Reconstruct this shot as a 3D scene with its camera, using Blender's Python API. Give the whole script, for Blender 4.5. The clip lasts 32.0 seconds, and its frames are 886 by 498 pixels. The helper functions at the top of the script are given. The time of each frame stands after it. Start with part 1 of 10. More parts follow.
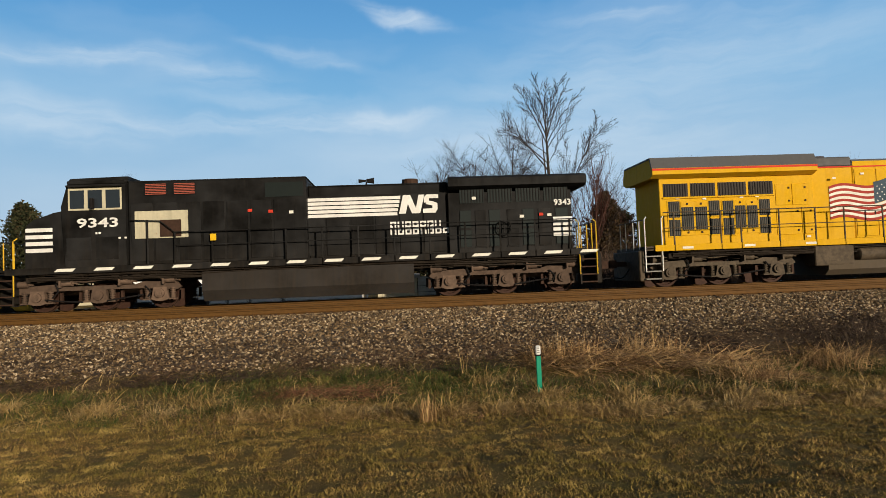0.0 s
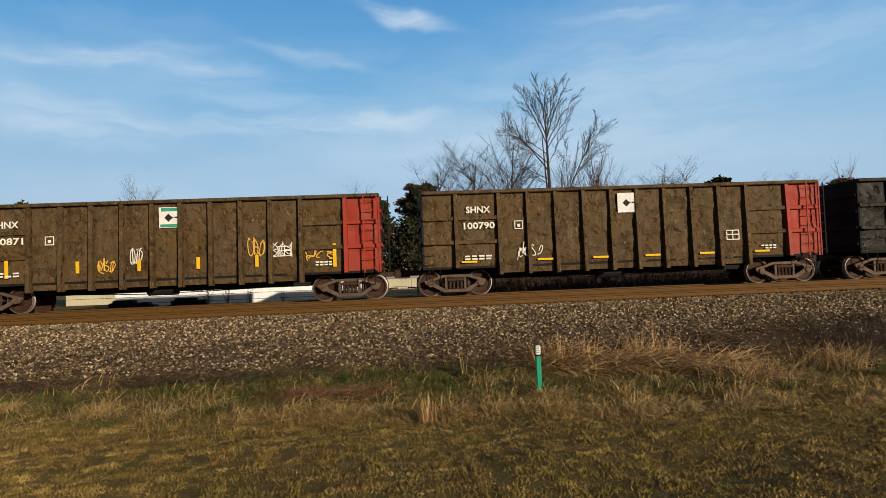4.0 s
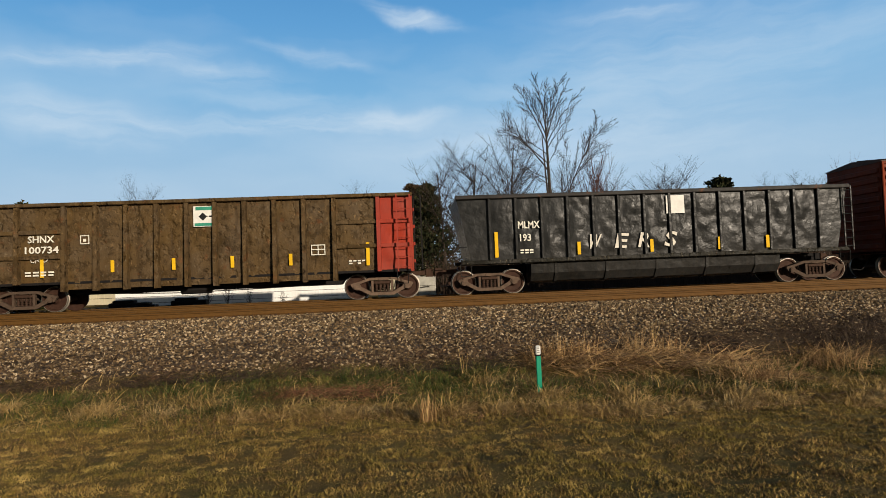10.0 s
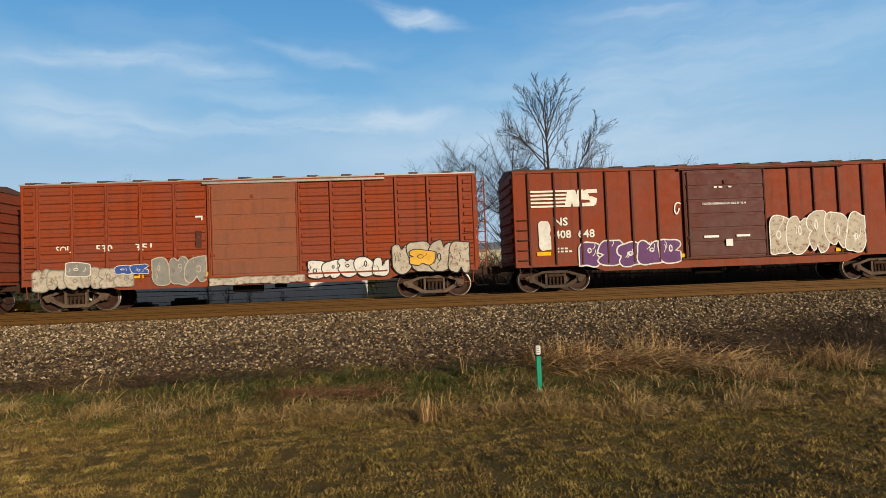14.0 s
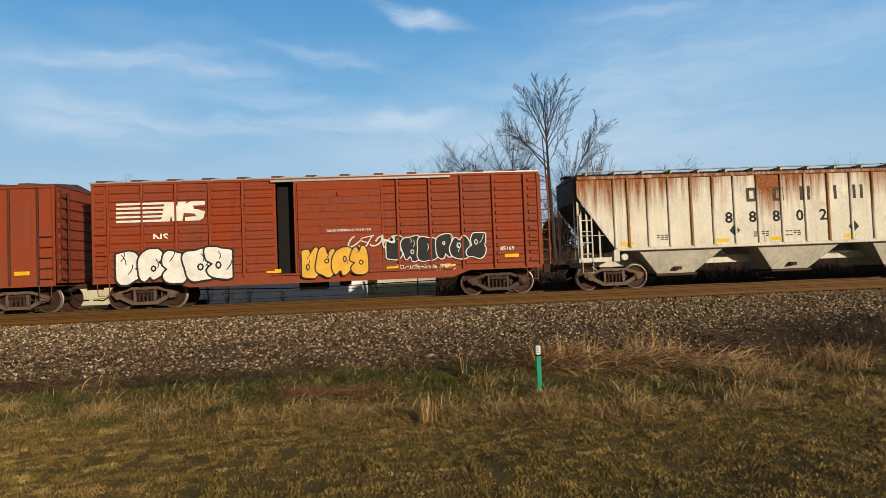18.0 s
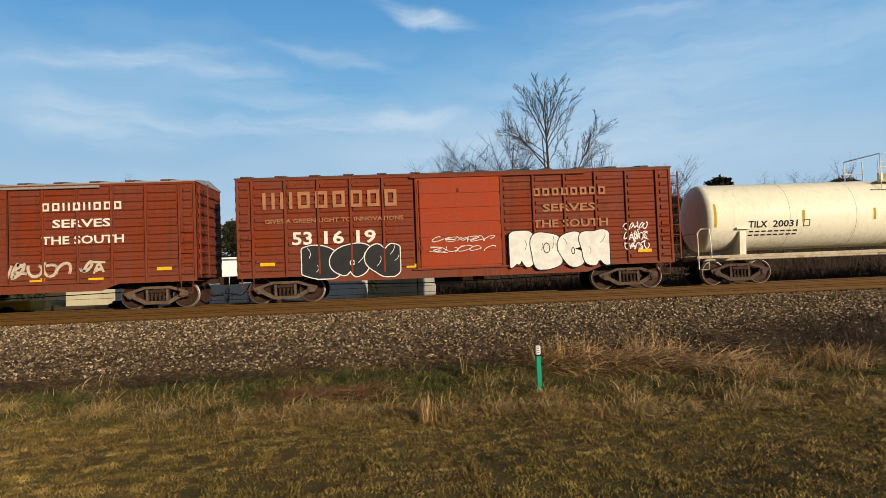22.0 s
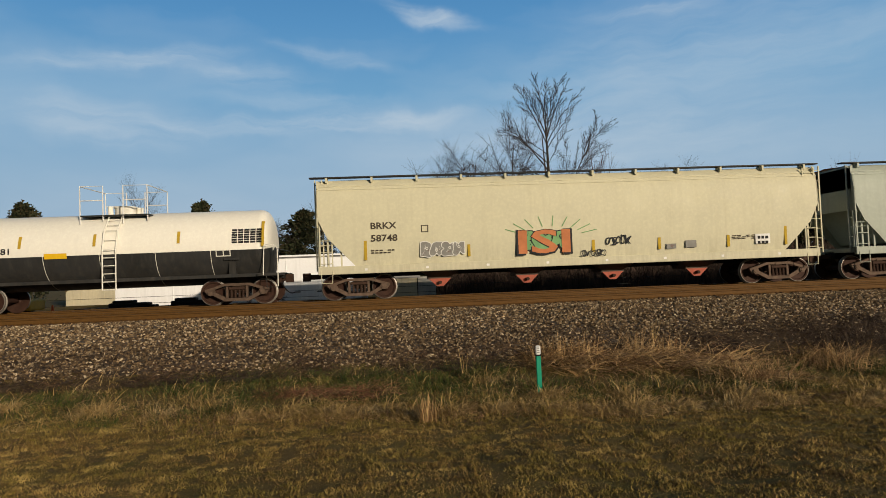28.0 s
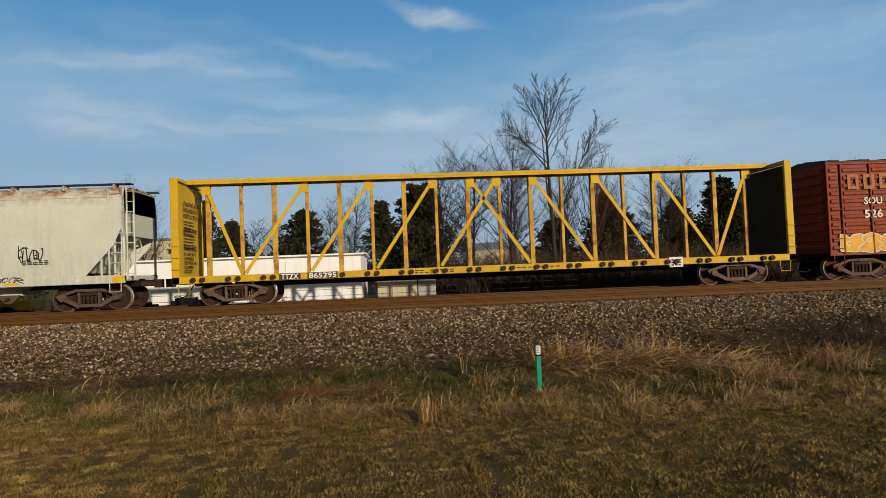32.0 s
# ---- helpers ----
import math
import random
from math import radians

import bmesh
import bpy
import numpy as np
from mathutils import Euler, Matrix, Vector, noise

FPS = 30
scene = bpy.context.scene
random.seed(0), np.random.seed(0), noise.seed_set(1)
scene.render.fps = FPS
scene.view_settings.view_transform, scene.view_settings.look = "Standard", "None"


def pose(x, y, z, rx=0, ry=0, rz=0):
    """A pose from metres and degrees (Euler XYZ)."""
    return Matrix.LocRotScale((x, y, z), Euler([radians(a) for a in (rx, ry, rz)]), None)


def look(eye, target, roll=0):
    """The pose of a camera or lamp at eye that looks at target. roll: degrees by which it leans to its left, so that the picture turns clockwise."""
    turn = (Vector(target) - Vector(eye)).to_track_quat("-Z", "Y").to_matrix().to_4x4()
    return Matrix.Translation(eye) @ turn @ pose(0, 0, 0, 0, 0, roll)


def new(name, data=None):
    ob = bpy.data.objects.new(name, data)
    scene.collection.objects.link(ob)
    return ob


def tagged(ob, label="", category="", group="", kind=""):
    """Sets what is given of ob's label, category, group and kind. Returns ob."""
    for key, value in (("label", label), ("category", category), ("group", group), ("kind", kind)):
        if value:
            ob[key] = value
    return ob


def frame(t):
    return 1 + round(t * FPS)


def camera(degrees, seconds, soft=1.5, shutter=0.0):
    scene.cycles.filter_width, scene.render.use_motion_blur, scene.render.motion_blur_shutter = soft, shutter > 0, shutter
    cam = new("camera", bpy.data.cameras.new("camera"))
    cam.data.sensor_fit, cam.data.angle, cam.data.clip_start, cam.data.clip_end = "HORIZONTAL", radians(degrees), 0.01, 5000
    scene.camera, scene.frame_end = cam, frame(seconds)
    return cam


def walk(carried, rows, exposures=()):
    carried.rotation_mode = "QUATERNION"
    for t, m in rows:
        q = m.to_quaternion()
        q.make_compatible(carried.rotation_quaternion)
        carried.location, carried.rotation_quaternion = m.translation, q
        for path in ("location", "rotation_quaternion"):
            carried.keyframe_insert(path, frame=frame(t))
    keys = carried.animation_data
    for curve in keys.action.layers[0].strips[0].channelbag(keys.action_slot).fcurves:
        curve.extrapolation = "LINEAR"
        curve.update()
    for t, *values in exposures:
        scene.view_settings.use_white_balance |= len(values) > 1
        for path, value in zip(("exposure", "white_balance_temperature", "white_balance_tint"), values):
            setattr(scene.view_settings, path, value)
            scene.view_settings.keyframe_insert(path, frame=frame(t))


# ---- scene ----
# ------------------------------------------------------------------ camera
# The world: x along the track (the train runs towards -x), y away from the camera,
# z = 0 on the rail heads of the far track, whose centre line is y = 0.
cam = camera(69.04, 32.0, soft=0.5)
EYE = Vector((0.0, -23.97, 0.84))
YAW, PITCH = radians(3.85), radians(2.11)
AIM = Vector((math.sin(YAW) * math.cos(PITCH), math.cos(YAW) * math.cos(PITCH), math.sin(PITCH)))
STAND = look(EYE, EYE + AIM * 10, -2.25)
walk(cam, [(0.0, STAND), (32.0, STAND)],
     exposures=((0.0, 0.0), (20.0, 0.0), (22.5, 0.0), (23.2, -0.12), (24.0, -0.42), (25.0, -0.5), (28.0, -0.33), (30.0, -0.34), (32.0, -0.33)))

# way that the train has gone at even seconds, in metres, from a mark just ahead of its place at the start
GONE = (0.105, 31.203, 62.459, 93.869, 125.429, 157.124, 188.943, 220.873, 252.903,
        285.027, 317.237, 349.532, 381.909, 414.348, 446.829, 479.347, 511.899)


def gone(t):
    i = min(int(t // 2), 15)
    a, b = GONE[i], GONE[i + 1]
    p, n = GONE[max(i - 1, 0)], GONE[min(i + 2, 16)]
    u = (t - 2 * i) / 2
    bend = ((n - b) - (b - a)) if i < 15 else ((b - a) - (a - p))
    return a + (b - a) * u - bend * u * (1 - u) / 2


# ------------------------------------------------------------------ light
SUN_AZ, SUN_EL = radians(149.0), radians(13.0)   # from +y, clockwise; above the horizon
TO_SUN = Vector((math.sin(SUN_AZ) * math.cos(SUN_EL), math.cos(SUN_AZ) * math.cos(SUN_EL), math.sin(SUN_EL)))
world = bpy.data.worlds.new("world")
scene.world = world
world.use_nodes = True
wn = world.node_tree
wn.nodes.clear()
sky = wn.nodes.new("ShaderNodeTexSky")
sky.sky_type = "NISHITA"
sky.sun_disc = False
sky.sun_elevation, sky.sun_rotation = SUN_EL, SUN_AZ
sky.air_density, sky.dust_density, sky.ozone_density = 1.0, 0.6, 2.0
bg = wn.nodes.new("ShaderNodeBackground")
bg.inputs["Strength"].default_value = 0.05
wo = wn.nodes.new("ShaderNodeOutputWorld")
wn.links.new(sky.outputs[0], bg.inputs["Color"])
wn.links.new(bg.outputs[0], wo.inputs["Surface"])
lamp = bpy.data.lights.new("sun", "SUN")
lamp.energy, lamp.angle, lamp.color = 4.7, radians(0.6), (1.0, 0.86, 0.69)
sun = new("sun", lamp)
sun.matrix_world = look(TO_SUN * 100, (0, 0, 0))
scene.view_settings.exposure = 0.0


# ------------------------------------------------------------------ materials
def node_mat(name):
    m = bpy.data.materials.new(name)
    m.use_nodes = True
    nt = m.node_tree
    return m, nt, nt.nodes["Principled BSDF"]


def link(nt, a, b):
    nt.links.new(a, b)


def coords(nt, scale=(1, 1, 1), shift=0.0):
    """Object coordinates, scaled, shifted by the object's own random number."""
    tc = nt.nodes.new("ShaderNodeTexCoord")
    mp = nt.nodes.new("ShaderNodeMapping")
    mp.inputs["Scale"].default_value = scale
    link(nt, tc.outputs["Object"], mp.inputs["Vector"])
    if shift:
        oi = nt.nodes.new("ShaderNodeObjectInfo")
        mu = nt.nodes.new("ShaderNodeMath")
        mu.operation = "MULTIPLY"
        mu.inputs[1].default_value = shift
        link(nt, oi.outputs["Random"], mu.inputs[0])
        link(nt, mu.outputs[0], mp.inputs["Location"])
    return mp.outputs[0]


def noise_fac(nt, vec, scale, lo, hi, detail=4.0, rough=0.6):
    n = nt.nodes.new("ShaderNodeTexNoise")
    n.inputs["Scale"].default_value = scale
    n.inputs["Detail"].default_value = detail
    n.inputs["Roughness"].default_value = rough
    link(nt, vec, n.inputs["Vector"])
    r = nt.nodes.new("ShaderNodeMapRange")
    r.inputs[1].default_value, r.inputs[2].default_value = lo, hi
    link(nt, n.outputs[0], r.inputs[0])
    return r.outputs[0]


def times(nt, a, b):
    m = nt.nodes.new("ShaderNodeMath")
    m.operation = "MULTIPLY"
    for i, v in enumerate((a, b)):
        if isinstance(v, (int, float)):
            m.inputs[i].default_value = v
        else:
            link(nt, v, m.inputs[i])
    return m.outputs[0]


def blend(nt, fac, a, b):
    m = nt.nodes.new("ShaderNodeMix")
    m.data_type = "RGBA"
    if isinstance(fac, (int, float)):
        m.inputs[0].default_value = fac
    else:
        link(nt, fac, m.inputs[0])
    for i, v in ((6, a), (7, b)):
        if isinstance(v, (tuple, list)):
            m.inputs[i].default_value = (*v[:3], 1)
        else:
            link(nt, v, m.inputs[i])
    return m.outputs[2]


def height_fac(nt, lo, hi):
    """0 at the height lo, 1 at hi, in the object's own space."""
    tc = nt.nodes.new("ShaderNodeTexCoord")
    sp = nt.nodes.new("ShaderNodeSeparateXYZ")
    link(nt, tc.outputs["Object"], sp.inputs[0])
    r = nt.nodes.new("ShaderNodeMapRange")
    r.inputs[1].default_value, r.inputs[2].default_value = lo, hi
    link(nt, sp.outputs[2], r.inputs[0])
    return r.outputs[0]


def bumped(nt, bsdf, vec, scale, strength, distance=0.02, ding=0.0):
    n = nt.nodes.new("ShaderNodeTexNoise")
    n.inputs["Scale"].default_value = scale
    n.inputs["Detail"].default_value = 5
    link(nt, vec, n.inputs["Vector"])
    b = nt.nodes.new("ShaderNodeBump")
    b.inputs["Strength"].default_value = strength
    b.inputs["Distance"].default_value = distance
    height = n.outputs[0]
    if ding:
        ad = nt.nodes.new("ShaderNodeMath")
        ad.operation = "MULTIPLY_ADD"
        link(nt, noise_fac(nt, vec, 3.4, 0.55, 0.7, 2, 0.5), ad.inputs[0])
        ad.inputs[1].default_value = -ding
        link(nt, height, ad.inputs[2])
        height = ad.outputs[0]
    link(nt, height, b.inputs["Height"])
    link(nt, b.outputs[0], bsdf.inputs["Normal"])


RUST = (0.16, 0.055, 0.02)


def paint(name, col, rust=0.0, rust_top=None, runs=None, patches=0.0, piece=0.0, bump_scale=22.0, bump_depth=0.01, streak=0.25, streak_col=(0.05, 0.035, 0.025), dirt=0.3,
          dirt_col=(0.12, 0.09, 0.06), rough=0.5, metal=0.0, bump=0.15, fade=0.25, rust_col=RUST, spec=0.16, scuff=0.0):
    """Weathered paint: broad fading, vertical streaks, rust patches, road dirt low down, fine grain."""
    m, nt, b = node_mat(name)
    v = coords(nt, (1, 1, 1), 31.0)
    vs = coords(nt, (5.0, 5.0, 0.28), 17.0)
    dull = tuple(c * (1 - fade) + 0.02 for c in col)
    c = blend(nt, noise_fac(nt, v, 0.7, 0.35, 0.68), col, dull)
    c = blend(nt, times(nt, noise_fac(nt, v, 9.0, 0.45, 0.8), 0.35), c, tuple(min(1.0, k * 1.25 + 0.01) for k in col))
    c = blend(nt, times(nt, noise_fac(nt, vs, 1.0, 0.52, 0.78), streak), c, streak_col)
    if patches:
        c = blend(nt, times(nt, noise_fac(nt, v, 1.9, 0.5, 0.6, 8, 0.72), 0.75 * patches), c, tuple(k * 0.28 for k in col))
        c = blend(nt, times(nt, noise_fac(nt, coords(nt, (2.2, 2.2, 1.3), 7.0), 2.4, 0.58, 0.64, 10, 0.78), 0.75 * patches), c, tuple(k * 2.4 + 0.02 for k in col))
    if scuff:
        c = blend(nt, times(nt, times(nt, noise_fac(nt, coords(nt, (1.6, 1.6, 0.8), 3.0), 8.0, 0.57, 0.63, 6, 0.7), noise_fac(nt, v, 1.1, 0.42, 0.6)), scuff), c, (0.2, 0.165, 0.11))
        c = blend(nt, times(nt, noise_fac(nt, v, 5.5, 0.56, 0.62, 7, 0.72), scuff), c, (0.004, 0.0035, 0.003))
    if rust:
        f = noise_fac(nt, v, 2.3, 0.72 - 0.42 * rust, 0.86 - 0.36 * rust, 8, 0.7)
        if piece:
            oi = nt.nodes.new("ShaderNodeObjectInfo")
            pr = nt.nodes.new("ShaderNodeMapRange")
            pr.inputs[1].default_value, pr.inputs[2].default_value = 0.25, 0.9
            pr.inputs[3].default_value, pr.inputs[4].default_value = 0.0, piece
            link(nt, oi.outputs["Random"], pr.inputs[0])
            run = noise_fac(nt, vs, 0.8, 0.36, 0.62, 6, 0.6)
            ad = nt.nodes.new("ShaderNodeMath")
            ad.operation = "MULTIPLY_ADD"
            ad.use_clamp = True
            link(nt, run, ad.inputs[0])
            link(nt, pr.outputs[0], ad.inputs[1])
            link(nt, f, ad.inputs[2])
            f = ad.outputs[0]
        if rust_top:
            f = times(nt, f, height_fac(nt, *rust_top))
        if runs:
            run = noise_fac(nt, vs, 1.3, 0.2, 0.8, 7, 0.7)
            oi = nt.nodes.new("ShaderNodeObjectInfo")
            own = nt.nodes.new("ShaderNodeMath")
            own.operation = "MULTIPLY_ADD"
            link(nt, oi.outputs["Random"], own.inputs[0])
            own.inputs[1].default_value = 0.75
            link(nt, run, own.inputs[2])
            run = own.outputs[0]
            ad = nt.nodes.new("ShaderNodeMath")
            ad.operation = "MULTIPLY_ADD"
            link(nt, height_fac(nt, *runs), ad.inputs[0])
            ad.inputs[1].default_value = 1.15
            link(nt, run, ad.inputs[2])
            mr = nt.nodes.new("ShaderNodeMapRange")
            mr.inputs[1].default_value, mr.inputs[2].default_value = 1.12, 1.75
            link(nt, ad.outputs[0], mr.inputs[0])
            mx = nt.nodes.new("ShaderNodeMath")
            mx.operation = "MAXIMUM"
            link(nt, mr.outputs[0], mx.inputs[0])
            link(nt, times(nt, f, 0.5), mx.inputs[1])
            f = mx.outputs[0]
        c = blend(nt, f, c, blend(nt, noise_fac(nt, v, 14.0, 0.35, 0.65), rust_col, tuple(k * 2.1 for k in rust_col)))
    low = times(nt, height_fac(nt, 2.2, 0.5), noise_fac(nt, vs, 1.6, 0.3, 0.75))
    c = blend(nt, times(nt, low, dirt), c, dirt_col)
    link(nt, c, b.inputs["Base Color"])
    r = noise_fac(nt, v, 4.0, 0.2, 0.8)
    mr = nt.nodes.new("ShaderNodeMapRange")
    mr.inputs[3].default_value, mr.inputs[4].default_value = max(0.05, rough - 0.05), min(1.0, rough + 0.25)
    link(nt, r, mr.inputs[0])
    link(nt, mr.outputs[0], b.inputs["Roughness"])
    b.inputs["Metallic"].default_value = metal
    b.inputs["Specular IOR Level"].default_value = spec
    bumped(nt, b, v, bump_scale, bump, bump_depth, 1.6 if scuff else 0.0)
    return m


def plain(name, col, rough=0.6, metal=0.0, vary=0.2, scale=12.0, bump=0.1, own=0.0):
    """Plain stuff with a little grain; own darkens each object by its own share."""
    m, nt, b = node_mat(name)
    v = coords(nt, (1, 1, 1), 13.0)
    c = blend(nt, noise_fac(nt, v, scale, 0.3, 0.7), col, tuple(k * (1 - vary) for k in col))
    if own:
        oi = nt.nodes.new("ShaderNodeObjectInfo")
        c = blend(nt, times(nt, oi.outputs["Random"], own), c, tuple(k * 0.15 for k in col))
    link(nt, c, b.inputs["Base Color"])
    b.inputs["Roughness"].default_value = rough
    b.inputs["Metallic"].default_value = metal
    b.inputs["Specular IOR Level"].default_value = 0.2
    bumped(nt, b, v, scale * 3, bump, 0.005)
    return m


def lettering(name, col, worn=0.3, under=(0.1, 0.04, 0.02)):
    """Stencilled paint, partly worn off."""
    m, nt, b = node_mat(name)
    v = coords(nt, (1, 1, 1), 5.0)
    c = blend(nt, noise_fac(nt, v, 3.0, 0.3, 0.7), col, tuple(k * 0.75 for k in col))
    c = blend(nt, noise_fac(nt, v, 7.0, 0.78 - 0.35 * worn, 0.9 - 0.3 * worn, 7, 0.7), c, under)
    link(nt, c, b.inputs["Base Color"])
    b.inputs["Roughness"].default_value = 0.7
    b.inputs["Specular IOR Level"].default_value = 0.15
    return m


def glass(name, col=(0.02, 0.025, 0.03)):
    m, nt, b = node_mat(name)
    b.inputs["Base Color"].default_value = (*col, 1)
    b.inputs["Roughness"].default_value = 0.06
    b.inputs["Specular IOR Level"].default_value = 0.6
    return m


M = {}
# running gear
M["truck"] = plain("truck_steel", (0.17, 0.112, 0.076), 0.8, 0.0, 0.45, 6.0, 0.25, own=0.6)
M["truck_grey"] = plain("truck_grey", (0.1, 0.074, 0.046), 0.7, 0.1, 0.55, 6.0, 0.2)
M["wheel"] = plain("wheel_face", (0.055, 0.026, 0.016), 0.7, 0.2, 0.4, 8.0, 0.2)
M["tread"] = plain("polished_rim", (0.27, 0.24, 0.2), 0.45, 0.5, 0.15, 30.0, 0.05)
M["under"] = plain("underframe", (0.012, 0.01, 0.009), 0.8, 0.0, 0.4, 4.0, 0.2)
M["gear_dark"] = plain("dark_running_gear", (0.028, 0.02, 0.013), 0.8, 0.1, 0.4, 6.0, 0.2)
M["coupler"] = plain("coupler_rust", (0.06, 0.032, 0.02), 0.75, 0.2, 0.4, 9.0, 0.25)
# gondolas
M["gon_black"] = paint("gondola_black", (0.0115, 0.0105, 0.0075), rust=0.28, streak=0.4, patches=1.0, streak_col=(0.055, 0.043, 0.026), dirt=0.25, dirt_col=(0.05, 0.038, 0.024), rough=0.42, bump=0.55, bump_scale=4.6, bump_depth=0.06, spec=0.08, rust_col=(0.05, 0.025, 0.011), scuff=0.5)
M["gon_green"] = paint("gondola_grey_black", (0.013, 0.0125, 0.0085), rust=0.28, patches=1.0, streak=0.5, streak_col=(0.085, 0.07, 0.045), dirt=0.2, dirt_col=(0.05, 0.04, 0.026), rough=0.38, bump=0.55, bump_scale=5.5, bump_depth=0.06, spec=0.08, rust_col=(0.055, 0.024, 0.01), scuff=0.8)
M["gon_brown"] = paint("gondola_brown", (0.092, 0.056, 0.021), rust=0.34, patches=0.8, streak=0.6, streak_col=(0.018, 0.012, 0.007), dirt=0.25, dirt_col=(0.05, 0.03, 0.016), rough=0.5, bump=0.6, bump_scale=3.8, bump_depth=0.06, spec=0.06, rust_col=(0.075, 0.03, 0.011), scuff=0.4)
# near-black that puts the shade on the gondola ends into their colour
M["gon_end_shade"] = paint("gondola_end_shade_black", (0.008, 0.0075, 0.007), rust=0.1, streak=0.3, streak_col=(0.02, 0.016, 0.012), dirt=0.2, dirt_col=(0.03, 0.022, 0.015), rough=0.7, spec=0.08, rust_col=(0.03, 0.014, 0.008))
# dark brown that stands for shade on the yellow bulkheads
M["bulkhead_shade"] = paint("bulkhead_shade_brown", (0.045, 0.03, 0.011), rust=0.3, streak=0.4, dirt=0.2, rough=0.8, spec=0.08, rust_col=(0.05, 0.025, 0.008))
M["gon_red"] = paint("gondola_red_end", (0.3, 0.03, 0.012), rust=0.12, streak=0.4, dirt=0.3, rough=0.5)
M["tub_black"] = paint("tub_black", (0.009, 0.0095, 0.009), rust=0.06, streak=0.3, streak_col=(0.035, 0.034, 0.03), dirt=0.15, rough=0.24, bump=0.5, bump_scale=3.0, bump_depth=0.07, spec=0.12)
# box cars
M["box_a"] = paint("boxcar_brown_red", (0.225, 0.04, 0.011), spec=0.08, rust=0.16, streak=0.5, dirt=0.4, rough=0.5)
M["box_b"] = paint("boxcar_oxide", (0.195, 0.034, 0.01), spec=0.08, rust=0.26, streak=0.55, dirt=0.45, rough=0.52)
M["box_c"] = paint("boxcar_orange_oxide", (0.255, 0.046, 0.013), spec=0.08, rust=0.14, streak=0.45, dirt=0.3, rough=0.48)
M["box_d"] = paint("boxcar_dark_red", (0.25, 0.042, 0.01), rust=0.08, streak=0.3, dirt=0.35, rough=0.5)
M["door_a"] = paint("door_orange_red", (0.33, 0.046, 0.012), spec=0.07, rust=0.05, streak=0.15, dirt=0.2, rough=0.45)
M["door_b"] = paint("door_maroon", (0.095, 0.022, 0.014), rust=0.15, streak=0.3, dirt=0.35, rough=0.5)
M["door_c"] = paint("door_worn_pink", (0.25, 0.08, 0.036), rust=0.3, streak=0.4, dirt=0.4, rough=0.6)
M["roof_box"] = paint("boxcar_roof", (0.1, 0.05, 0.035), rust=0.4, streak=0.2, dirt=0.0, rough=0.6)
M["roof_galv"] = plain("galvanised_roof", (0.5, 0.47, 0.42), 0.45, 0.5, 0.25, 5.0)
# weathered post paint, darkened to stand for the shadow line at each post
M["rib_dark"] = paint("boxcar_post_shade", (0.08, 0.018, 0.007), rust=0.3, streak=0.3, dirt=0.3, rough=0.6)
# hoppers
M["hop_rust"] = paint("hopper_rusted_cream", (0.66, 0.62, 0.5), rust=0.42, rust_top=(1.7, 3.7), runs=(2.3, 4.5), piece=1.0, streak=0.35, streak_col=(0.24, 0.12, 0.035), dirt=0.4, rough=0.55, rust_col=(0.14, 0.045, 0.009))
M["hop_grey"] = paint("hopper_light_grey", (0.4, 0.385, 0.3), rust=0.55, piece=0.5, rust_top=(2.5, 4.0), streak=0.35, streak_col=(0.16, 0.13, 0.1), dirt=0.35, rough=0.5, rust_col=(0.1, 0.04, 0.02))
M["hop_brown"] = paint("hopper_rusted_brown", (0.34, 0.19, 0.06), runs=(2.2, 4.6), rust=0.65, piece=0.9, streak=0.6, streak_col=(0.09, 0.05, 0.03), dirt=0.5, rough=0.6, rust_col=(0.15, 0.058, 0.014))
M["hop_bay"] = paint("hopper_bay_brown", (0.085, 0.055, 0.038), rust=0.2, streak=0.2, dirt=0.3, rough=0.6)
M["hop_cream"] = paint("hopper_cream", (0.6, 0.56, 0.38), rust=0.03, streak=0.2, streak_col=(0.38, 0.33, 0.2), dirt=0.35, rough=0.45, fade=0.12)
M["hop_cool"] = paint("hopper_cool_grey", (0.4, 0.43, 0.35), rust=0.22, rust_top=(3.75, 4.35), streak=0.25, streak_col=(0.26, 0.25, 0.2), dirt=0.3, rough=0.42, fade=0.12, rust_col=(0.2, 0.085, 0.035))
M["hop_white"] = paint("hopper_off_white", (0.58, 0.6, 0.5), rust=0.75, rust_top=(3.55, 4.15), streak=0.3, streak_col=(0.38, 0.32, 0.2), dirt=0.4, rough=0.45, fade=0.12, rust_col=(0.17, 0.066, 0.02))
# dark roof paint, which also serves as painted shade on left slope sheets
M["hop_roof_and_shade"] = paint("hopper_roof_and_shade", (0.02, 0.018, 0.016), rust=0.3, dirt=0.0)
M["gate_red"] = paint("outlet_red", (0.42, 0.09, 0.05), rust=0.35, dirt=0.3)
# tanks
M["tank_cream"] = paint("tank_cream", (0.86, 0.8, 0.62), rust=0.06, streak=0.28, streak_col=(0.42, 0.32, 0.17), dirt=0.8, dirt_col=(0.22, 0.16, 0.09), rough=0.38, fade=0.1)
M["tank_white"] = paint("tank_white", (0.82, 0.78, 0.66), rust=0.0, streak=0.05, dirt=0.05, rough=0.35, fade=0.05)
M["tank_black"] = paint("tank_black", (0.02, 0.021, 0.02), rust=0.05, streak=0.5, streak_col=(0.07, 0.065, 0.055), dirt=0.3, rough=0.3)
M["sill_cream"] = paint("sill_rusty_cream", (0.5, 0.42, 0.28), rust=0.42, streak=0.3, dirt=0.4)
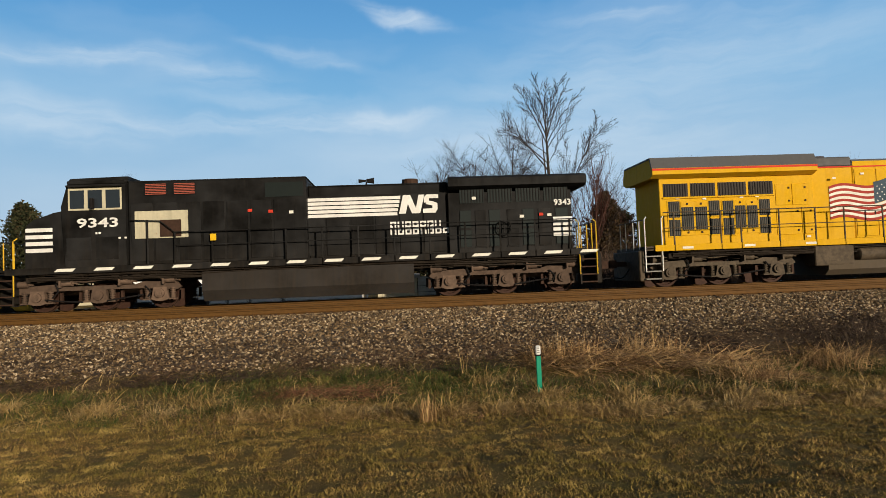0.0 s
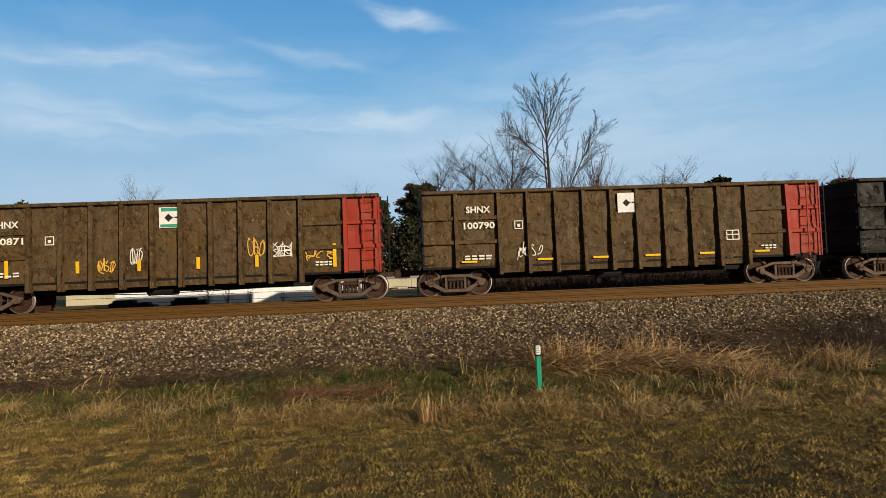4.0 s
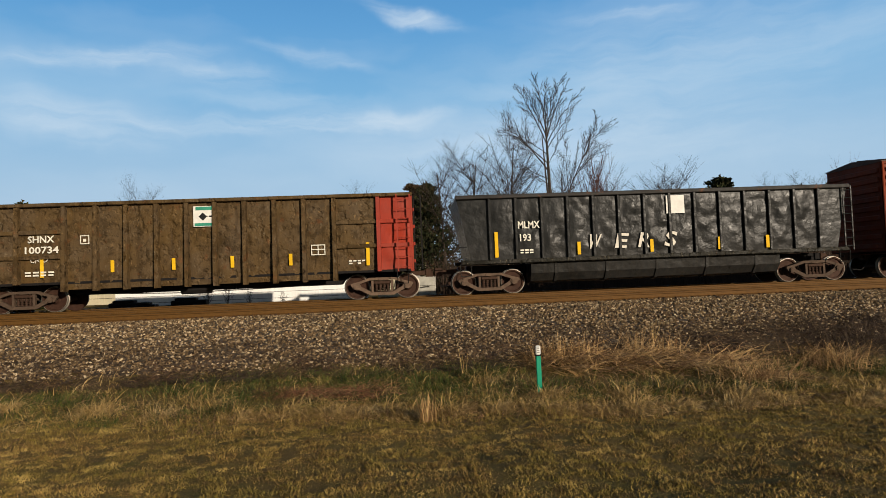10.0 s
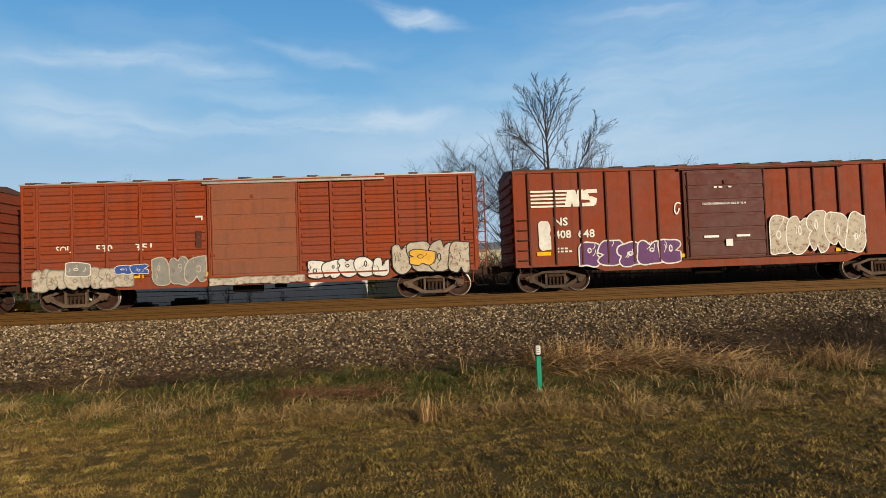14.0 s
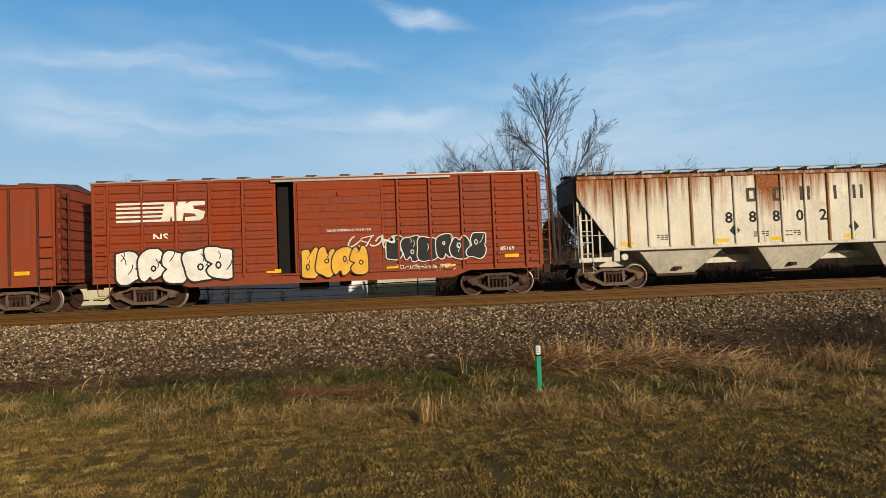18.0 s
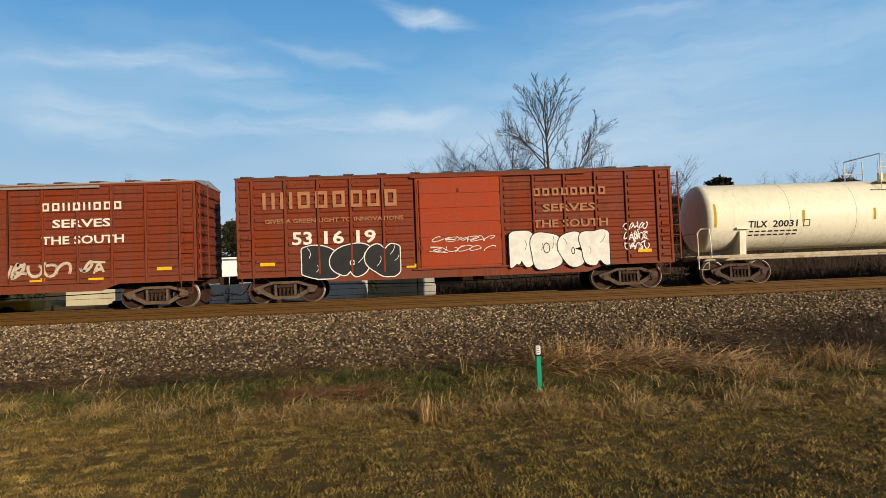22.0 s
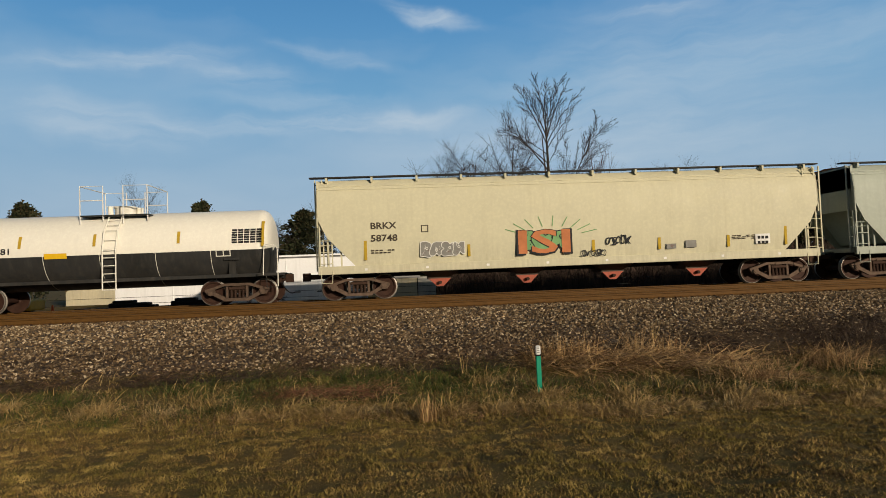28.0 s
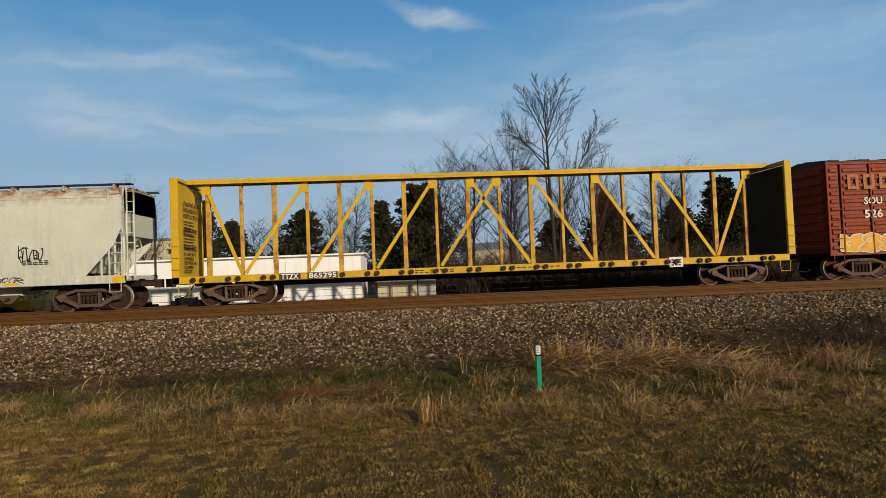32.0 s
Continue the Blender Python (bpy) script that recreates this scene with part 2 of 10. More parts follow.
# centre-beam car
M["beam_yellow"] = paint("beam_yellow", (0.64, 0.4, 0.01), rust=0.12, streak=0.2, streak_col=(0.2, 0.09, 0.02), dirt=0.2, rough=0.45)
M["post_yellow"] = paint("post_chipped_yellow", (0.6, 0.36, 0.04), rust=0.6, streak=0.3, dirt=0.2, rough=0.5)
# locomotives
M["loco_black"] = paint("loco_black", (0.0052, 0.0048, 0.004), rust=0.04, streak=0.35, streak_col=(0.03, 0.025, 0.02), dirt=0.5, dirt_col=(0.06, 0.045, 0.03), rough=0.42, bump=0.06, spec=0.06)
M["loco_yellow"] = paint("loco_yellow", (0.6, 0.335, 0.002), rust=0.0, streak=0.3, streak_col=(0.36, 0.16, 0.004), dirt=0.3, dirt_col=(0.3, 0.14, 0.02), rough=0.5, spec=0.06, bump=0.05, fade=0.0)
M["loco_grey"] = paint("loco_grey", (0.085, 0.085, 0.085), rust=0.02, streak=0.2, dirt=0.2, rough=0.5, bump=0.06)
M["loco_frame"] = paint("loco_underframe", (0.085, 0.072, 0.055), rust=0.1, streak=0.3, dirt=0.5, rough=0.6)
M["tank_dusty"] = paint("fuel_tank_dusty", (0.08, 0.061, 0.038), rust=0.05, streak=0.5, streak_col=(0.1, 0.08, 0.055), dirt=0.6, dirt_col=(0.1, 0.075, 0.05), rough=0.6)
M["tank_sooty"] = paint("fuel_tank_sooty", (0.02, 0.017, 0.014), rust=0.05, streak=0.4, streak_col=(0.045, 0.035, 0.025), dirt=0.5, dirt_col=(0.05, 0.037, 0.025), rough=0.7, spec=0.08)
M["grille"] = plain("dark_grille", (0.012, 0.018, 0.016), 0.6, 0.2, 0.4, 40.0)
M["grille_warm"] = plain("radiator_screen", (0.032, 0.025, 0.017), 0.6, 0.2, 0.5, 40.0)
M["glass"] = glass("cab_glass")
M["primer"] = paint("cream_patch", (0.55, 0.5, 0.34), rust=0.22, streak=0.3, dirt=0.2)
# painted marks
M["white"] = lettering("white_paint", (0.8, 0.77, 0.66), 0.25)
M["white_worn"] = lettering("worn_white_paint", (0.6, 0.5, 0.38), 0.72)
M["faded_tan"] = lettering("faded_tan_paint", (0.42, 0.19, 0.09), 0.5, (0.18, 0.05, 0.02))
M["white_clean"] = lettering("clean_white", (0.82, 0.8, 0.74), 0.0)
M["black"] = lettering("black_paint", (0.02, 0.02, 0.02), 0.05, (0.2, 0.18, 0.14))
M["black_worn"] = lettering("faded_black_paint", (0.07, 0.055, 0.04), 0.5, (0.4, 0.3, 0.18))
M["yellow"] = lettering("reflective_yellow", (0.8, 0.48, 0.015), 0.1, (0.3, 0.18, 0.03))
M["ochre"] = lettering("ochre_strip", (0.5, 0.33, 0.03), 0.1, (0.3, 0.2, 0.05))
M["red_mark"] = lettering("red_paint", (0.62, 0.05, 0.025), 0.05, (0.4, 0.2, 0.05))
M["canton"] = lettering("blue_grey_paint", (0.055, 0.085, 0.11), 0.1, (0.1, 0.1, 0.06))
M["flag_red"] = lettering("dull_red_paint", (0.36, 0.045, 0.03), 0.05, (0.4, 0.2, 0.05))
M["blue_mark"] = lettering("blue_paint", (0.05, 0.1, 0.32), 0.05)
M["green_mark"] = lettering("green_paint", (0.05, 0.3, 0.2), 0.1)
M["aqua"] = lettering("aqua_spray", (0.22, 0.5, 0.55), 0.55, (0.6, 0.56, 0.45))
M["spray"] = lettering("white_spray", (0.72, 0.7, 0.63), 0.62, (0.19, 0.09, 0.055))
M["spray_fresh"] = lettering("fresh_white_spray", (0.8, 0.78, 0.7), 0.3, (0.45, 0.43, 0.36))
M["spray_faded"] = lettering("faded_cream_spray", (0.5, 0.44, 0.34), 0.75, (0.17, 0.06, 0.03))
M["spray_line"] = lettering("pale_spray_line", (0.75, 0.7, 0.6), 0.2)
M["spray_dark"] = lettering("black_spray", (0.03, 0.03, 0.032), 0.1, (0.2, 0.2, 0.18))
M["spray_grey"] = lettering("grey_spray", (0.26, 0.25, 0.22), 0.6, (0.14, 0.06, 0.04))
M["spray_orange"] = lettering("orange_spray", (0.55, 0.2, 0.08), 0.25, (0.7, 0.6, 0.45))
M["spray_red"] = lettering("red_spray", (0.62, 0.04, 0.03), 0.15, (0.5, 0.12, 0.05))
M["spray_gold"] = lettering("gold_spray", (0.75, 0.42, 0.06), 0.15, (0.6, 0.3, 0.06))
M["spray_green"] = lettering("green_spray", (0.2, 0.38, 0.16), 0.3, (0.45, 0.4, 0.2))
M["spray_purple"] = lettering("purple_spray", (0.14, 0.06, 0.16), 0.3, (0.5, 0.45, 0.4))
M["placard"] = lettering("white_placard", (0.8, 0.78, 0.72), 0.12, (0.3, 0.24, 0.16))
M["maroon"] = lettering("maroon_patch", (0.11, 0.03, 0.02), 0.1)
M["number_board"] = lettering("dark_board", (0.02, 0.02, 0.02), 0.05)


# ------------------------------------------------------------------ mesh building
class Geo:
    """Collects pieces of one mesh."""

    def __init__(self):
        self.v, self.f, self.mi = [], [], []
        self.now = 0

    def add(self, verts, faces):
        n = len(self.v)
        self.v.extend(verts)
        self.f.extend([tuple(n + i for i in f) for f in faces])
        self.mi.extend([self.now] * len(faces))
        return self

    def box(self, x0, x1, y0, y1, z0, z1, c=0.0):
        """A block; c chamfers its edges."""
        if not c:
            v = [(x, y, z) for z in (z0, z1) for y in (y0, y1) for x in (x0, x1)]
            return self.add(v, [(0, 2, 3, 1), (4, 5, 7, 6), (0, 1, 5, 4), (2, 6, 7, 3), (0, 4, 6, 2), (1, 3, 7, 5)])
        lo, hi = (x0, y0, z0), (x1, y1, z1)
        c = min(c, (x1 - x0) / 2.2, (y1 - y0) / 2.2, (z1 - z0) / 2.2)
        key, v = {}, []
        for s in ((i, j, k) for i in (0, 1) for j in (0, 1) for k in (0, 1)):
            for ax in range(3):
                p = []
                for a in range(3):
                    e = lo[a] if s[a] == 0 else hi[a]
                    p.append(e if a == ax else e + (c if s[a] == 0 else -c))
                key[(s, ax)] = len(v)
                v.append(tuple(p))
        f = []
        for ax in range(3):
            a, b = (ax + 1) % 3, (ax + 2) % 3
            for side in (0, 1):
                loop = []
                for p, q in ((0, 0), (1, 0), (1, 1), (0, 1)):
                    s = [0, 0, 0]
                    s[ax], s[a], s[b] = side, p, q
                    loop.append(key[(tuple(s), ax)])
                f.append(tuple(loop) if side else tuple(reversed(loop)))
        for ax in range(3):
            a, b = (ax + 1) % 3, (ax + 2) % 3
            for p in (0, 1):
                for q in (0, 1):
                    s0, s1 = [0, 0, 0], [0, 0, 0]
                    s0[a] = s1[a] = p
                    s0[b] = s1[b] = q
                    s1[ax] = 1
                    loop = (key[(tuple(s0), a)], key[(tuple(s1), a)], key[(tuple(s1), b)], key[(tuple(s0), b)])
                    f.append(loop if p == q else tuple(reversed(loop)))
        for s in ((i, j, k) for i in (0, 1) for j in (0, 1) for k in (0, 1)):
            loop = (key[(s, 0)], key[(s, 1)], key[(s, 2)])
            f.append(loop if sum(s) % 2 else tuple(reversed(loop)))
        return self.add(v, f)

    def prism(self, poly, a, b, plane="xz"):
        """A polygon pushed from a to b along the third axis."""
        def put(p, w):
            return {"xz": (p[0], w, p[1]), "xy": (p[0], p[1], w), "yz": (w, p[0], p[1])}[plane]
        n = len(poly)
        v = [put(p, a) for p in poly] + [put(p, b) for p in poly]
        f = [tuple(range(n)), tuple(reversed(range(n, 2 * n)))]
        f += [(i, i + n, (i + 1) % n + n, (i + 1) % n) for i in range(n)]
        return self.add(v, f)

    def cyl(self, p0, p1, r, n=12, r2=None, caps=True):
        p0, p1 = Vector(p0), Vector(p1)
        r2 = r if r2 is None else r2
        d = (p1 - p0).normalized()
        u = d.orthogonal().normalized()
        w = d.cross(u)
        v = []
        for p, rr in ((p0, r), (p1, r2)):
            for i in range(n):
                t = 2 * math.pi * i / n
                v.append(tuple(p + (u * math.cos(t) + w * math.sin(t)) * rr))
        f = [(i, (i + 1) % n, (i + 1) % n + n, i + n) for i in range(n)]
        if caps:
            f += [tuple(reversed(range(n))), tuple(range(n, 2 * n))]
        return self.add(v, f)

    def tube(self, pts, r, n=6):
        """One bent round bar through the points."""
        pts = [Vector(p) for p in pts]
        last, v, f = len(pts) - 1, [], []
        u = None
        for k, p in enumerate(pts):
            d = (pts[min(k + 1, last)] - pts[max(k - 1, 0)]).normalized()
            u = d.orthogonal().normalized() if u is None else (u - d * u.dot(d)).normalized()
            w = d.cross(u)
            v += [tuple(p + (u * math.cos(6.28319 * i / n) + w * math.sin(6.28319 * i / n)) * r) for i in range(n)]
        for k in range(last):
            f += [(k * n + i, k * n + (i + 1) % n, (k + 1) * n + (i + 1) % n, (k + 1) * n + i) for i in range(n)]
        f += [tuple(reversed(range(n))), tuple(range(last * n, last * n + n))]
        return self.add(v, f)

    def lathe(self, prof, axis_y=(0, 0), n=24, x=True):
        """Profile rows (x, radius) turned about the x axis through y, z = axis_y; or rows (y, radius) about the y axis."""
        v, f = [], []
        for a, r in prof:
            for i in range(n):
                t = 2 * math.pi * i / n
                c, s = math.cos(t) * r, math.sin(t) * r
                v.append((a, axis_y[0] + c, axis_y[1] + s) if x else (axis_y[0] + c, a, axis_y[1] + s))
        for k in range(len(prof) - 1):
            for i in range(n):
                j = (i + 1) % n
                q = (k * n + i, k * n + j, (k + 1) * n + j, (k + 1) * n + i)
                f.append(q if x else tuple(reversed(q)))
        return self.add(v, f)

    def mesh(self, name, *mats, smooth=False):
        me = bpy.data.meshes.new(name)
        me.from_pydata(self.v, [], self.f)
        for m in mats:
            me.materials.append(m)
        if len(mats) > 1:
            me.polygons.foreach_set("material_index", self.mi)
        if smooth:
            me.polygons.foreach_set("use_smooth", [True] * len(me.polygons))
            me.set_sharp_from_angle(angle=radians(38))
        bm = bmesh.new()
        bm.from_mesh(me)
        bmesh.ops.recalc_face_normals(bm, faces=bm.faces)
        bm.to_mesh(me)
        bm.free()
        return me

    def part(self, name, mats, parent, label="", smooth=False):
        if not isinstance(mats, (list, tuple)):
            mats = (mats,)
        return place(name, self.mesh(name, *mats, smooth=smooth), parent, label)


def place(name, me, parent=None, label="", at=None):
    """A mesh as one object, a part of parent, at a pose in the parent's space."""
    ob = new(name, me)
    ob.parent = parent
    if at is not None:
        ob.matrix_basis = at
    if label:
        ob["label"] = label
    return ob


def box_part(name, x0, x1, y0, y1, z0, z1, mat, parent, c=0.0, label=""):
    return Geo().box(x0, x1, y0, y1, z0, z1, c).part(name, mat, parent, label)


# ------------------------------------------------------------------ writing and spray paint on sides
def side_part(name, polys, mat, parent, y, label=""):
    me = bpy.data.meshes.new(name)
    v, f = [], []
    strip_no, last, seen = 0, None, {}
    for p in polys:
        if last is not None and p[0] != last[1]:
            strip_no, seen = strip_no + 1, {}
        face = []
        for q in p:
            if q not in seen:
                seen[q] = len(v)
                v.append((q[0], y - 0.0004 * (strip_no % 7), q[1]))
            face.append(seen[q])
        f.append(tuple(face))
        last = p
    me.from_pydata(v, [], f)
    me.materials.append(mat)
    return place(name, me, parent, label)


def rect(x0, x1, z0, z1):
    return [(x0, z0), (x1, z0), (x1, z1), (x0, z1)]


def words(text, x, z, h, mat, parent, y, width=None, name="lettering", label="", lean=0.0, rise=0.0):
    """Words with their lower left corner at x, z; h is the height of a capital; width stretches the line."""
    cu = bpy.data.curves.new("words", "FONT")
    cu.body = text
    cu.size = h / 0.69
    cu.resolution_u = 2
    cu.offset = 0.022 * h / 0.69
    tmp = bpy.data.objects.new("words", cu)
    me = bpy.data.meshes.new_from_object(tmp)
    bpy.data.objects.remove(tmp)
    n = len(me.vertices)
    co = np.zeros(n * 3, np.float32)
    me.vertices.foreach_get("co", co)
    co = co.reshape(-1, 3)
    if n == 0:
        return None
    xs = co[:, 0] - co[:, 0].min()
    k = width / max(xs.max(), 1e-6) if width else 1.0
    out = np.stack([xs * k + x + lean * co[:, 1], np.full(n, y), co[:, 1] + z + rise * xs * k], 1).astype(np.float32)
    me.vertices.foreach_set("co", out.ravel())
    me.materials.clear()
    me.materials.append(mat)
    return place(name, me, parent, label)


def bars(x0, x1, z, h, n, mat, parent, y, rows=1, gap=0.35, seed=1, name="lettering"):
    """Unreadable writing: short bars in rows that go down from z."""
    r = random.Random(seed)
    polys = []
    for k in range(rows):
        zz = z - k * h * 1.8
        step = (x1 - x0) / n
        for i in range(n):
            if r.random() < 0.1 and n > 3:
                continue
            polys.append(rect(x0 + i * step, x0 + (i + 1 - gap * r.uniform(0.5, 1)) * step, zz, zz + h))
    return side_part(name, polys, mat, parent, y)


def ribbon(pts, w, cap=0.35):
    """One strip of quads along a line of points, joined at the bends."""
    pts = [p for k, p in enumerate(pts) if k == 0 or math.hypot(p[0] - pts[k - 1][0], p[1] - pts[k - 1][1]) > 1e-4]
    n = len(pts)
    if n < 2:
        return []
    left, right = [], []
    for k, (x, z) in enumerate(pts):
        ax, az = pts[max(k - 1, 0)]
        bx, bz = pts[min(k + 1, n - 1)]
        d0 = Vector((x - ax, z - az)) if k else Vector((bx - x, bz - z))
        d1 = Vector((bx - x, bz - z)) if k < n - 1 else d0
        d0, d1 = d0.normalized(), d1.normalized()
        t = d0 + d1
        t = t.normalized() if t.length > 0.3 else d1
        m = w / 2 / max(0.55, t.dot(d1))
        push = -cap * w if k == 0 else (cap * w if k == n - 1 else 0.0)
        x, z = x + t.x * push, z + t.y * push
        left.append((x - t.y * m, z + t.x * m))
        right.append((x + t.y * m, z - t.x * m))
    return [[right[k], right[k + 1], left[k + 1], left[k]] for k in range(n - 1)]


# abstract strokes for spray paint, in a unit box
STROKES = (((((0, 0), (0.1, 0.95)), ((0.1, 0.95), (0.6, 0.9), (0.95, 0.55), (0.5, 0.45), (0.1, 0.5)), ((0.4, 0.45), (0.95, 0.0)))),
           ((((0.95, 0.85), (0.4, 1.0), (0.05, 0.5), (0.35, 0.0), (0.95, 0.1)), ((0.2, 0.52), (0.7, 0.5)))),
           ((((0.0, 0.95), (0.2, 0.1), (0.5, 0.6), (0.75, 0.05), (1.0, 0.95)),)),
           ((((0.1, 0.0), (0.05, 0.9), (0.85, 0.05), (0.9, 0.95)),)),
           ((((0.9, 0.9), (0.3, 0.98), (0.1, 0.7), (0.8, 0.4), (0.75, 0.05), (0.05, 0.05)),)),
           ((((0.0, 0.05), (0.45, 1.0), (0.95, 0.0)), ((0.2, 0.38), (0.8, 0.38)))),
           ((((0.05, 0.9), (0.95, 0.95)), ((0.5, 0.92), (0.45, 0.0)), ((0.2, 0.02), (0.7, 0.0)))),
           ((((0.5, 1.0), (0.08, 0.75), (0.1, 0.2), (0.5, 0.0), (0.92, 0.25), (0.9, 0.75), (0.5, 1.0)),)),
           ((((0.1, 1.0), (0.05, 0.0)), ((0.9, 0.95), (0.15, 0.5), (0.95, 0.0)))))


def letter(r, cx, cz, w, h):
    """Random strokes, slanted and bent, as lists of points."""
    lean, tw = r.uniform(-0.3, 0.4), r.uniform(-0.35, 0.35)
    fx, fz = r.random() < 0.5, r.random() < 0.5
    out = []
    for line in STROKES[r.randrange(len(STROKES))] + STROKES[r.randrange(len(STROKES))][:1]:
        line = [((1 - x if fx else x) + r.uniform(-0.22, 0.22), (1 - z if fz else z) + r.uniform(-0.14, 0.14)) for x, z in line]
        line = [(min(1.15, max(-0.15, x)), min(1.0, max(0.0, z))) for x, z in line]
        fine = []
        for (x0, z0), (x1, z1) in zip(line, line[1:]):
            for k in range(3):
                u = k / 3
                fine.append((x0 + (x1 - x0) * u, z0 + (z1 - z0) * u))
        fine.append(line[-1])
        pts = fine[:]
        for _ in range(2):
            pts = [pts[0]] + [((pts[k - 1][0] + 2 * pts[k][0] + pts[k + 1][0]) / 4, (pts[k - 1][1] + 2 * pts[k][1] + pts[k + 1][1]) / 4) for k in range(1, len(pts) - 1)] + [pts[-1]]
        out.append([(cx + w * (x - 0.5 + lean * (z - 0.5)), cz + h * (z - 0.5 + tw * (x - 0.5))) for x, z in pts])
    return out


def scrawl(x0, x1, z0, z1, mat, parent, y, seed, w=0.035, n=5, name="spray_tag"):
    """A quick spray-can tag: strokes and loops of one line."""
    r = random.Random(seed)
    polys = []
    step = (x1 - x0) / n
    hh = (z1 - z0) / 2
    for i in range(n):
        cx = x0 + (i + 0.5) * step
        if r.random() < 0.62:
            for line in letter(r, cx, (z0 + z1) / 2 + r.uniform(-0.15, 0.15) * hh, step * r.uniform(0.85, 1.15), 2 * hh * r.uniform(0.75, 1.15)):
                polys += ribbon(line, w * r.uniform(0.6, 0.95))
            continue
        pts = []
        a0, turn = r.uniform(0, 6.3), r.choice((-1, 1)) * r.uniform(3.0, 6.0)
        for k in range(13):
            u = k / 12
            a = a0 + turn * u
            pts.append((cx + step * 0.6 * math.cos(a) * (1 - 0.4 * u), (z0 + z1) / 2 + hh * math.sin(a * 1.15) * (0.65 + 0.35 * u)))
        polys += ribbon(pts, w * 0.8)
    return side_part(name, polys, mat, parent, y)


def blob(r, cx, cz, rx, rz):
    """Outline of one fat rounded shape with a notch or two, as a closed ring."""
    ph = [r.uniform(0, 6.3) for _ in range(3)]
    am = [r.uniform(0.02, 0.07) for _ in range(3)]
    notches = [(r.choice((1.571, -1.571, 0.0, 3.142)) + r.uniform(-0.3, 0.3), r.uniform(0.25, 0.5), r.uniform(0.14, 0.26)) for _ in range(r.choice((1, 1, 2)))]
    lean = r.uniform(-0.2, 0.3)
    ring = []
    for k in range(44):
        a = 2 * math.pi * k / 44
        q = 1 + sum(am[j] * math.sin((j + 2) * a + ph[j]) for j in range(3))
        for at, deep, wide in notches:
            d = (a - at + math.pi) % (2 * math.pi) - math.pi
            q -= deep * math.exp(-(d / wide) ** 2)
        sq = (abs(math.cos(a)) ** 3.2 + abs(math.sin(a)) ** 3.2) ** (-1 / 3.2)
        x, z = rx * math.cos(a) * q * sq * 0.95, rz * math.sin(a) * q * sq * 0.95
        ring.append((cx + x + lean * z, cz + z))
    return ring


def bubble(x0, x1, z0, z1, n, fill, line, parent, y, seed, lines=0.05, name="spray_piece"):
    """A row of fat sprayed shapes that overlap, each with its rim, a dark eye and loose shading strokes."""
    r = random.Random(seed)
    step = (x1 - x0) / n
    h = z1 - z0
    lines = min(lines * 0.7, 0.08 * h)

    def held(ring):
        return [(min(max(x, x0), x1), min(max(z, z0), z1)) for x, z in ring]
    for i in range(n):
        cx = x0 + (i + 0.5) * step + r.uniform(-0.05, 0.05) * step
        cz = (z0 + z1) / 2 + r.uniform(-0.05, 0.05) * h
        rx, rz = step * r.uniform(0.58, 0.74), h * r.uniform(0.43, 0.5)
        ring = held(blob(r, cx, cz, rx, rz))
        yy = y - 0.0035 * i
        side_part(name, [ring], fill, parent, yy)
        marks = ribbon(ring + ring[:1], lines)
        if r.random() < 0.75:
            ex, ez = cx + r.uniform(-0.2, 0.2) * rx, cz + r.uniform(-0.25, 0.35) * rz
            ew, eh = rx * r.uniform(0.1, 0.2), rz * r.uniform(0.12, 0.28)
            marks += ribbon([(ex + ew * math.cos(k * 0.785), ez + eh * math.sin(k * 0.785)) for k in range(9)], lines * 0.9)
        for _ in range(r.choice((1, 2, 3))):
            sx, sz, a = cx + r.uniform(-0.6, 0.6) * rx, cz + r.uniform(-0.6, 0.5) * rz, r.uniform(-0.5, 0.5)
            ln = rz * r.uniform(0.3, 0.7)
            marks += ribbon(held([(sx + 0.12 * rx * math.sin(k * 0.9) + math.sin(a) * ln * k / 3, sz + math.cos(a) * ln * k / 3) for k in range(4)]), lines * 0.5)
        side_part("spray_outline", marks, line, parent, yy - 0.0008)


def blocks(x0, x1, z, h, n, mat, parent, y, seed=1, gap=0.3, heavy=0.27):
    """A faded maker's name, as a row of plain block shapes."""
    r = random.Random(seed)
    step = (x1 - x0) / n
    w = step * (1 - gap)
    t = w * heavy
    for i in range(n):
        a = x0 + i * step
        bars_of = {"left": rect(a, a + t, z, z + h), "right": rect(a + w - t, a + w, z, z + h), "top": rect(a + t, a + w - t, z + h - t, z + h), "foot": rect(a + t, a + w - t, z, z + t)}
        kind = r.choice((("left", "right", "top", "foot"), ("left", "right", "top", "foot"), ("left", "right")))
        side_part("lettering", [bars_of[k] for k in kind], M[mat] if isinstance(mat, str) else mat, parent, y)


# ------------------------------------------------------------------ ground and track
PROFILE = ((-3000.0, -0.4), (-40.0, -0.5), (-24.0, -0.78), (-20.0, -0.95), (-16.0, -1.14), (-14.5, -1.22), (-13.0, -1.28), (-11.5, -1.27), (-9.7, -1.15),
           (-6.2, -0.27), (2.3, -0.27), (4.6, -0.62), (8.0, -0.7), (3000.0, -0.7))


def ground_z(x, y):
    for (y0, z0), (y1, z1) in zip(PROFILE, PROFILE[1:]):
        if y <= y1:
            z = z0 + (z1 - z0) * (y - y0) / (y1 - y0)
            break
    else:
        z = PROFILE[-1][1]
    if -21 < y < -9.4:
        k = min(1.0, (-9.4 - y) / 0.8)
        z += k * (0.05 * noise.noise(Vector((x * 0.7, y * 0.7, 0.0))) + 0.025 * noise.noise(Vector((x * 1.3, y * 1.3, 4.0))))
    return z


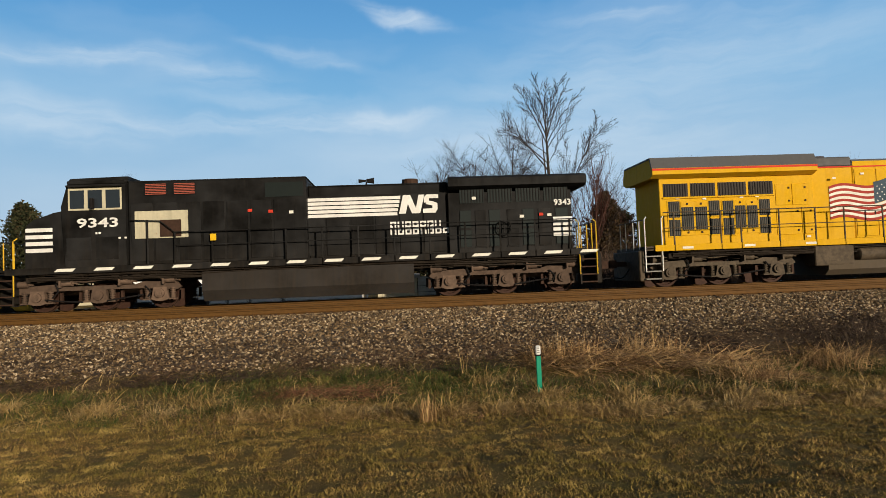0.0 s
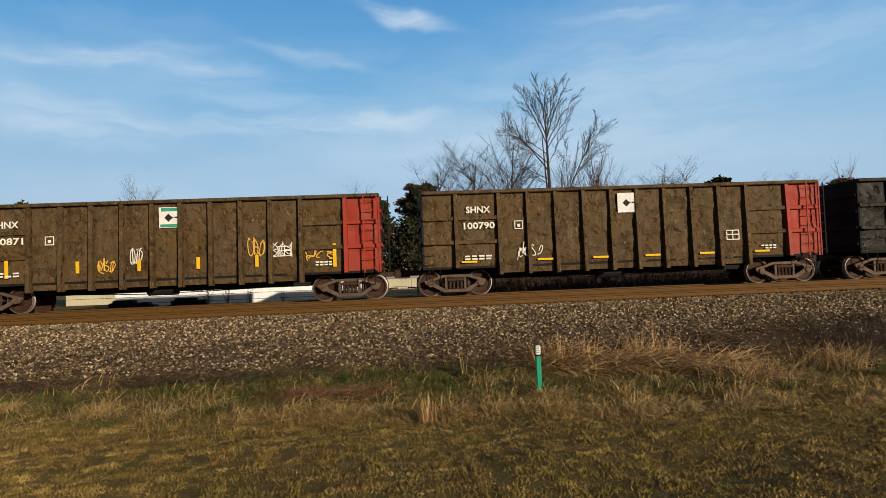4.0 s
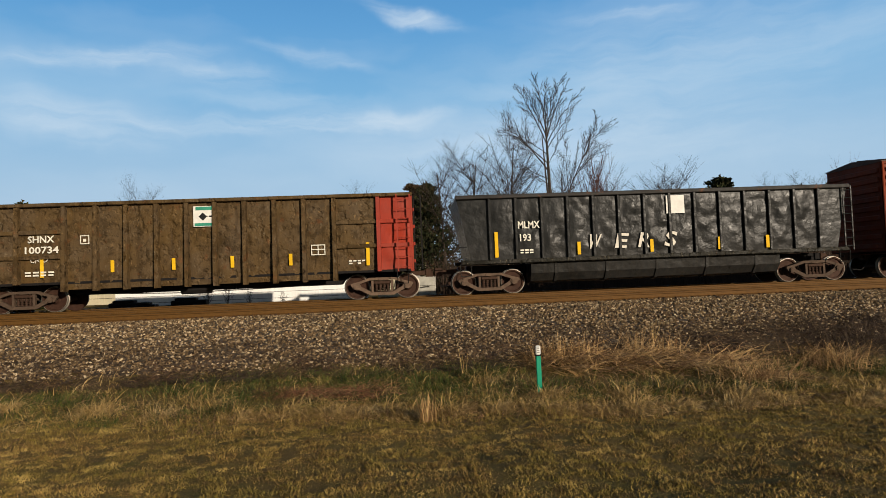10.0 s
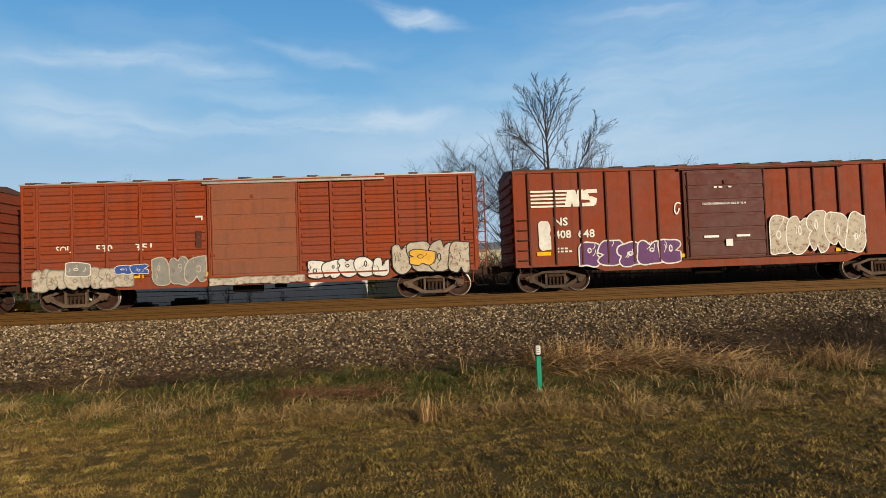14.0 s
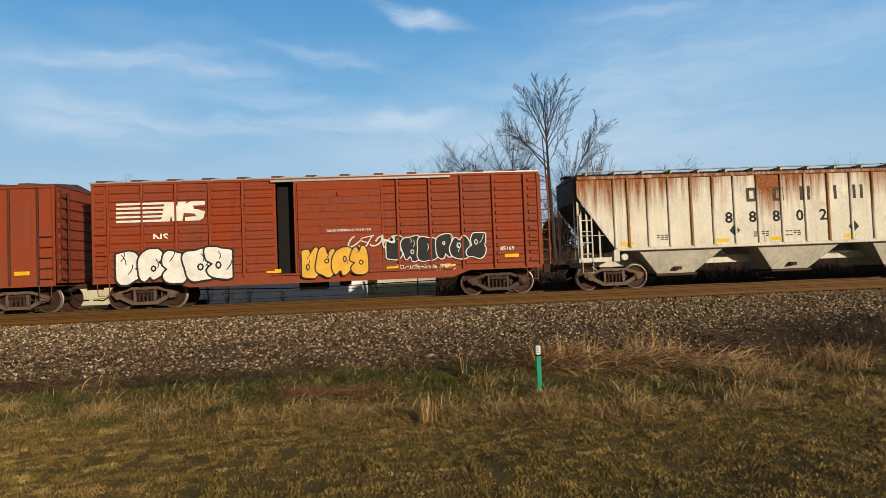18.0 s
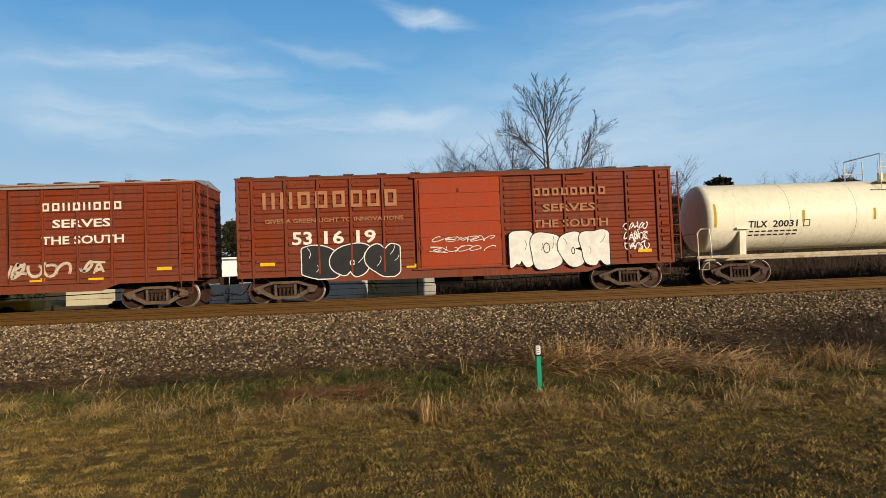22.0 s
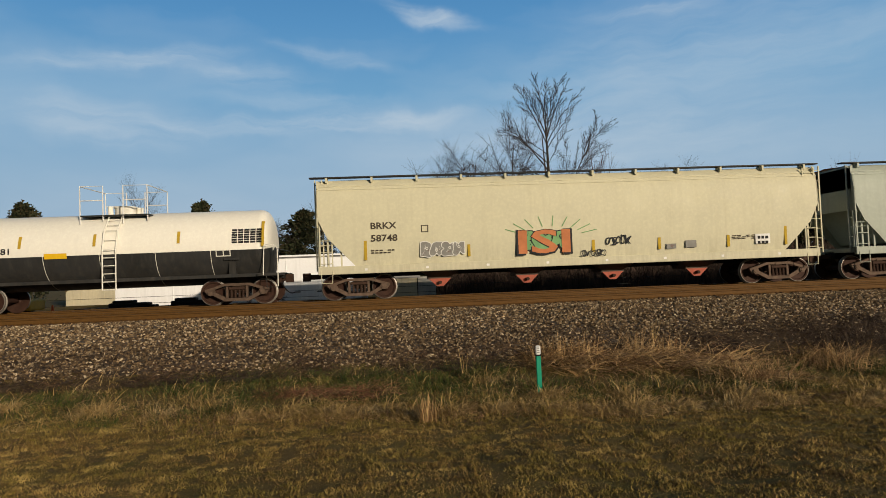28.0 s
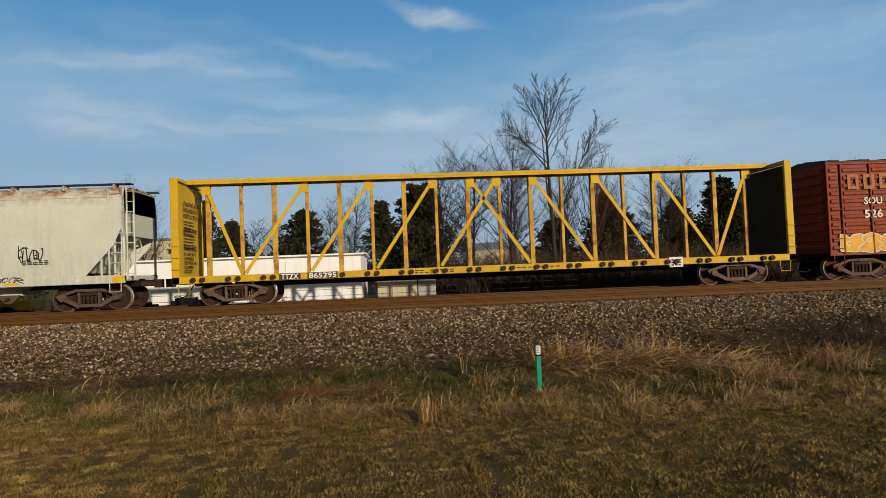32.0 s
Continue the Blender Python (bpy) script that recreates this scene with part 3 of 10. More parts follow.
def ground_mat():
    m, nt, b = node_mat("winter_turf")
    v = coords(nt)
    c = blend(nt, noise_fac(nt, v, 0.55, 0.38, 0.62), (0.16, 0.11, 0.034), (0.12, 0.1, 0.024))
    c = blend(nt, noise_fac(nt, v, 3.5, 0.4, 0.65, 8, 0.7), c, (0.15, 0.1, 0.036))
    c = blend(nt, times(nt, noise_fac(nt, v, 40.0, 0.45, 0.7), 0.6), c, (0.075, 0.05, 0.02))
    link(nt, c, b.inputs["Base Color"])
    b.inputs["Roughness"].default_value = 0.95
    b.inputs["Specular IOR Level"].default_value = 0.1
    bumped(nt, b, v, 30.0, 0.8, 0.05)
    return m


def ballast_mat():
    m, nt, b = node_mat("ballast")
    v = coords(nt)
    vo = nt.nodes.new("ShaderNodeTexVoronoi")
    vo.inputs["Scale"].default_value = 17.0
    link(nt, v, vo.inputs["Vector"])
    hsv = nt.nodes.new("ShaderNodeSeparateColor")
    link(nt, vo.outputs["Color"], hsv.inputs[0])
    c = blend(nt, hsv.outputs[0], (0.02, 0.015, 0.01), (0.12, 0.092, 0.06))
    c = blend(nt, noise_fac(nt, v, 0.8, 0.4, 0.7), c, (0.09, 0.06, 0.04))
    link(nt, c, b.inputs["Base Color"])
    b.inputs["Roughness"].default_value = 0.9
    bp = nt.nodes.new("ShaderNodeBump")
    bp.inputs["Strength"].default_value = 1.0
    bp.inputs["Distance"].default_value = 0.04
    inv = times(nt, vo.outputs["Distance"], -1.0)
    link(nt, inv, bp.inputs["Height"])
    link(nt, bp.outputs[0], b.inputs["Normal"])
    return m


def island_mat(name, cols, rough=0.85, patch=None, spec=0.2, mottle=None):
    """Each loose piece takes a colour of its own from the row of colours; patch adds a broad second tint by place."""
    m, nt, b = node_mat(name)
    geo = nt.nodes.new("ShaderNodeNewGeometry")
    ramp = nt.nodes.new("ShaderNodeValToRGB")
    ramp.color_ramp.interpolation = "LINEAR"
    el = ramp.color_ramp.elements
    el[0].position, el[0].color = 0.0, (*cols[0], 1)
    el[1].position, el[1].color = 1.0, (*cols[-1], 1)
    for i, c in enumerate(cols[1:-1]):
        e = el.new((i + 1) / (len(cols) - 1))
        e.color = (*c, 1)
    link(nt, geo.outputs["Random Per Island"], ramp.inputs[0])
    c = ramp.outputs[0]
    if patch:
        v = coords(nt)
        c = blend(nt, times(nt, noise_fac(nt, v, patch[0], 0.42, 0.62), patch[2]), c, patch[1])
    if mottle:
        v = coords(nt)
        c = blend(nt, times(nt, noise_fac(nt, v, mottle[0], 0.5, 0.62, 3, 0.6), mottle[1]), c, mottle[2])
        c = blend(nt, times(nt, noise_fac(nt, v, mottle[0] * 0.37, 0.55, 0.68, 3, 0.6), mottle[1]), c, mottle[3])
    link(nt, c, b.inputs["Base Color"])
    b.inputs["Roughness"].default_value = rough
    b.inputs["Specular IOR Level"].default_value = spec
    return m


M["turf"] = ground_mat()
M["ballast"] = ballast_mat()
M["stones"] = island_mat("ballast_stones", ((0.024, 0.015, 0.008), (0.14, 0.09, 0.044), (0.32, 0.22, 0.115), (0.05, 0.031, 0.016), (0.2, 0.132, 0.066), (0.035, 0.022, 0.012), (0.58, 0.45, 0.28), (0.09, 0.056, 0.028)))
M["tie"] = plain("weathered_tie", (0.06, 0.042, 0.028), 0.9, 0.0, 0.5, 10.0, 0.4)
M["rail"] = plain("rusty_rail", (0.12, 0.058, 0.013), 0.7, 0.1, 0.3, 14.0, 0.2)
M["railhead"] = plain("worn_railhead", (0.11, 0.06, 0.02), 0.5, 0.4, 0.3, 20.0, 0.05)

XS = sorted({*[round(-26 + 0.2 * i, 3) for i in range(261)], -3000, -1200, -600, -300, -150, -80, -50, -35, 35, 50, 80, 150, 300, 600, 1200, 3000})
YS = sorted({-3000, -1000, -400, -150, -80, -50, -40, -32, -28, -24, -22, *[round(-20 + 0.2 * i, 3) for i in range(71)], -2.0, 2.3, 3.4, 4.6, 6, 8, 12, 20, 35, 60, 100, 200, 400, 900, 3000})
v = [(x, y, ground_z(x, y)) for y in YS for x in XS]
nx = len(XS)
f = [(j * nx + i, j * nx + i + 1, (j + 1) * nx + i + 1, (j + 1) * nx + i) for j in range(len(YS) - 1) for i in range(nx - 1)]
ground = tagged(Geo().add(v, f).part("ground", M["turf"], None, smooth=True), "winter turf with brown and green patches", "ground", kind="structure")

BED = ((-9.75, -1.19), (-9.2, -1.0), (-8.2, -0.72), (-7.2, -0.45), (-6.1, -0.23), (-5.6, -0.215), (2.0, -0.215), (2.6, -0.3), (4.4, -0.62), (4.8, -0.68))
g = Geo()
xs = [-620.0, -300, -100, -50] + [-30 + 0.6 * i for i in range(101)] + [50.0, 100, 300, 620]
v = [(x, y + (0.12 * noise.noise(Vector((x * 0.5, y, 1.0))) if y < -9 else 0), z + (0.02 * noise.noise(Vector((x * 1.3, y * 1.3, 2.0))) if y < -6 else 0)) for y, z in BED for x in xs]
nx = len(xs)
f = [(j * nx + i, j * nx + i + 1, (j + 1) * nx + i + 1, (j + 1) * nx + i) for j in range(len(BED) - 1) for i in range(nx - 1)]
bed = tagged(g.add(v, f).part("ballast_bed", M["ballast"], None, smooth=True), "grey-brown crushed stone ballast under two tracks", "ballast", kind="structure")


def rail_mesh(length):
    prof = [(-0.07, -0.18), (-0.07, -0.168), (-0.02, -0.145), (-0.01, -0.13), (-0.01, -0.055), (-0.035, -0.04), (-0.036, -0.008), (-0.028, 0.0),
            (0.028, 0.0), (0.036, -0.008), (0.035, -0.04), (0.01, -0.055), (0.01, -0.13), (0.02, -0.145), (0.07, -0.168), (0.07, -0.18)]
    g = Geo().prism(prof, -length, length, "yz")
    g.mi = [1 if all(g.v[i][2] > -0.01 for i in f) and len(f) == 4 else 0 for f in g.f]
    return g.mesh("rail", M["rail"], M["railhead"])


TIE = Geo().box(-0.115, 0.115, -1.3, 1.3, -0.36, -0.185, 0.015).mesh("tie", M["tie"])
PLATE = Geo().box(-0.09, 0.09, -0.13, 0.13, -0.187, -0.176).box(-0.1, -0.07, -0.16, -0.08, -0.19, -0.15).box(0.06, 0.09, -0.16, -0.08, -0.19, -0.15).mesh("tie_plate", M["coupler"])
RAIL = rail_mesh(620)
for k, cy in enumerate((0.0, -4.27)):
    track = tagged(new("railway_track"), "rust-brown rails on weathered wooden ties in ballast", "railway track", "two tracks side by side", "structure")
    track.location = (0, cy, 0)
    for s in (-0.755, 0.755):
        place("rail", RAIL, track, at=pose(0, s, 0))
    r = random.Random(7 + k)
    for i in range(100):
        x = -25 + i * 0.52
        place("tie", TIE, track, at=pose(x + r.uniform(-0.03, 0.03), r.uniform(-0.05, 0.05), r.uniform(-0.006, 0.0), 0, 0, r.uniform(-1.5, 1.5)))
        if k:
            place("tie_plate", PLATE, track, at=pose(x, -0.755, 0))
    g = Geo()
    for i in list(range(-1150, -48)) + list(range(52, 1150)):
        x = i * 0.52
        g.box(x - 0.11, x + 0.11, -1.3, 1.3, -0.33, -0.19)
    far = g.part("distant_ties", M["tie"], track)
    far["kind"] = "stuff"


# ------------------------------------------------------------------ sky: thin high cloud that drifts
# streaks of cirrus on the sheet: x, height, half length, half width, slope, strength
STREAKS = ((25, 1054, 236, 40, -14.1, 0.8), (-1090, 831, 380, 46, 8.9, 0.7), (-354, 883, 266, 36, -10.8, 0.4), (-397, 612, 600, 42, 2.0, 0.85), (-676, 793, 273, 55, -4.2, 0.5),
           (982, 763, 850, 260, 2.0, 0.36), (-1128, 586, 330, 95, -5.1, 0.62), (854, 989, 234, 27, -3.8, 0.35), (659, 490, 1020, 150, -3.6, 0.4), (-459, 696, 376, 36, -2.4, 0.3),
           (-1500, 1150, 500, 60, 6.0, 0.4), (1500, 1080, 500, 90, -4.0, 0.4), (-200, 1380, 700, 80, -8.0, 0.5))


def cloud_mat():
    m = bpy.data.materials.new("high_cloud")
    m.use_nodes = True
    nt = m.node_tree
    nt.nodes.clear()
    tc = nt.nodes.new("ShaderNodeTexCoord")
    warp = nt.nodes.new("ShaderNodeTexNoise")
    warp.inputs["Scale"].default_value = 0.0045
    warp.inputs["Detail"].default_value = 4
    link(nt, tc.outputs["Object"], warp.inputs["Vector"])
    sh = nt.nodes.new("ShaderNodeVectorMath")
    sh.operation = "MULTIPLY_ADD"
    sh.inputs[1].default_value = (240, 0, 130)
    link(nt, warp.outputs["Color"], sh.inputs[0])
    link(nt, tc.outputs["Object"], sh.inputs[2])
    st = nt.nodes.new("ShaderNodeMapping")
    st.inputs["Rotation"].default_value = (0, radians(6), 0)
    st.inputs["Scale"].default_value = (0.0016, 0.0016, 0.011)
    link(nt, sh.outputs[0], st.inputs["Vector"])
    fibre = noise_fac(nt, st.outputs[0], 1.0, 0.3, 0.72, 7, 0.6)
    st2 = nt.nodes.new("ShaderNodeMapping")
    st2.inputs["Rotation"].default_value = (0, radians(-5), 0)
    st2.inputs["Scale"].default_value = (0.0009, 0.0009, 0.003)
    link(nt, sh.outputs[0], st2.inputs["Vector"])
    veil = noise_fac(nt, st2.outputs[0], 1.0, 0.42, 0.75, 4, 0.5)
    total = times(nt, veil, 0.3)
    for x, z, half, thick, slope, power in STREAKS:
        mp = nt.nodes.new("ShaderNodeMapping")
        mp.vector_type = "TEXTURE"
        mp.inputs["Location"].default_value = (x + 120, 0, z + 65)
        mp.inputs["Rotation"].default_value = (0, radians(-slope), 0)
        mp.inputs["Scale"].default_value = (half, 1e7, thick)
        link(nt, sh.outputs[0], mp.inputs["Vector"])
        ln = nt.nodes.new("ShaderNodeVectorMath")
        ln.operation = "LENGTH"
        link(nt, mp.outputs[0], ln.inputs[0])
        r = nt.nodes.new("ShaderNodeMapRange")
        r.interpolation_type = "SMOOTHERSTEP"
        r.inputs[1].default_value, r.inputs[2].default_value = 1.5, 0.0
        link(nt, ln.outputs["Value"], r.inputs[0])
        ad = nt.nodes.new("ShaderNodeMath")
        ad.operation = "MULTIPLY_ADD"
        ad.use_clamp = True
        link(nt, times(nt, r.outputs[0], fibre), ad.inputs[0])
        ad.inputs[1].default_value = power
        link(nt, total, ad.inputs[2])
        total = ad.outputs[0]
    sp = nt.nodes.new("ShaderNodeSeparateXYZ")
    link(nt, tc.outputs["Object"], sp.inputs[0])
    up = nt.nodes.new("ShaderNodeMapRange")
    up.inputs[1].default_value, up.inputs[2].default_value = 0.0, 1300.0
    link(nt, sp.outputs[2], up.inputs[0])
    ramp = nt.nodes.new("ShaderNodeValToRGB")
    el = ramp.color_ramp.elements
    el[0].position, el[0].color = 0.0, (0.45, 0.58, 0.71, 1)
    el[1].position, el[1].color = 1.0, (0.075, 0.27, 0.57, 1)
    for q, c in ((0.3, (0.36, 0.55, 0.74)), (0.55, (0.2, 0.45, 0.72)), (0.78, (0.12, 0.35, 0.66))):
        e = el.new(q)
        e.color = (*c, 1)
    link(nt, up.outputs[0], ramp.inputs[0])
    c = blend(nt, total, ramp.outputs[0], (0.66, 0.77, 0.87))
    em = nt.nodes.new("ShaderNodeEmission")
    link(nt, c, em.inputs["Color"])
    em.inputs["Strength"].default_value = 1.0
    out = nt.nodes.new("ShaderNodeOutputMaterial")
    link(nt, em.outputs[0], out.inputs["Surface"])
    return m


M["cloud"] = cloud_mat()
g = Geo()
v = []
for j in range(9):
    z = -60 + 2400 * (j / 8)
    for i in range(33):
        a = radians(-64 + 128 * i / 32)
        v.append((2600 * math.sin(a), 2600 * math.cos(a), z))
cloud_sheet = g.add(v, [(j * 33 + i, j * 33 + i + 1, j * 33 + i + 34, j * 33 + i + 33) for j in range(8) for i in range(32)]).part("backdrop", M["cloud"], None)
tagged(cloud_sheet, "thin streaks of high white cloud on blue sky", "sky", kind="structure")

# ------------------------------------------------------------------ yard behind the tracks
M["shed_white"] = paint("white_metal_siding", (0.88, 0.87, 0.83), streak=0.12, dirt=0.15, rough=0.5, fade=0.06)
M["shed_beige"] = paint("beige_metal_siding", (0.55, 0.49, 0.33), streak=0.15, dirt=0.1, rough=0.55)
M["shed_grey"] = plain("weathered_panel", (0.42, 0.4, 0.34), 0.7, 0.0, 0.3, 3.0)
M["roof_metal"] = plain("shed_roof", (0.3, 0.29, 0.27), 0.5, 0.3, 0.2, 2.0)
M["machine_yellow"] = paint("machine_yellow", (0.6, 0.36, 0.03), rust=0.15, streak=0.2, dirt=0.3)
M["cone_orange"] = plain("traffic_orange", (0.6, 0.12, 0.03), 0.6)
M["fence"] = plain("dark_wire", (0.02, 0.02, 0.018), 0.7)

GZ = -0.7


def shed(name, x0, x1, y0, y1, top, mat, label, ribs, ridge=0.5, trim="roof_metal"):
    ob = tagged(new(name), label, "building")
    ob.location = (x0, y0, GZ)
    h = top - GZ
    box_part("wall", 0, x1 - x0, 0, 0.15, 0, h, mat, ob)
    box_part("wall", 0, 0.15, 0.15, y1 - y0, 0, h, mat, ob)
    box_part("wall", x1 - x0 - 0.15, x1 - x0, 0.15, y1 - y0, 0, h, mat, ob)
    box_part("wall", 0.15, x1 - x0 - 0.15, y1 - y0 - 0.15, y1 - y0, 0, h, mat, ob)
    w = y1 - y0
    Geo().prism([(-0.2, h), (w / 2, h + ridge), (w + 0.2, h), (w + 0.2, h + 0.1), (w / 2, h + ridge + 0.1), (-0.2, h + 0.1)], -0.2, x1 - x0 + 0.2, "yz").part("roof", M[trim], ob)
    box_part("eave_trim", -0.15, x1 - x0 + 0.15, -0.1, 0.0, h - 0.06, h, M["roof_metal"], ob)
    k = ribs
    while k < x1 - x0:
        box_part("siding_rib", k - 0.02, k + 0.02, -0.03, 0.0, 0.05, h - 0.06, mat, ob)
        k += ribs
    return ob


shed("warehouse", -16.7, -2.36, 15.0, 22.0, 2.14, M["shed_white"], "long low white metal warehouse", 3.3, 0.12, "shed_white")
shed("storage_building", -27.0, -18.5, 30.0, 40.0, 4.4, M["shed_beige"], "beige metal-clad storage building with a low roof", 0.6, 0.4)
shed("shed", -1.42, 0.98, 15.4, 17.4, 0.66, M["shed_beige"], "small pale corrugated shed", 0.3, 0.12)
p = tagged(Geo().box(1.04, 2.13, 15.45, 15.6, GZ, 0.66, 0.02).part("panel", M["shed_grey"], None), "grey stained sheet leaning by the shed", "panel")
for x0, x1, y0, z in ((10.0, 16.0, 70, 3.9), (18.0, 30.0, 78, 3.4), (-1.0, 5.5, 75, 3.6)):
    shed("house", x0, x1, y0, y0 + 8, z, M["shed_beige"], "pale distant house behind bare trees", 1.2, 1.2)

# yellow machine and dark clutter beside the warehouse
mc = tagged(new("utility_tractor"), "yellow utility tractor parked by the tracks", "tractor")
mc.location = (-16.7, 4.5, -0.62)
box_part("body", -1.6, 1.3, -0.6, 0.6, 0.55, 1.0, M["machine_yellow"], mc, 0.06)
box_part("hood", -1.4, -0.2, -0.5, 0.5, 1.0, 1.3, M["machine_yellow"], mc, 0.06)
Geo().prism([(0.6, 0.5), (0.95, 0.5), (1.15, 0.0), (0.85, 0.0)], -0.7, -0.55).part("stabiliser", M["machine_yellow"], mc)
for x in (-1.0, 0.4):
    for s in (-0.62, 0.62):
        Geo().cyl((x, s - 0.12, 0.38), (x, s + 0.12, 0.38), 0.38, 18).part("wheel", M["under"], mc)
cn = tagged(Geo().box(-0.2, 0.2, -0.2, 0.2, 0, 0.04).cyl((0, 0, 0.04), (0, 0, 0.75), 0.15, 14, 0.03).part("traffic_cone", M["cone_orange"], None), "orange traffic cone beside the tractor", "cone")
cn.location = (-14.9, 4.7, -0.63)
r = random.Random(4)
for i in range(6):
    w, h = r.uniform(0.4, 0.9), r.uniform(0.3, 0.75)
    b = tagged(Geo().box(-w, w, -0.3, 0.3, 0, h, 0.04).box(-w * 0.8, w * 0.4, -0.25, 0.25, h, h + 0.12, 0.03).part("equipment_crate", M["under"], None), "dark equipment crate stacked near the tracks", "crate", "crates by the yard")
    b.location = (-15.6 + i * 1.0, 9.0 + r.uniform(-0.3, 0.4), GZ)
g = Geo()
for k in range(3):
    g.tube([(-26, 7.5, GZ + 0.35 + 0.3 * k), (40, 7.5, GZ + 0.35 + 0.3 * k)], 0.012, 4)
fence = tagged(new("wire_fence"), "low dark wire fence along the yard", "fence")
g.part("wire", M["fence"], fence)
for i in range(23):
    place("post", Geo().cyl((0, 0, 0), (0, 0, 1.05), 0.03, 6).mesh("post", M["fence"]) if i == 0 else fence.children[1].data, fence, at=pose(-26 + i * 3, 7.5, GZ))


# ------------------------------------------------------------------ running gear shared by the cars
WHEEL_R = 0.44
SPINNERS = []      # wheelsets with their radius and their car's place in the train


def wheel_mesh(r=WHEEL_R, rim="tread"):
    g = Geo()
    for s in (-1, 1):
        g.now = 0
        g.lathe([(s * 0.655, r + 0.028), (s * 0.69, r + 0.026), (s * 0.70, r), (s * 0.79, r - 0.006), (s * 0.793, r - 0.022)], (0, 0), 28, False)
        g.now = 1
        g.lathe([(s * 0.793, r - 0.022), (s * 0.785, r - 0.08), (s * 0.735, r - 0.1), (s * 0.72, 0.18), (s * 0.77, 0.13), (s * 0.8, 0.12), (s * 0.8, 0.0)], (0, 0), 28, False)
        g.lathe([(s * 0.655, r + 0.028), (s * 0.66, r - 0.08), (s * 0.69, 0.15), (s * 0.655, 0.1)], (0, 0), 28, False)
    g.cyl((0, -0.66, 0), (0, 0.66, 0), 0.085, 12)
    return g.mesh("wheelset", M[rim], M["wheel"], smooth=True)


def side_frame_mesh(s):
    g = Geo()
    y0, y1 = (0.93, 1.05) if s > 0 else (-1.05, -0.93)
    g.prism([(-1.1, 0.56), (-0.8, 0.64), (-0.45, 0.76), (0.45, 0.76), (0.8, 0.64), (1.1, 0.56), (1.1, 0.48), (0.8, 0.55), (0.42, 0.67), (-0.42, 0.67), (-0.8, 0.55), (-1.1, 0.48)], y0, y1)
    g.prism([(-0.86, 0.52), (-0.36, 0.25), (0.36, 0.25), (0.86, 0.52), (0.95, 0.42), (0.42, 0.14), (-0.42, 0.14), (-0.95, 0.42)], y0, y1)
    for q in (-1, 1):
        g.prism([(q * 1.1, 0.52), (q * 0.8, 0.58), (q * 0.74, 0.47), (q * 0.78, 0.36), (q * 1.0, 0.36)], y0 + 0.01, y1 - 0.01)
    for x in (-0.38, 0.3):
        g.box(x, x + 0.08, y0, y1, 0.24, 0.65)
    for x in (-0.889, 0.889):
        g.cyl((x, y0 - 0.02 * (s < 0), WHEEL_R), (x, (y1 if s > 0 else y0) + 0.05 * s, WHEEL_R), 0.1, 14)
        g.cyl((x, (y1 if s > 0 else y0) + 0.05 * s, WHEEL_R), (x, (y1 if s > 0 else y0) + 0.065 * s, WHEEL_R), 0.06, 10)
    g.box(-0.12, 0.12, y0 - 0.015, y1 + 0.015, 0.66, 0.73)
    return g.mesh("side_frame", M["truck"])


def springs_mesh(s):
    g = Geo()
    for x in (-0.2, -0.07, 0.07, 0.2):
        for k in range(4):
            g.cyl((x, s * 0.99, 0.27 + k * 0.065), (x, s * 0.99, 0.3 + k * 0.065), 0.058, 10)
        g.cyl((x, s * 0.99, 0.26), (x, s * 0.99, 0.54), 0.035, 8)
    g.box(-0.29, 0.29, s * 0.99 - 0.09, s * 0.99 + 0.09, 0.53, 0.64, 0.02)
    return g.mesh("spring_nest", M["coupler"])


GEAR = {"wheel": wheel_mesh(), "frame-1": side_frame_mesh(-1), "frame1": side_frame_mesh(1),
        "spring-1": springs_mesh(-1), "spring1": springs_mesh(1),
        "bolster": Geo().box(-0.2, 0.2, -0.95, 0.95, 0.42, 0.72, 0.03).box(-0.25, 0.25, -0.25, 0.25, 0.7, 0.82, 0.02)
        .box(-0.75, -0.55, -0.7, 0.7, 0.3, 0.4, 0.02).box(0.55, 0.75, -0.7, 0.7, 0.3, 0.4, 0.02).mesh("truck", M["truck"])}


def truck(car, x, at_train):
    t = place("truck", GEAR["bolster"], car, at=pose(x, 0, 0))
    for s in (-1, 1):
        place("side_frame", GEAR[f"frame{s}"], t)
        place("spring_nest", GEAR[f"spring{s}"], t)
        w = place("wheelset", GEAR["wheel"], t, at=pose(s * 0.889, 0, WHEEL_R))
        SPINNERS.append((w, Vector((s * 0.889, 0, WHEEL_R)), WHEEL_R, at_train + x + s * 0.889))
    return t


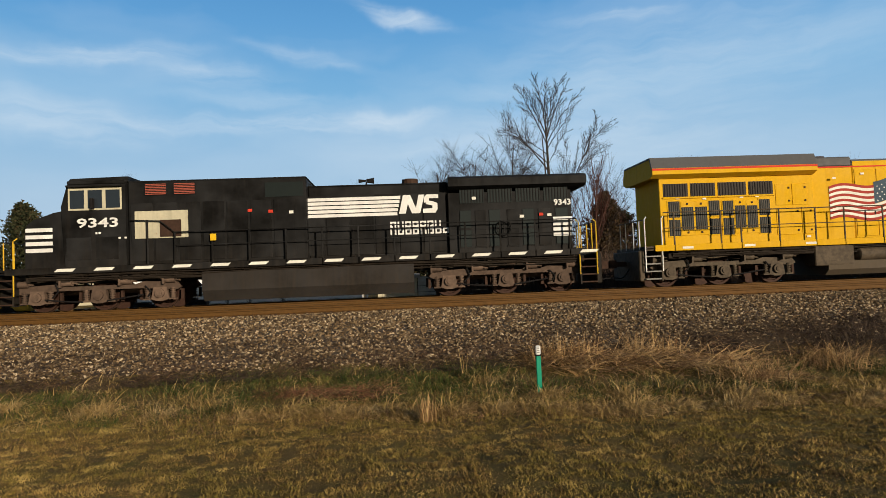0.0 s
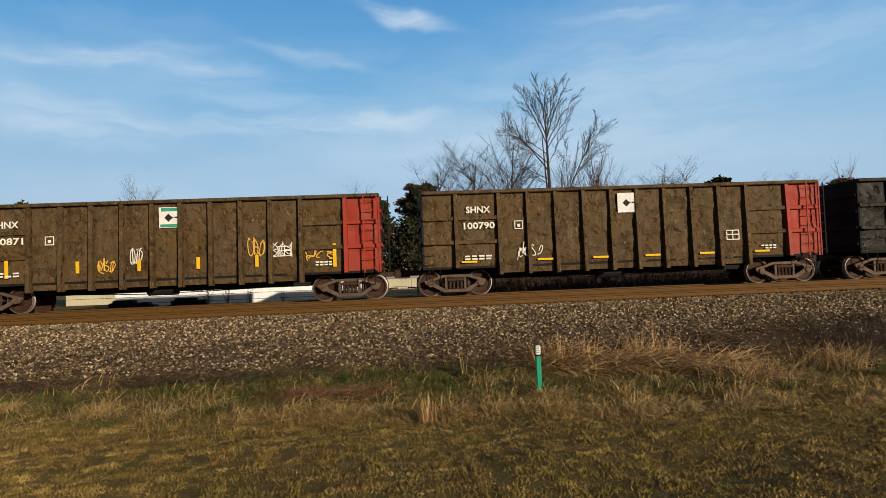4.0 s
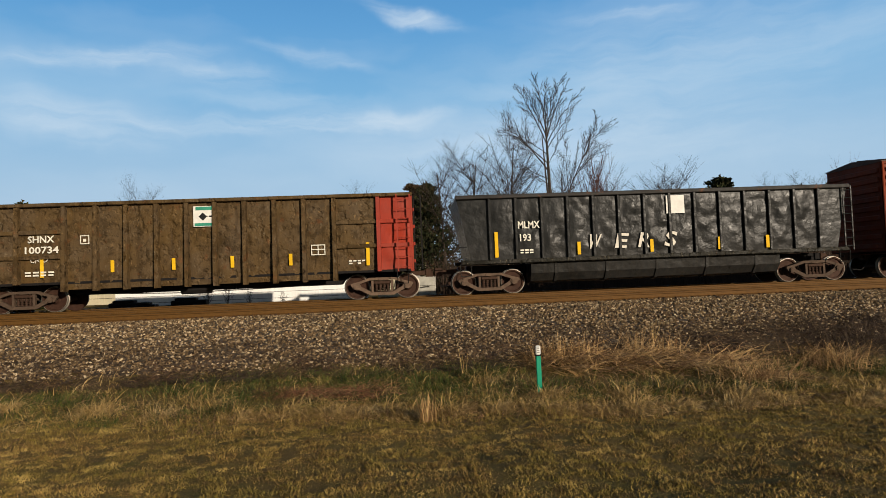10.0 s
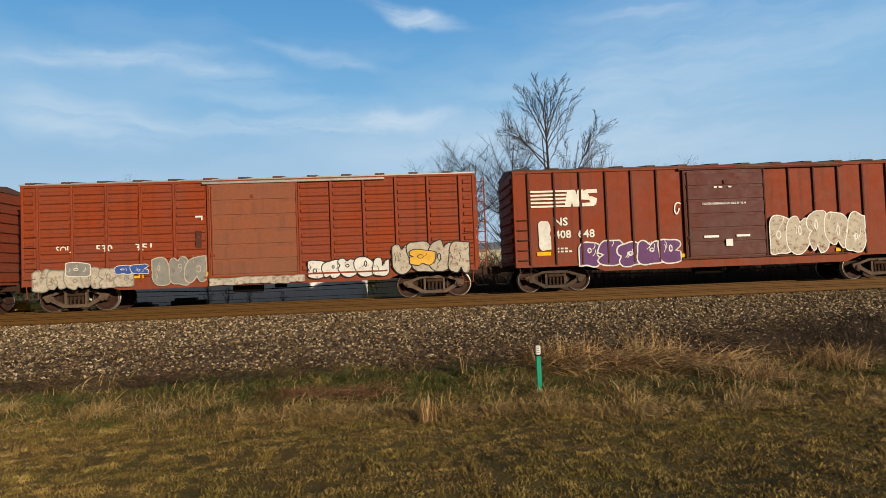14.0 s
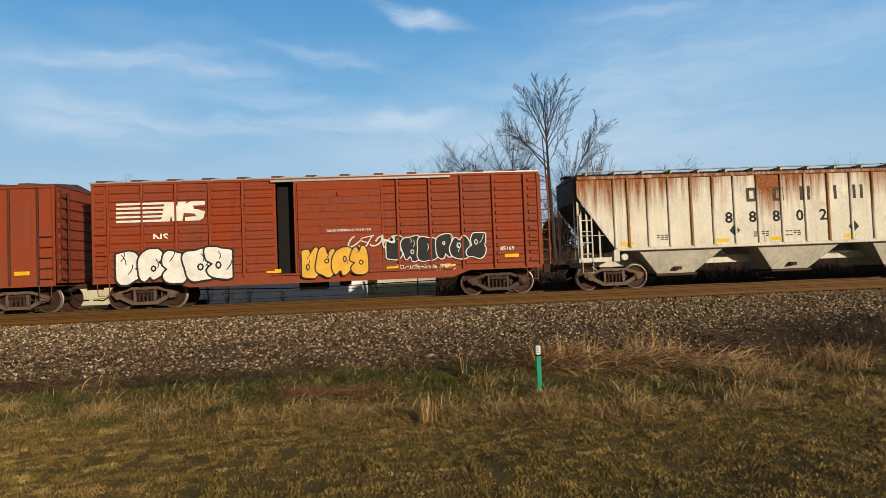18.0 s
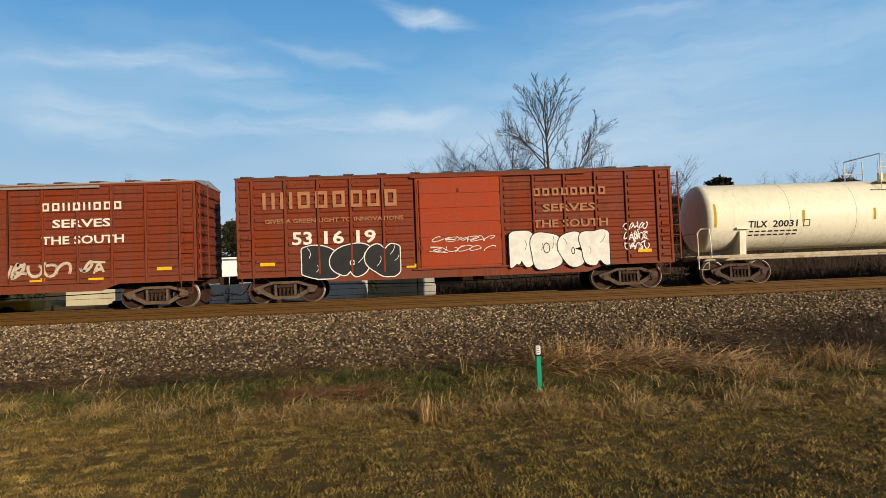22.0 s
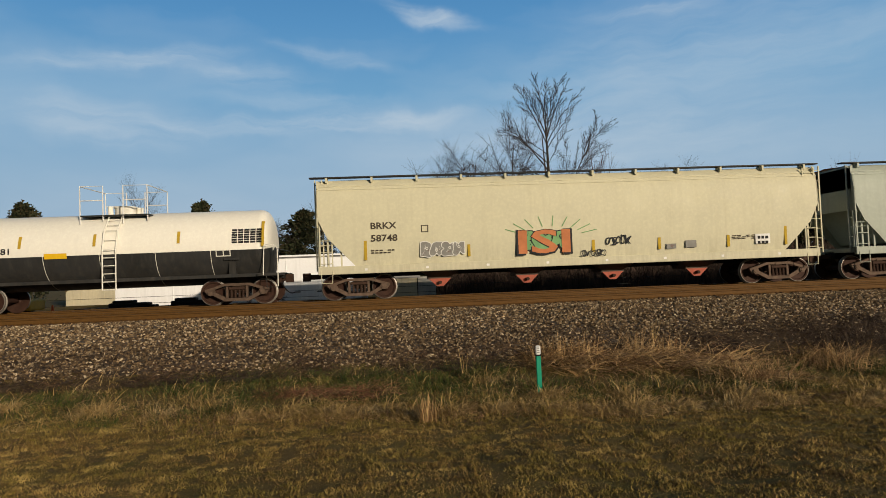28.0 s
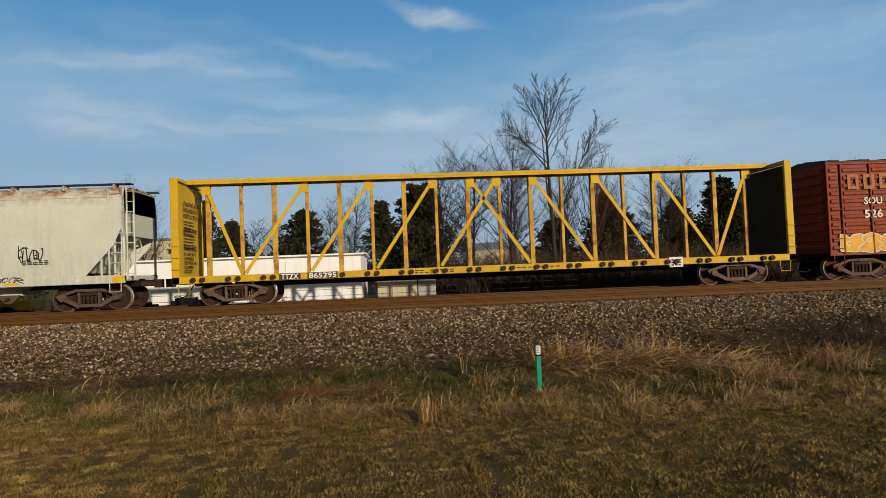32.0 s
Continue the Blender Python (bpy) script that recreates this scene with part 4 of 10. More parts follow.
def coupler(car, x, end, z=0.86):
    """Draft gear and knuckle from x to end, with its hose and the cut lever."""
    s = 1 if end > x else -1
    g = Geo()
    g.box(min(x, end - s * 0.25), max(x, end - s * 0.25), -0.09, 0.09, z - 0.09, z + 0.09, 0.02)
    g.prism([(end - s * 0.28, -0.13), (end - s * 0.02, -0.16), (end, -0.02), (end - s * 0.1, 0.02), (end - s * 0.02, 0.14), (end - s * 0.28, 0.13)], z - 0.15, z + 0.15, "xy")
    g.box(x - 0.12, x + 0.12, -0.22, 0.22, z - 0.17, z + 0.17, 0.02)
    c = g.part("coupler", M["coupler"], car)
    pts = [(x + s * (0.1 + 0.1 * k), -0.34, z - 0.12 - 0.42 * math.sin(min(1, k / 5) * math.pi * 0.62)) for k in range(8)]
    Geo().tube(pts, 0.024, 6).part("air_hose", M["under"], car)
    Geo().tube([(x, -1.35, z + 0.1), (x + s * 0.12, -1.2, z), (x + s * 0.16, -0.2, z + 0.08)], 0.014, 5).part("cut_lever", M["under"], car)
    return c


def new_car(name, label, category, group=""):
    return tagged(new(name), label, category, group)


def ladder(car, x0, x1, z0, z1, y, n, mat, r=0.016, rails=True, name="ladder", side=True):
    g = Geo()
    if not rails:
        for k in range(n):
            z = z0 + (k + 0.5) * (z1 - z0) / n
            Geo().tube([(x0, y + 0.08, z), (x0, y - 0.01, z), (x1, y - 0.01, z), (x1, y + 0.08, z)], r, 6).part("grab_iron", mat, car)
        return car
    if rails:
        for x in (x0, x1):
            g.box(x - 0.022, x + 0.022, y - 0.02, y + 0.02, z0, z1)
    for k in range(n):
        z = z0 + (k + 0.5) * (z1 - z0) / n
        g.cyl((x0, y - 0.01, z), (x1, y - 0.01, z), r, 6)
    return g.part(name, mat, car)


def stirrup(car, x, mat, z=0.85, y=-1.5):
    g = Geo().tube([(x - 0.2, y, z), (x - 0.18, y, z - 0.42), (x + 0.18, y, z - 0.42), (x + 0.2, y, z)], 0.018, 6)
    return g.part("stirrup_step", mat, car)


def strip(car, x, z, w, h, mat, y, name="reflector_strip"):
    return side_part(name, [rect(x, x + w, z, z + h)], mat, car, y)


def brake_gear(car, half):
    """Centre sill, brake cylinder, reservoir and pipes under the floor."""
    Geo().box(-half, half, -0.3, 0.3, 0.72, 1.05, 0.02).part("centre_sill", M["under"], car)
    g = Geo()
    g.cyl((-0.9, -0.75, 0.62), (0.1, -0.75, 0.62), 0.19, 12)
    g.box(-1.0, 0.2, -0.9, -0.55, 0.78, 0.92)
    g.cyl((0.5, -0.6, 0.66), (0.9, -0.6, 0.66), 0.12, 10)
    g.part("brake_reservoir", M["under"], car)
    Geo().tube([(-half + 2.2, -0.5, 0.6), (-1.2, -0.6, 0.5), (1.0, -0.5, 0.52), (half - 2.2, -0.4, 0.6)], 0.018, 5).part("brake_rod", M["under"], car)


# ------------------------------------------------------------------ gondolas
GON_POSTS = (-6.05, -4.52, -3.48, -2.48, -1.47, -0.47, 0.47, 1.47, 2.48, 3.48, 4.52, 6.05)


def dented_panel(x0, x1, z0, z1, y, seed, depth=0.035):
    """A side sheet bulged by many loads."""
    g = Geo()
    nx, nz = 9, 22
    v = []
    for j in range(nz + 1):
        for i in range(nx + 1):
            u, w = i / nx, j / nz
            x, z = x0 + (x1 - x0) * u, z0 + (z1 - z0) * w
            edge = min(1.0, 5 * u, 5 * (1 - u)) * min(1.0, 6 * w, 6 * (1 - w))
            q = noise.noise(Vector((x * 1.7 + seed * 9.1, z * 1.5, seed))) + 0.7 * noise.noise(Vector((x * 4.5, z * 4.1 + seed * 5.3, 2.0))) + 0.25 * noise.noise(Vector((x * 9.0, z * 8.0 + seed * 3.3, 7.0)))
            v.append((x, y - edge * depth * (0.35 + q), z))
    f = []
    for j in range(nz):
        for i in range(nx):
            a = j * (nx + 1) + i
            f.append((a, a + 1, a + nx + 2, a + nx + 1))
    g.add(v, f)
    g.box(x0, x1, y + 0.03, y + 0.04, z0, z1)
    return g


def belly(x):
    """Lower edge of a gondola's side."""
    return 0.98 if abs(x) > 5.1 else 0.98 - 0.22 * min(1.0, (5.1 - abs(x)) / 1.0)


def gondola(place_in_train, mat, label, red="", seed=1, ladder_mat=None):
    car = new_car("gondola_car", label, "gondola car", "gondola cars of the train")
    e = 7.25
    bounds = (-e,) + GON_POSTS + (e,)
    for i, (a, b) in enumerate(zip(bounds, bounds[1:])):
        m = M["gon_red"] if (red == "left" and b <= -6.0) or (red == "right" and a >= 6.0) else mat
        p = dented_panel(a, b, belly((a + b) / 2), 3.62, -1.4, seed * 20 + i, 0.065).part("side_panel", m, car, smooth=True)
        if b < -4.4 or a > 4.4:
            for z in (2.72, 1.88):
                box_part("stiffener", a + 0.02, b - 0.02, -1.52, -1.39, z - 0.07, z + 0.07, m, car, 0.015)
    for x in GON_POSTS:
        lo = 0.98 if abs(x) > 5.1 else 0.7
        m = M["gon_red"] if (red == "left" and x < -6) or (red == "right" and x > 6) else mat
        w = 0.085
        g = Geo()
        g.add([(x - w, -1.39, 3.62), (x + w, -1.39, 3.62), (x + w * 0.75, -1.53, 3.62), (x - w * 0.75, -1.53, 3.62),
               (x - w, -1.39, lo), (x + w, -1.39, lo), (x + w * 0.75, -1.64, lo), (x - w * 0.75, -1.64, lo)],
              [(0, 1, 2, 3), (7, 6, 5, 4), (0, 4, 5, 1), (1, 5, 6, 2), (2, 6, 7, 3), (3, 7, 4, 0)])
        g.part("side_post", m, car)
    m = mat
    g = Geo().box(-e, e, -1.57, -1.42, 3.58, 3.70, 0.02).box(-e, e, 1.42, 1.57, 3.58, 3.70, 0.02)
    g.box(-e, -e + 0.12, -1.42, 1.42, 3.58, 3.70).box(e - 0.12, e, -1.42, 1.42, 3.58, 3.70)
    g.part("top_chord", m, car)
    box_part("far_side", -e, e, 1.42, 1.5, 0.95, 3.6, mat, car)
    for s in (-1, 1):
        mm = M["gon_red"] if (red == "left") == (s < 0) and red else mat
        # only a red right end keeps its paint; the rest take the shade colour
        em = M["gon_red"] if mm is M["gon_red"] and s > 0 else M["gon_end_shade"]
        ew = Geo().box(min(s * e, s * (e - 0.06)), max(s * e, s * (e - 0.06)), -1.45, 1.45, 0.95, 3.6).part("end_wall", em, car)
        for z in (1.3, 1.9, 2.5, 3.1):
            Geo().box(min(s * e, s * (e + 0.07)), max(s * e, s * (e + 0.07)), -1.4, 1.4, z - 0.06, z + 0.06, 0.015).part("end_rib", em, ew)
        coupler(car, s * 7.0, s * 7.98)
        truck(car, s * 6.1, place_in_train)
    lm = ladder_mat or mat
    ladder(car, 6.7, 7.16, 0.95, 3.62, -1.66, 8, M["gon_red"] if red == "right" else lm)
    ladder(car, -7.2, -6.8, 0.98, 2.0, -1.6, 3, M["gon_red"] if red == "left" else lm, rails=False)
    ladder(car, e + 0.05, e + 0.3, 1.0, 3.6, -1.35, 8, M["under"], name="end_ladder")
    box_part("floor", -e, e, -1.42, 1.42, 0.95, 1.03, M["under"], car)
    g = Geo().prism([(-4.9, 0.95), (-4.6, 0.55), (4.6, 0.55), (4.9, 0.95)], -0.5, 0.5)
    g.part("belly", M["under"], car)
    brake_gear(car, 6.8)
    stirrup(car, -6.85, M["under"], 0.95)
    stirrup(car, 6.85, M["under"], 0.95)
    return car


def gon_marks(car, mark, number, seed, strips="h", panel="placard", x_mark=-5.78, mark_mat="white", up=None):
    """Reporting mark, number, small stencils, reflectors, the white notice and the tags."""
    y = -1.5
    up = (0.5 if len(number) > 4 else 0.0) if up is None else up
    wide = len(number) > 4
    dx = 1.0 if number == "233" else 0.15
    words(mark, x_mark + (0.1 if wide else -0.1), 2.4 + up, 0.22, M[mark_mat], car, y, 0.86)
    words(number, x_mark + (0.0 if wide else -0.1), 2.03 + up * 0.62, 0.22, M[mark_mat], car, y, 1.1 if wide else 0.6)
    bars(x_mark, x_mark + 1.0, 1.35, 0.055, 4, M[mark_mat], car, y, 2, seed=seed)
    bars(5.0, 5.6, 1.35, 0.05, 4, M[mark_mat], car, y, 2, seed=seed + 3)
    if strips == "h":
        for x in (-5.9, -3.2, -1.2, 0.7, 2.7, 4.75):
            strip(car, x, 1.15, 0.55, 0.07, M["yellow"], y)
    else:
        for x, h in ((-5.3, 0.62), (-3.0, 0.4), (-0.98, 0.4), (0.98, 0.4), (2.95, 0.4), (5.6, 0.8)):
            strip(car, x, 1.3 if h < 0.6 else 1.2, 0.12, h, M["yellow"], y)
    side_part("notice", [rect(dx - 0.38, dx + 0.34, 2.74, 3.44)], M["placard"], car, y)
    side_part("notice_mark", [[(dx - 0.2, 3.08), (dx - 0.06, 2.94), (dx + 0.08, 3.08), (dx - 0.06, 3.22)]], M["black"], car, y - 0.004)
    bars(dx, dx + 0.28, 3.06, 0.05, 2, M["black"], car, y - 0.005, 1, seed=seed)
    if panel == "green":
        side_part("notice_band", [rect(dx - 0.3, dx + 0.28, 3.3, 3.42), rect(dx - 0.34, dx + 0.3, 2.76, 2.86)], M["green_mark"], car, y - 0.004)
    if panel == "torn":
        side_part("torn_patch", [[(dx + 0.02, 2.76), (dx + 0.32, 2.78), (dx + 0.3, 2.98), (dx + 0.16, 2.92)], [(dx - 0.36, 3.3), (dx - 0.2, 3.42), (dx - 0.34, 3.42)]], M["gon_brown"], car, y - 0.004)
    g = [rect(-3.98, -3.68, 2.28, 2.31), rect(-3.98, -3.68, 2.55, 2.58), rect(-3.98, -3.95, 2.28, 2.58), rect(-3.71, -3.68, 2.28, 2.58), rect(-3.88, -3.78, 2.36, 2.46)]
    side_part("plate_mark", g, M[mark_mat], car, y)
    g = [rect(3.72, 4.2, 1.62, 1.65), rect(3.72, 4.2, 1.95, 1.98), rect(3.72, 3.75, 1.62, 1.98), rect(4.17, 4.2, 1.62, 1.98), rect(3.94, 3.97, 1.62, 1.95), rect(3.72, 4.2, 1.8, 1.83)]
    side_part("test_panel", g, M[mark_mat], car, y)


def tub_gondola(place_in_train, label, seed):
    mat = M["tub_black"]
    car = new_car("bathtub_gondola_car", label, "gondola car", "gondola cars of the train")
    e = 7.2
    xs = [-6.05 + i * 0.931 for i in range(14)]
    for i, (a, b) in enumerate(zip(xs, xs[1:])):
        dented_panel(a, b, 1.2, 3.42, -1.42, seed * 31 + i, 0.05).part("side_panel", mat, car, smooth=True)
    for x in xs:
        box_part("side_post", x - 0.055, x + 0.055, -1.53, -1.42, 1.2, 3.42, mat, car, 0.02)
    for s in (-1, 1):
        x0, x1 = s * 6.05, s * e
        g = Geo()
        g.add([(x0, -1.42, 1.2), (x0, -1.42, 3.42), (x1, -1.42, 3.42), (s * 6.75, -1.42, 1.2), (x0 + s * 0.1, -1.3, 1.2)],
              [(0, 3, 2, 1)] if s > 0 else [(0, 1, 2, 3)])
        g.box(min(x0, x1), max(x0, x1), -1.4, -1.38, 3.3, 3.42)
        g.part("end_wing", mat, car)
        Geo().prism([(s * e, 3.42), (s * 6.75, 1.2), (s * 6.69, 1.2), (s * (e - 0.06), 3.42)], -1.4, 1.4).part("end_wall", mat, car)
        coupler(car, s * 7.0, s * 8.0)
        truck(car, s * 6.09, place_in_train)
        stirrup(car, s * 6.95, mat, 1.1)
    g = Geo().box(-e - 0.05, e + 0.05, -1.56, -1.38, 3.38, 3.52, 0.02).box(-e - 0.05, e + 0.05, 1.38, 1.56, 3.38, 3.52, 0.02)
    g.part("top_chord", M["hop_roof_and_shade"], car)
    Geo().box(-7.1, 7.1, -1.56, -1.36, 1.08, 1.22, 0.02).box(-7.1, 7.1, 1.36, 1.56, 1.08, 1.22, 0.02).part("side_sill", M["gon_green"], car)
    box_part("far_side", -6.6, 6.6, 1.38, 1.44, 1.2, 3.4, mat, car)
    for s in (-1, 1):
        pts = [(-1.32, 1.08), (-1.28, 0.7), (-1.05, 0.42), (-0.7, 0.34), (-0.34, 0.34), (-0.34, 1.08)]
        if s > 0:
            pts = [(-p, q) for p, q in pts]
        Geo().prism(pts, -4.6, 4.6, "yz").part("tub", mat, car)
    for x in (-3.7, -1.85, 0.0, 1.85, 3.7):
        Geo().prism([(-1.34, 1.08), (-1.31, 0.68), (-1.07, 0.38), (-0.68, 0.3), (-0.6, 1.08)], x - 0.05, x + 0.05, "yz").part("tub_rib", mat, car)
    ladder(car, 7.0, 7.3, 1.1, 3.45, -1.5, 8, mat)
    ladder(car, -7.3, -6.9, 1.1, 1.9, -1.5, 2, mat, rails=False)
    brake_gear(car, 6.8)
    return car


# ------------------------------------------------------------------ box cars
def boxcar(place_in_train, label, mat, ribs="posts", door="plain", door_mat=None, roof="roof_box", shift=0.0, seed=1, half=7.68):
    car = new_car("box_car", label, "box car", "box cars of the train")
    y = -1.50
    d = 1.53 if door != "double" else 2.52
    n = {"posts": 6, "corrugated": 5}[ribs]
    n = 4 if door == "double" else n
    end = half - 0.55
    step = (end - d) / n
    # smooth-sided cars get their posts' shadow lines through this darker paint
    post_mat = M["rib_dark"] if ribs == "posts" else mat
    for s in (-1, 1):
        xs = [s * (d + i * step) for i in range(n + 1)] + [s * half]
        for i, (a, b) in enumerate(zip(xs, xs[1:])):
            lo, hi = min(a, b), max(a, b)
            g = Geo().box(lo, hi, y, y + 0.05, 0.95, 4.25)
            if ribs == "corrugated":
                m = 0.09 if hi - lo > 0.8 else 0.14
                for k in range(11):
                    z = 1.18 + k * 0.283
                    zs = ((z - 0.085, -0.0), (z - 0.045, -0.048), (z + 0.05, -0.048), (z + 0.085, -0.0))
                    if hi - lo - 2 * m > 0.15:
                        for (za, ya), (zb, yb) in zip(zs, zs[1:]):
                            g.add([(lo + m, y + ya - 0.001, za), (hi - m, y + ya - 0.001, za), (hi - m, y + yb - 0.001, zb), (lo + m, y + yb - 0.001, zb)], [(0, 1, 2, 3)])
                        for xe, t in ((lo + m, -1), (hi - m, 1)):
                            g.add([(xe, y, z - 0.085), (xe, y - 0.048, z - 0.045), (xe, y - 0.048, z + 0.05), (xe, y, z + 0.085)], [(0, 1, 2, 3)])
            g.part("side_panel", mat, car)
            if i and i <= n:
                x = xs[i]
                box_part("side_post", x - 0.035, x + 0.035, y - 0.075, y, 0.95, 4.25, post_mat, car, 0.012)
        x = s * half
        box_part("corner_post", min(x, x - s * 0.1), max(x, x - s * 0.1), y - 0.04, y + 0.06, 0.9, 4.27, mat, car, 0.02)
    # sill with its deeper middle
    Geo().prism([(-half, 1.0), (-half, 0.9), (-5.1, 0.9), (-4.5, 0.68), (4.5, 0.68), (5.1, 0.9), (half, 0.9), (half, 1.0)], y - 0.03, y + 0.02).part("side_sill", mat, car)
    Geo().box(-half, half, y - 0.045, y + 0.03, 4.22, 4.33, 0.015).part("top_plate", mat, car)
    # door
    dm = door_mat or mat
    doors = [(-d, d)] if door != "double" else [(-d, -0.01), (0.01, d)]
    if door == "open":
        # near-black sheet in the opening, in place of the car's shaded inside
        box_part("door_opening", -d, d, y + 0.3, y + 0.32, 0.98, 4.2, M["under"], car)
        doors = [(-d + shift, d + shift)]
    for a, b in doors:
        dy = y - 0.07
        g = Geo().box(a + 0.01, b - 0.01, dy, dy + 0.05, 1.02, 4.16)
        rows = 12 if door in ("ribbed", "open") else 6
        dr = g.part("door", dm, car)
        for k in range(rows):
            z0 = 1.08 + k * 3.04 / rows
            z1 = z0 + 3.04 / rows * 0.82
            box_part("door_panel", a + 0.07, b - 0.07, dy - 0.022, dy, z0, z1, dm, dr, 0.02)
        Geo().box(a + 0.01, a + 0.06, dy - 0.04, dy, 1.02, 4.16).box(b - 0.06, b - 0.01, dy - 0.04, dy, 1.02, 4.16).part("door_frame", mat if door != "plain" else post_mat, dr)
        Geo().cyl((a + 0.16, dy - 0.05, 1.05), (a + 0.16, dy - 0.05, 4.1), 0.022, 6).box(a + 0.1, a + 0.24, dy - 0.075, dy - 0.03, 1.7, 1.78).part("lock_rod", post_mat, dr)
        Geo().box((a + b) / 2 - 0.03, (a + b) / 2 + 0.03, dy - 0.07, dy - 0.02, 3.66, 3.78).part("door_stop", post_mat, dr)
    track = d + 3.0 if door != "double" else d + 1.2
    Geo().box(-d - 0.15, min(track, end), y - 0.11, y - 0.02, 0.96, 1.02, 0.01).part("lower_door_track", post_mat, car)
    Geo().box(-d - 0.15, min(track, end), y - 0.12, y - 0.02, 4.17, 4.25, 0.01).part("upper_door_track", M["roof_galv"] if roof == "roof_galv" else post_mat, car)
    # far side, ends, roof
    box_part("far_side", -half, half, 1.46, 1.52, 0.9, 4.3, mat, car)
    for s in (-1, 1):
        g = Geo().box(min(s * half, s * (half - 0.05)), max(s * half, s * (half - 0.05)), -1.48, 1.48, 0.9, 4.3)
        ew = g.part("end_wall", mat, car)
        for k in range(9):
            z = 1.2 + k * 0.35
            box_part("end_rib", min(s * half, s * (half + 0.06)), max(s * half, s * (half + 0.06)), -1.36, 1.36, z - 0.1, z + 0.1, mat, ew, 0.05)
        coupler(car, s * 7.4, s * 8.32)
        truck(car, s * 6.16, place_in_train)
        stirrup(car, s * (half - 0.35), post_mat, 0.92)
    Geo().prism([(-1.56, 4.3), (-1.56, 4.35), (0, 4.53), (1.56, 4.35), (1.56, 4.3)], -half - 0.03, half + 0.03, "yz").part("roof", M[roof], car)
    k = -half + 0.35
    while k < half:
        Geo().prism([(-1.585, 4.34), (-1.56, 4.395), (0, 4.575), (0, 4.52)], k - 0.16, k + 0.16, "yz").part("roof_rib", M["roof_box"], car)
        k += 1.17
    ladder(car, half - 0.5, half - 0.1, 0.98, 2.75, y - 0.07, 5, post_mat, name="ladder", rails=False)
    ladder(car, -half + 0.1, -half + 0.5, 0.98, 2.75, y - 0.07, 5, post_mat, rails=False)
    ladder(car, half + 0.07, half + 0.35, 1.0, 4.2, -1.3, 9, post_mat, name="end_ladder")
    box_part("floor", -half, half, -1.46, 1.46, 0.92, 1.0, M["under"], car)
    brake_gear(car, 7.2)
    for x in (-6.9, -4.2, -1.9, 2.2, 4.1, 6.35):
        strip(car, x, 1.06 if abs(x) < 6 else 1.3, 0.5, 0.13, M["yellow"], y - 0.042)
    return car


def stripes_emblem(car, x, z, w, h, y, mat="white"):
    """Speed stripes that end in two slanted block shapes."""
    hh = h / 9
    st = [[(x, z + 2 * k * hh), (x + 0.52 * w + 0.03 * k, z + 2 * k * hh), (x + 0.52 * w + 0.03 * k + 0.05, z + (2 * k + 1) * hh), (x, z + (2 * k + 1) * hh)] for k in range(5)]
    side_part("stripes", st, M[mat], car, y)

    def slant(px, pw):
        return [(px, z), (px + pw, z), (px + pw + 0.14, z + h), (px + 0.14, z + h)]
    a = x + 0.5 * w
    side_part("emblem", [slant(a, 0.1 * w), [(a + 0.08 * w, z + h * 0.98), (a + 0.15 * w + 0.05, z + h), (a + 0.22 * w + 0.06, z), (a + 0.13 * w, z)], slant(a + 0.15 * w, 0.09 * w),
                         [(a + 0.27 * w, z), (a + 0.44 * w, z), (a + 0.48 * w, z + 0.12 * h), (a + 0.5 * w, z + 0.45 * h), (a + 0.42 * w, z + 0.58 * h), (a + 0.28 * w, z + 0.62 * h),
                          (a + 0.26 * w, z + 0.42 * h), (a + 0.38 * w, z + 0.36 * h), (a + 0.4 * w, z + 0.22 * h), (a + 0.27 * w, z + 0.2 * h)],
                         [(a + 0.26 * w, z + 0.44 * h), (a + 0.38 * w, z + 0.62 * h), (a + 0.36 * w, z + 0.78 * h), (a + 0.5 * w, z + 0.78 * h), (a + 0.5 * w, z + h), (a + 0.34 * w, z + h), (a + 0.28 * w, z + 0.88 * h)]],
              M[mat], car, y - 0.001)


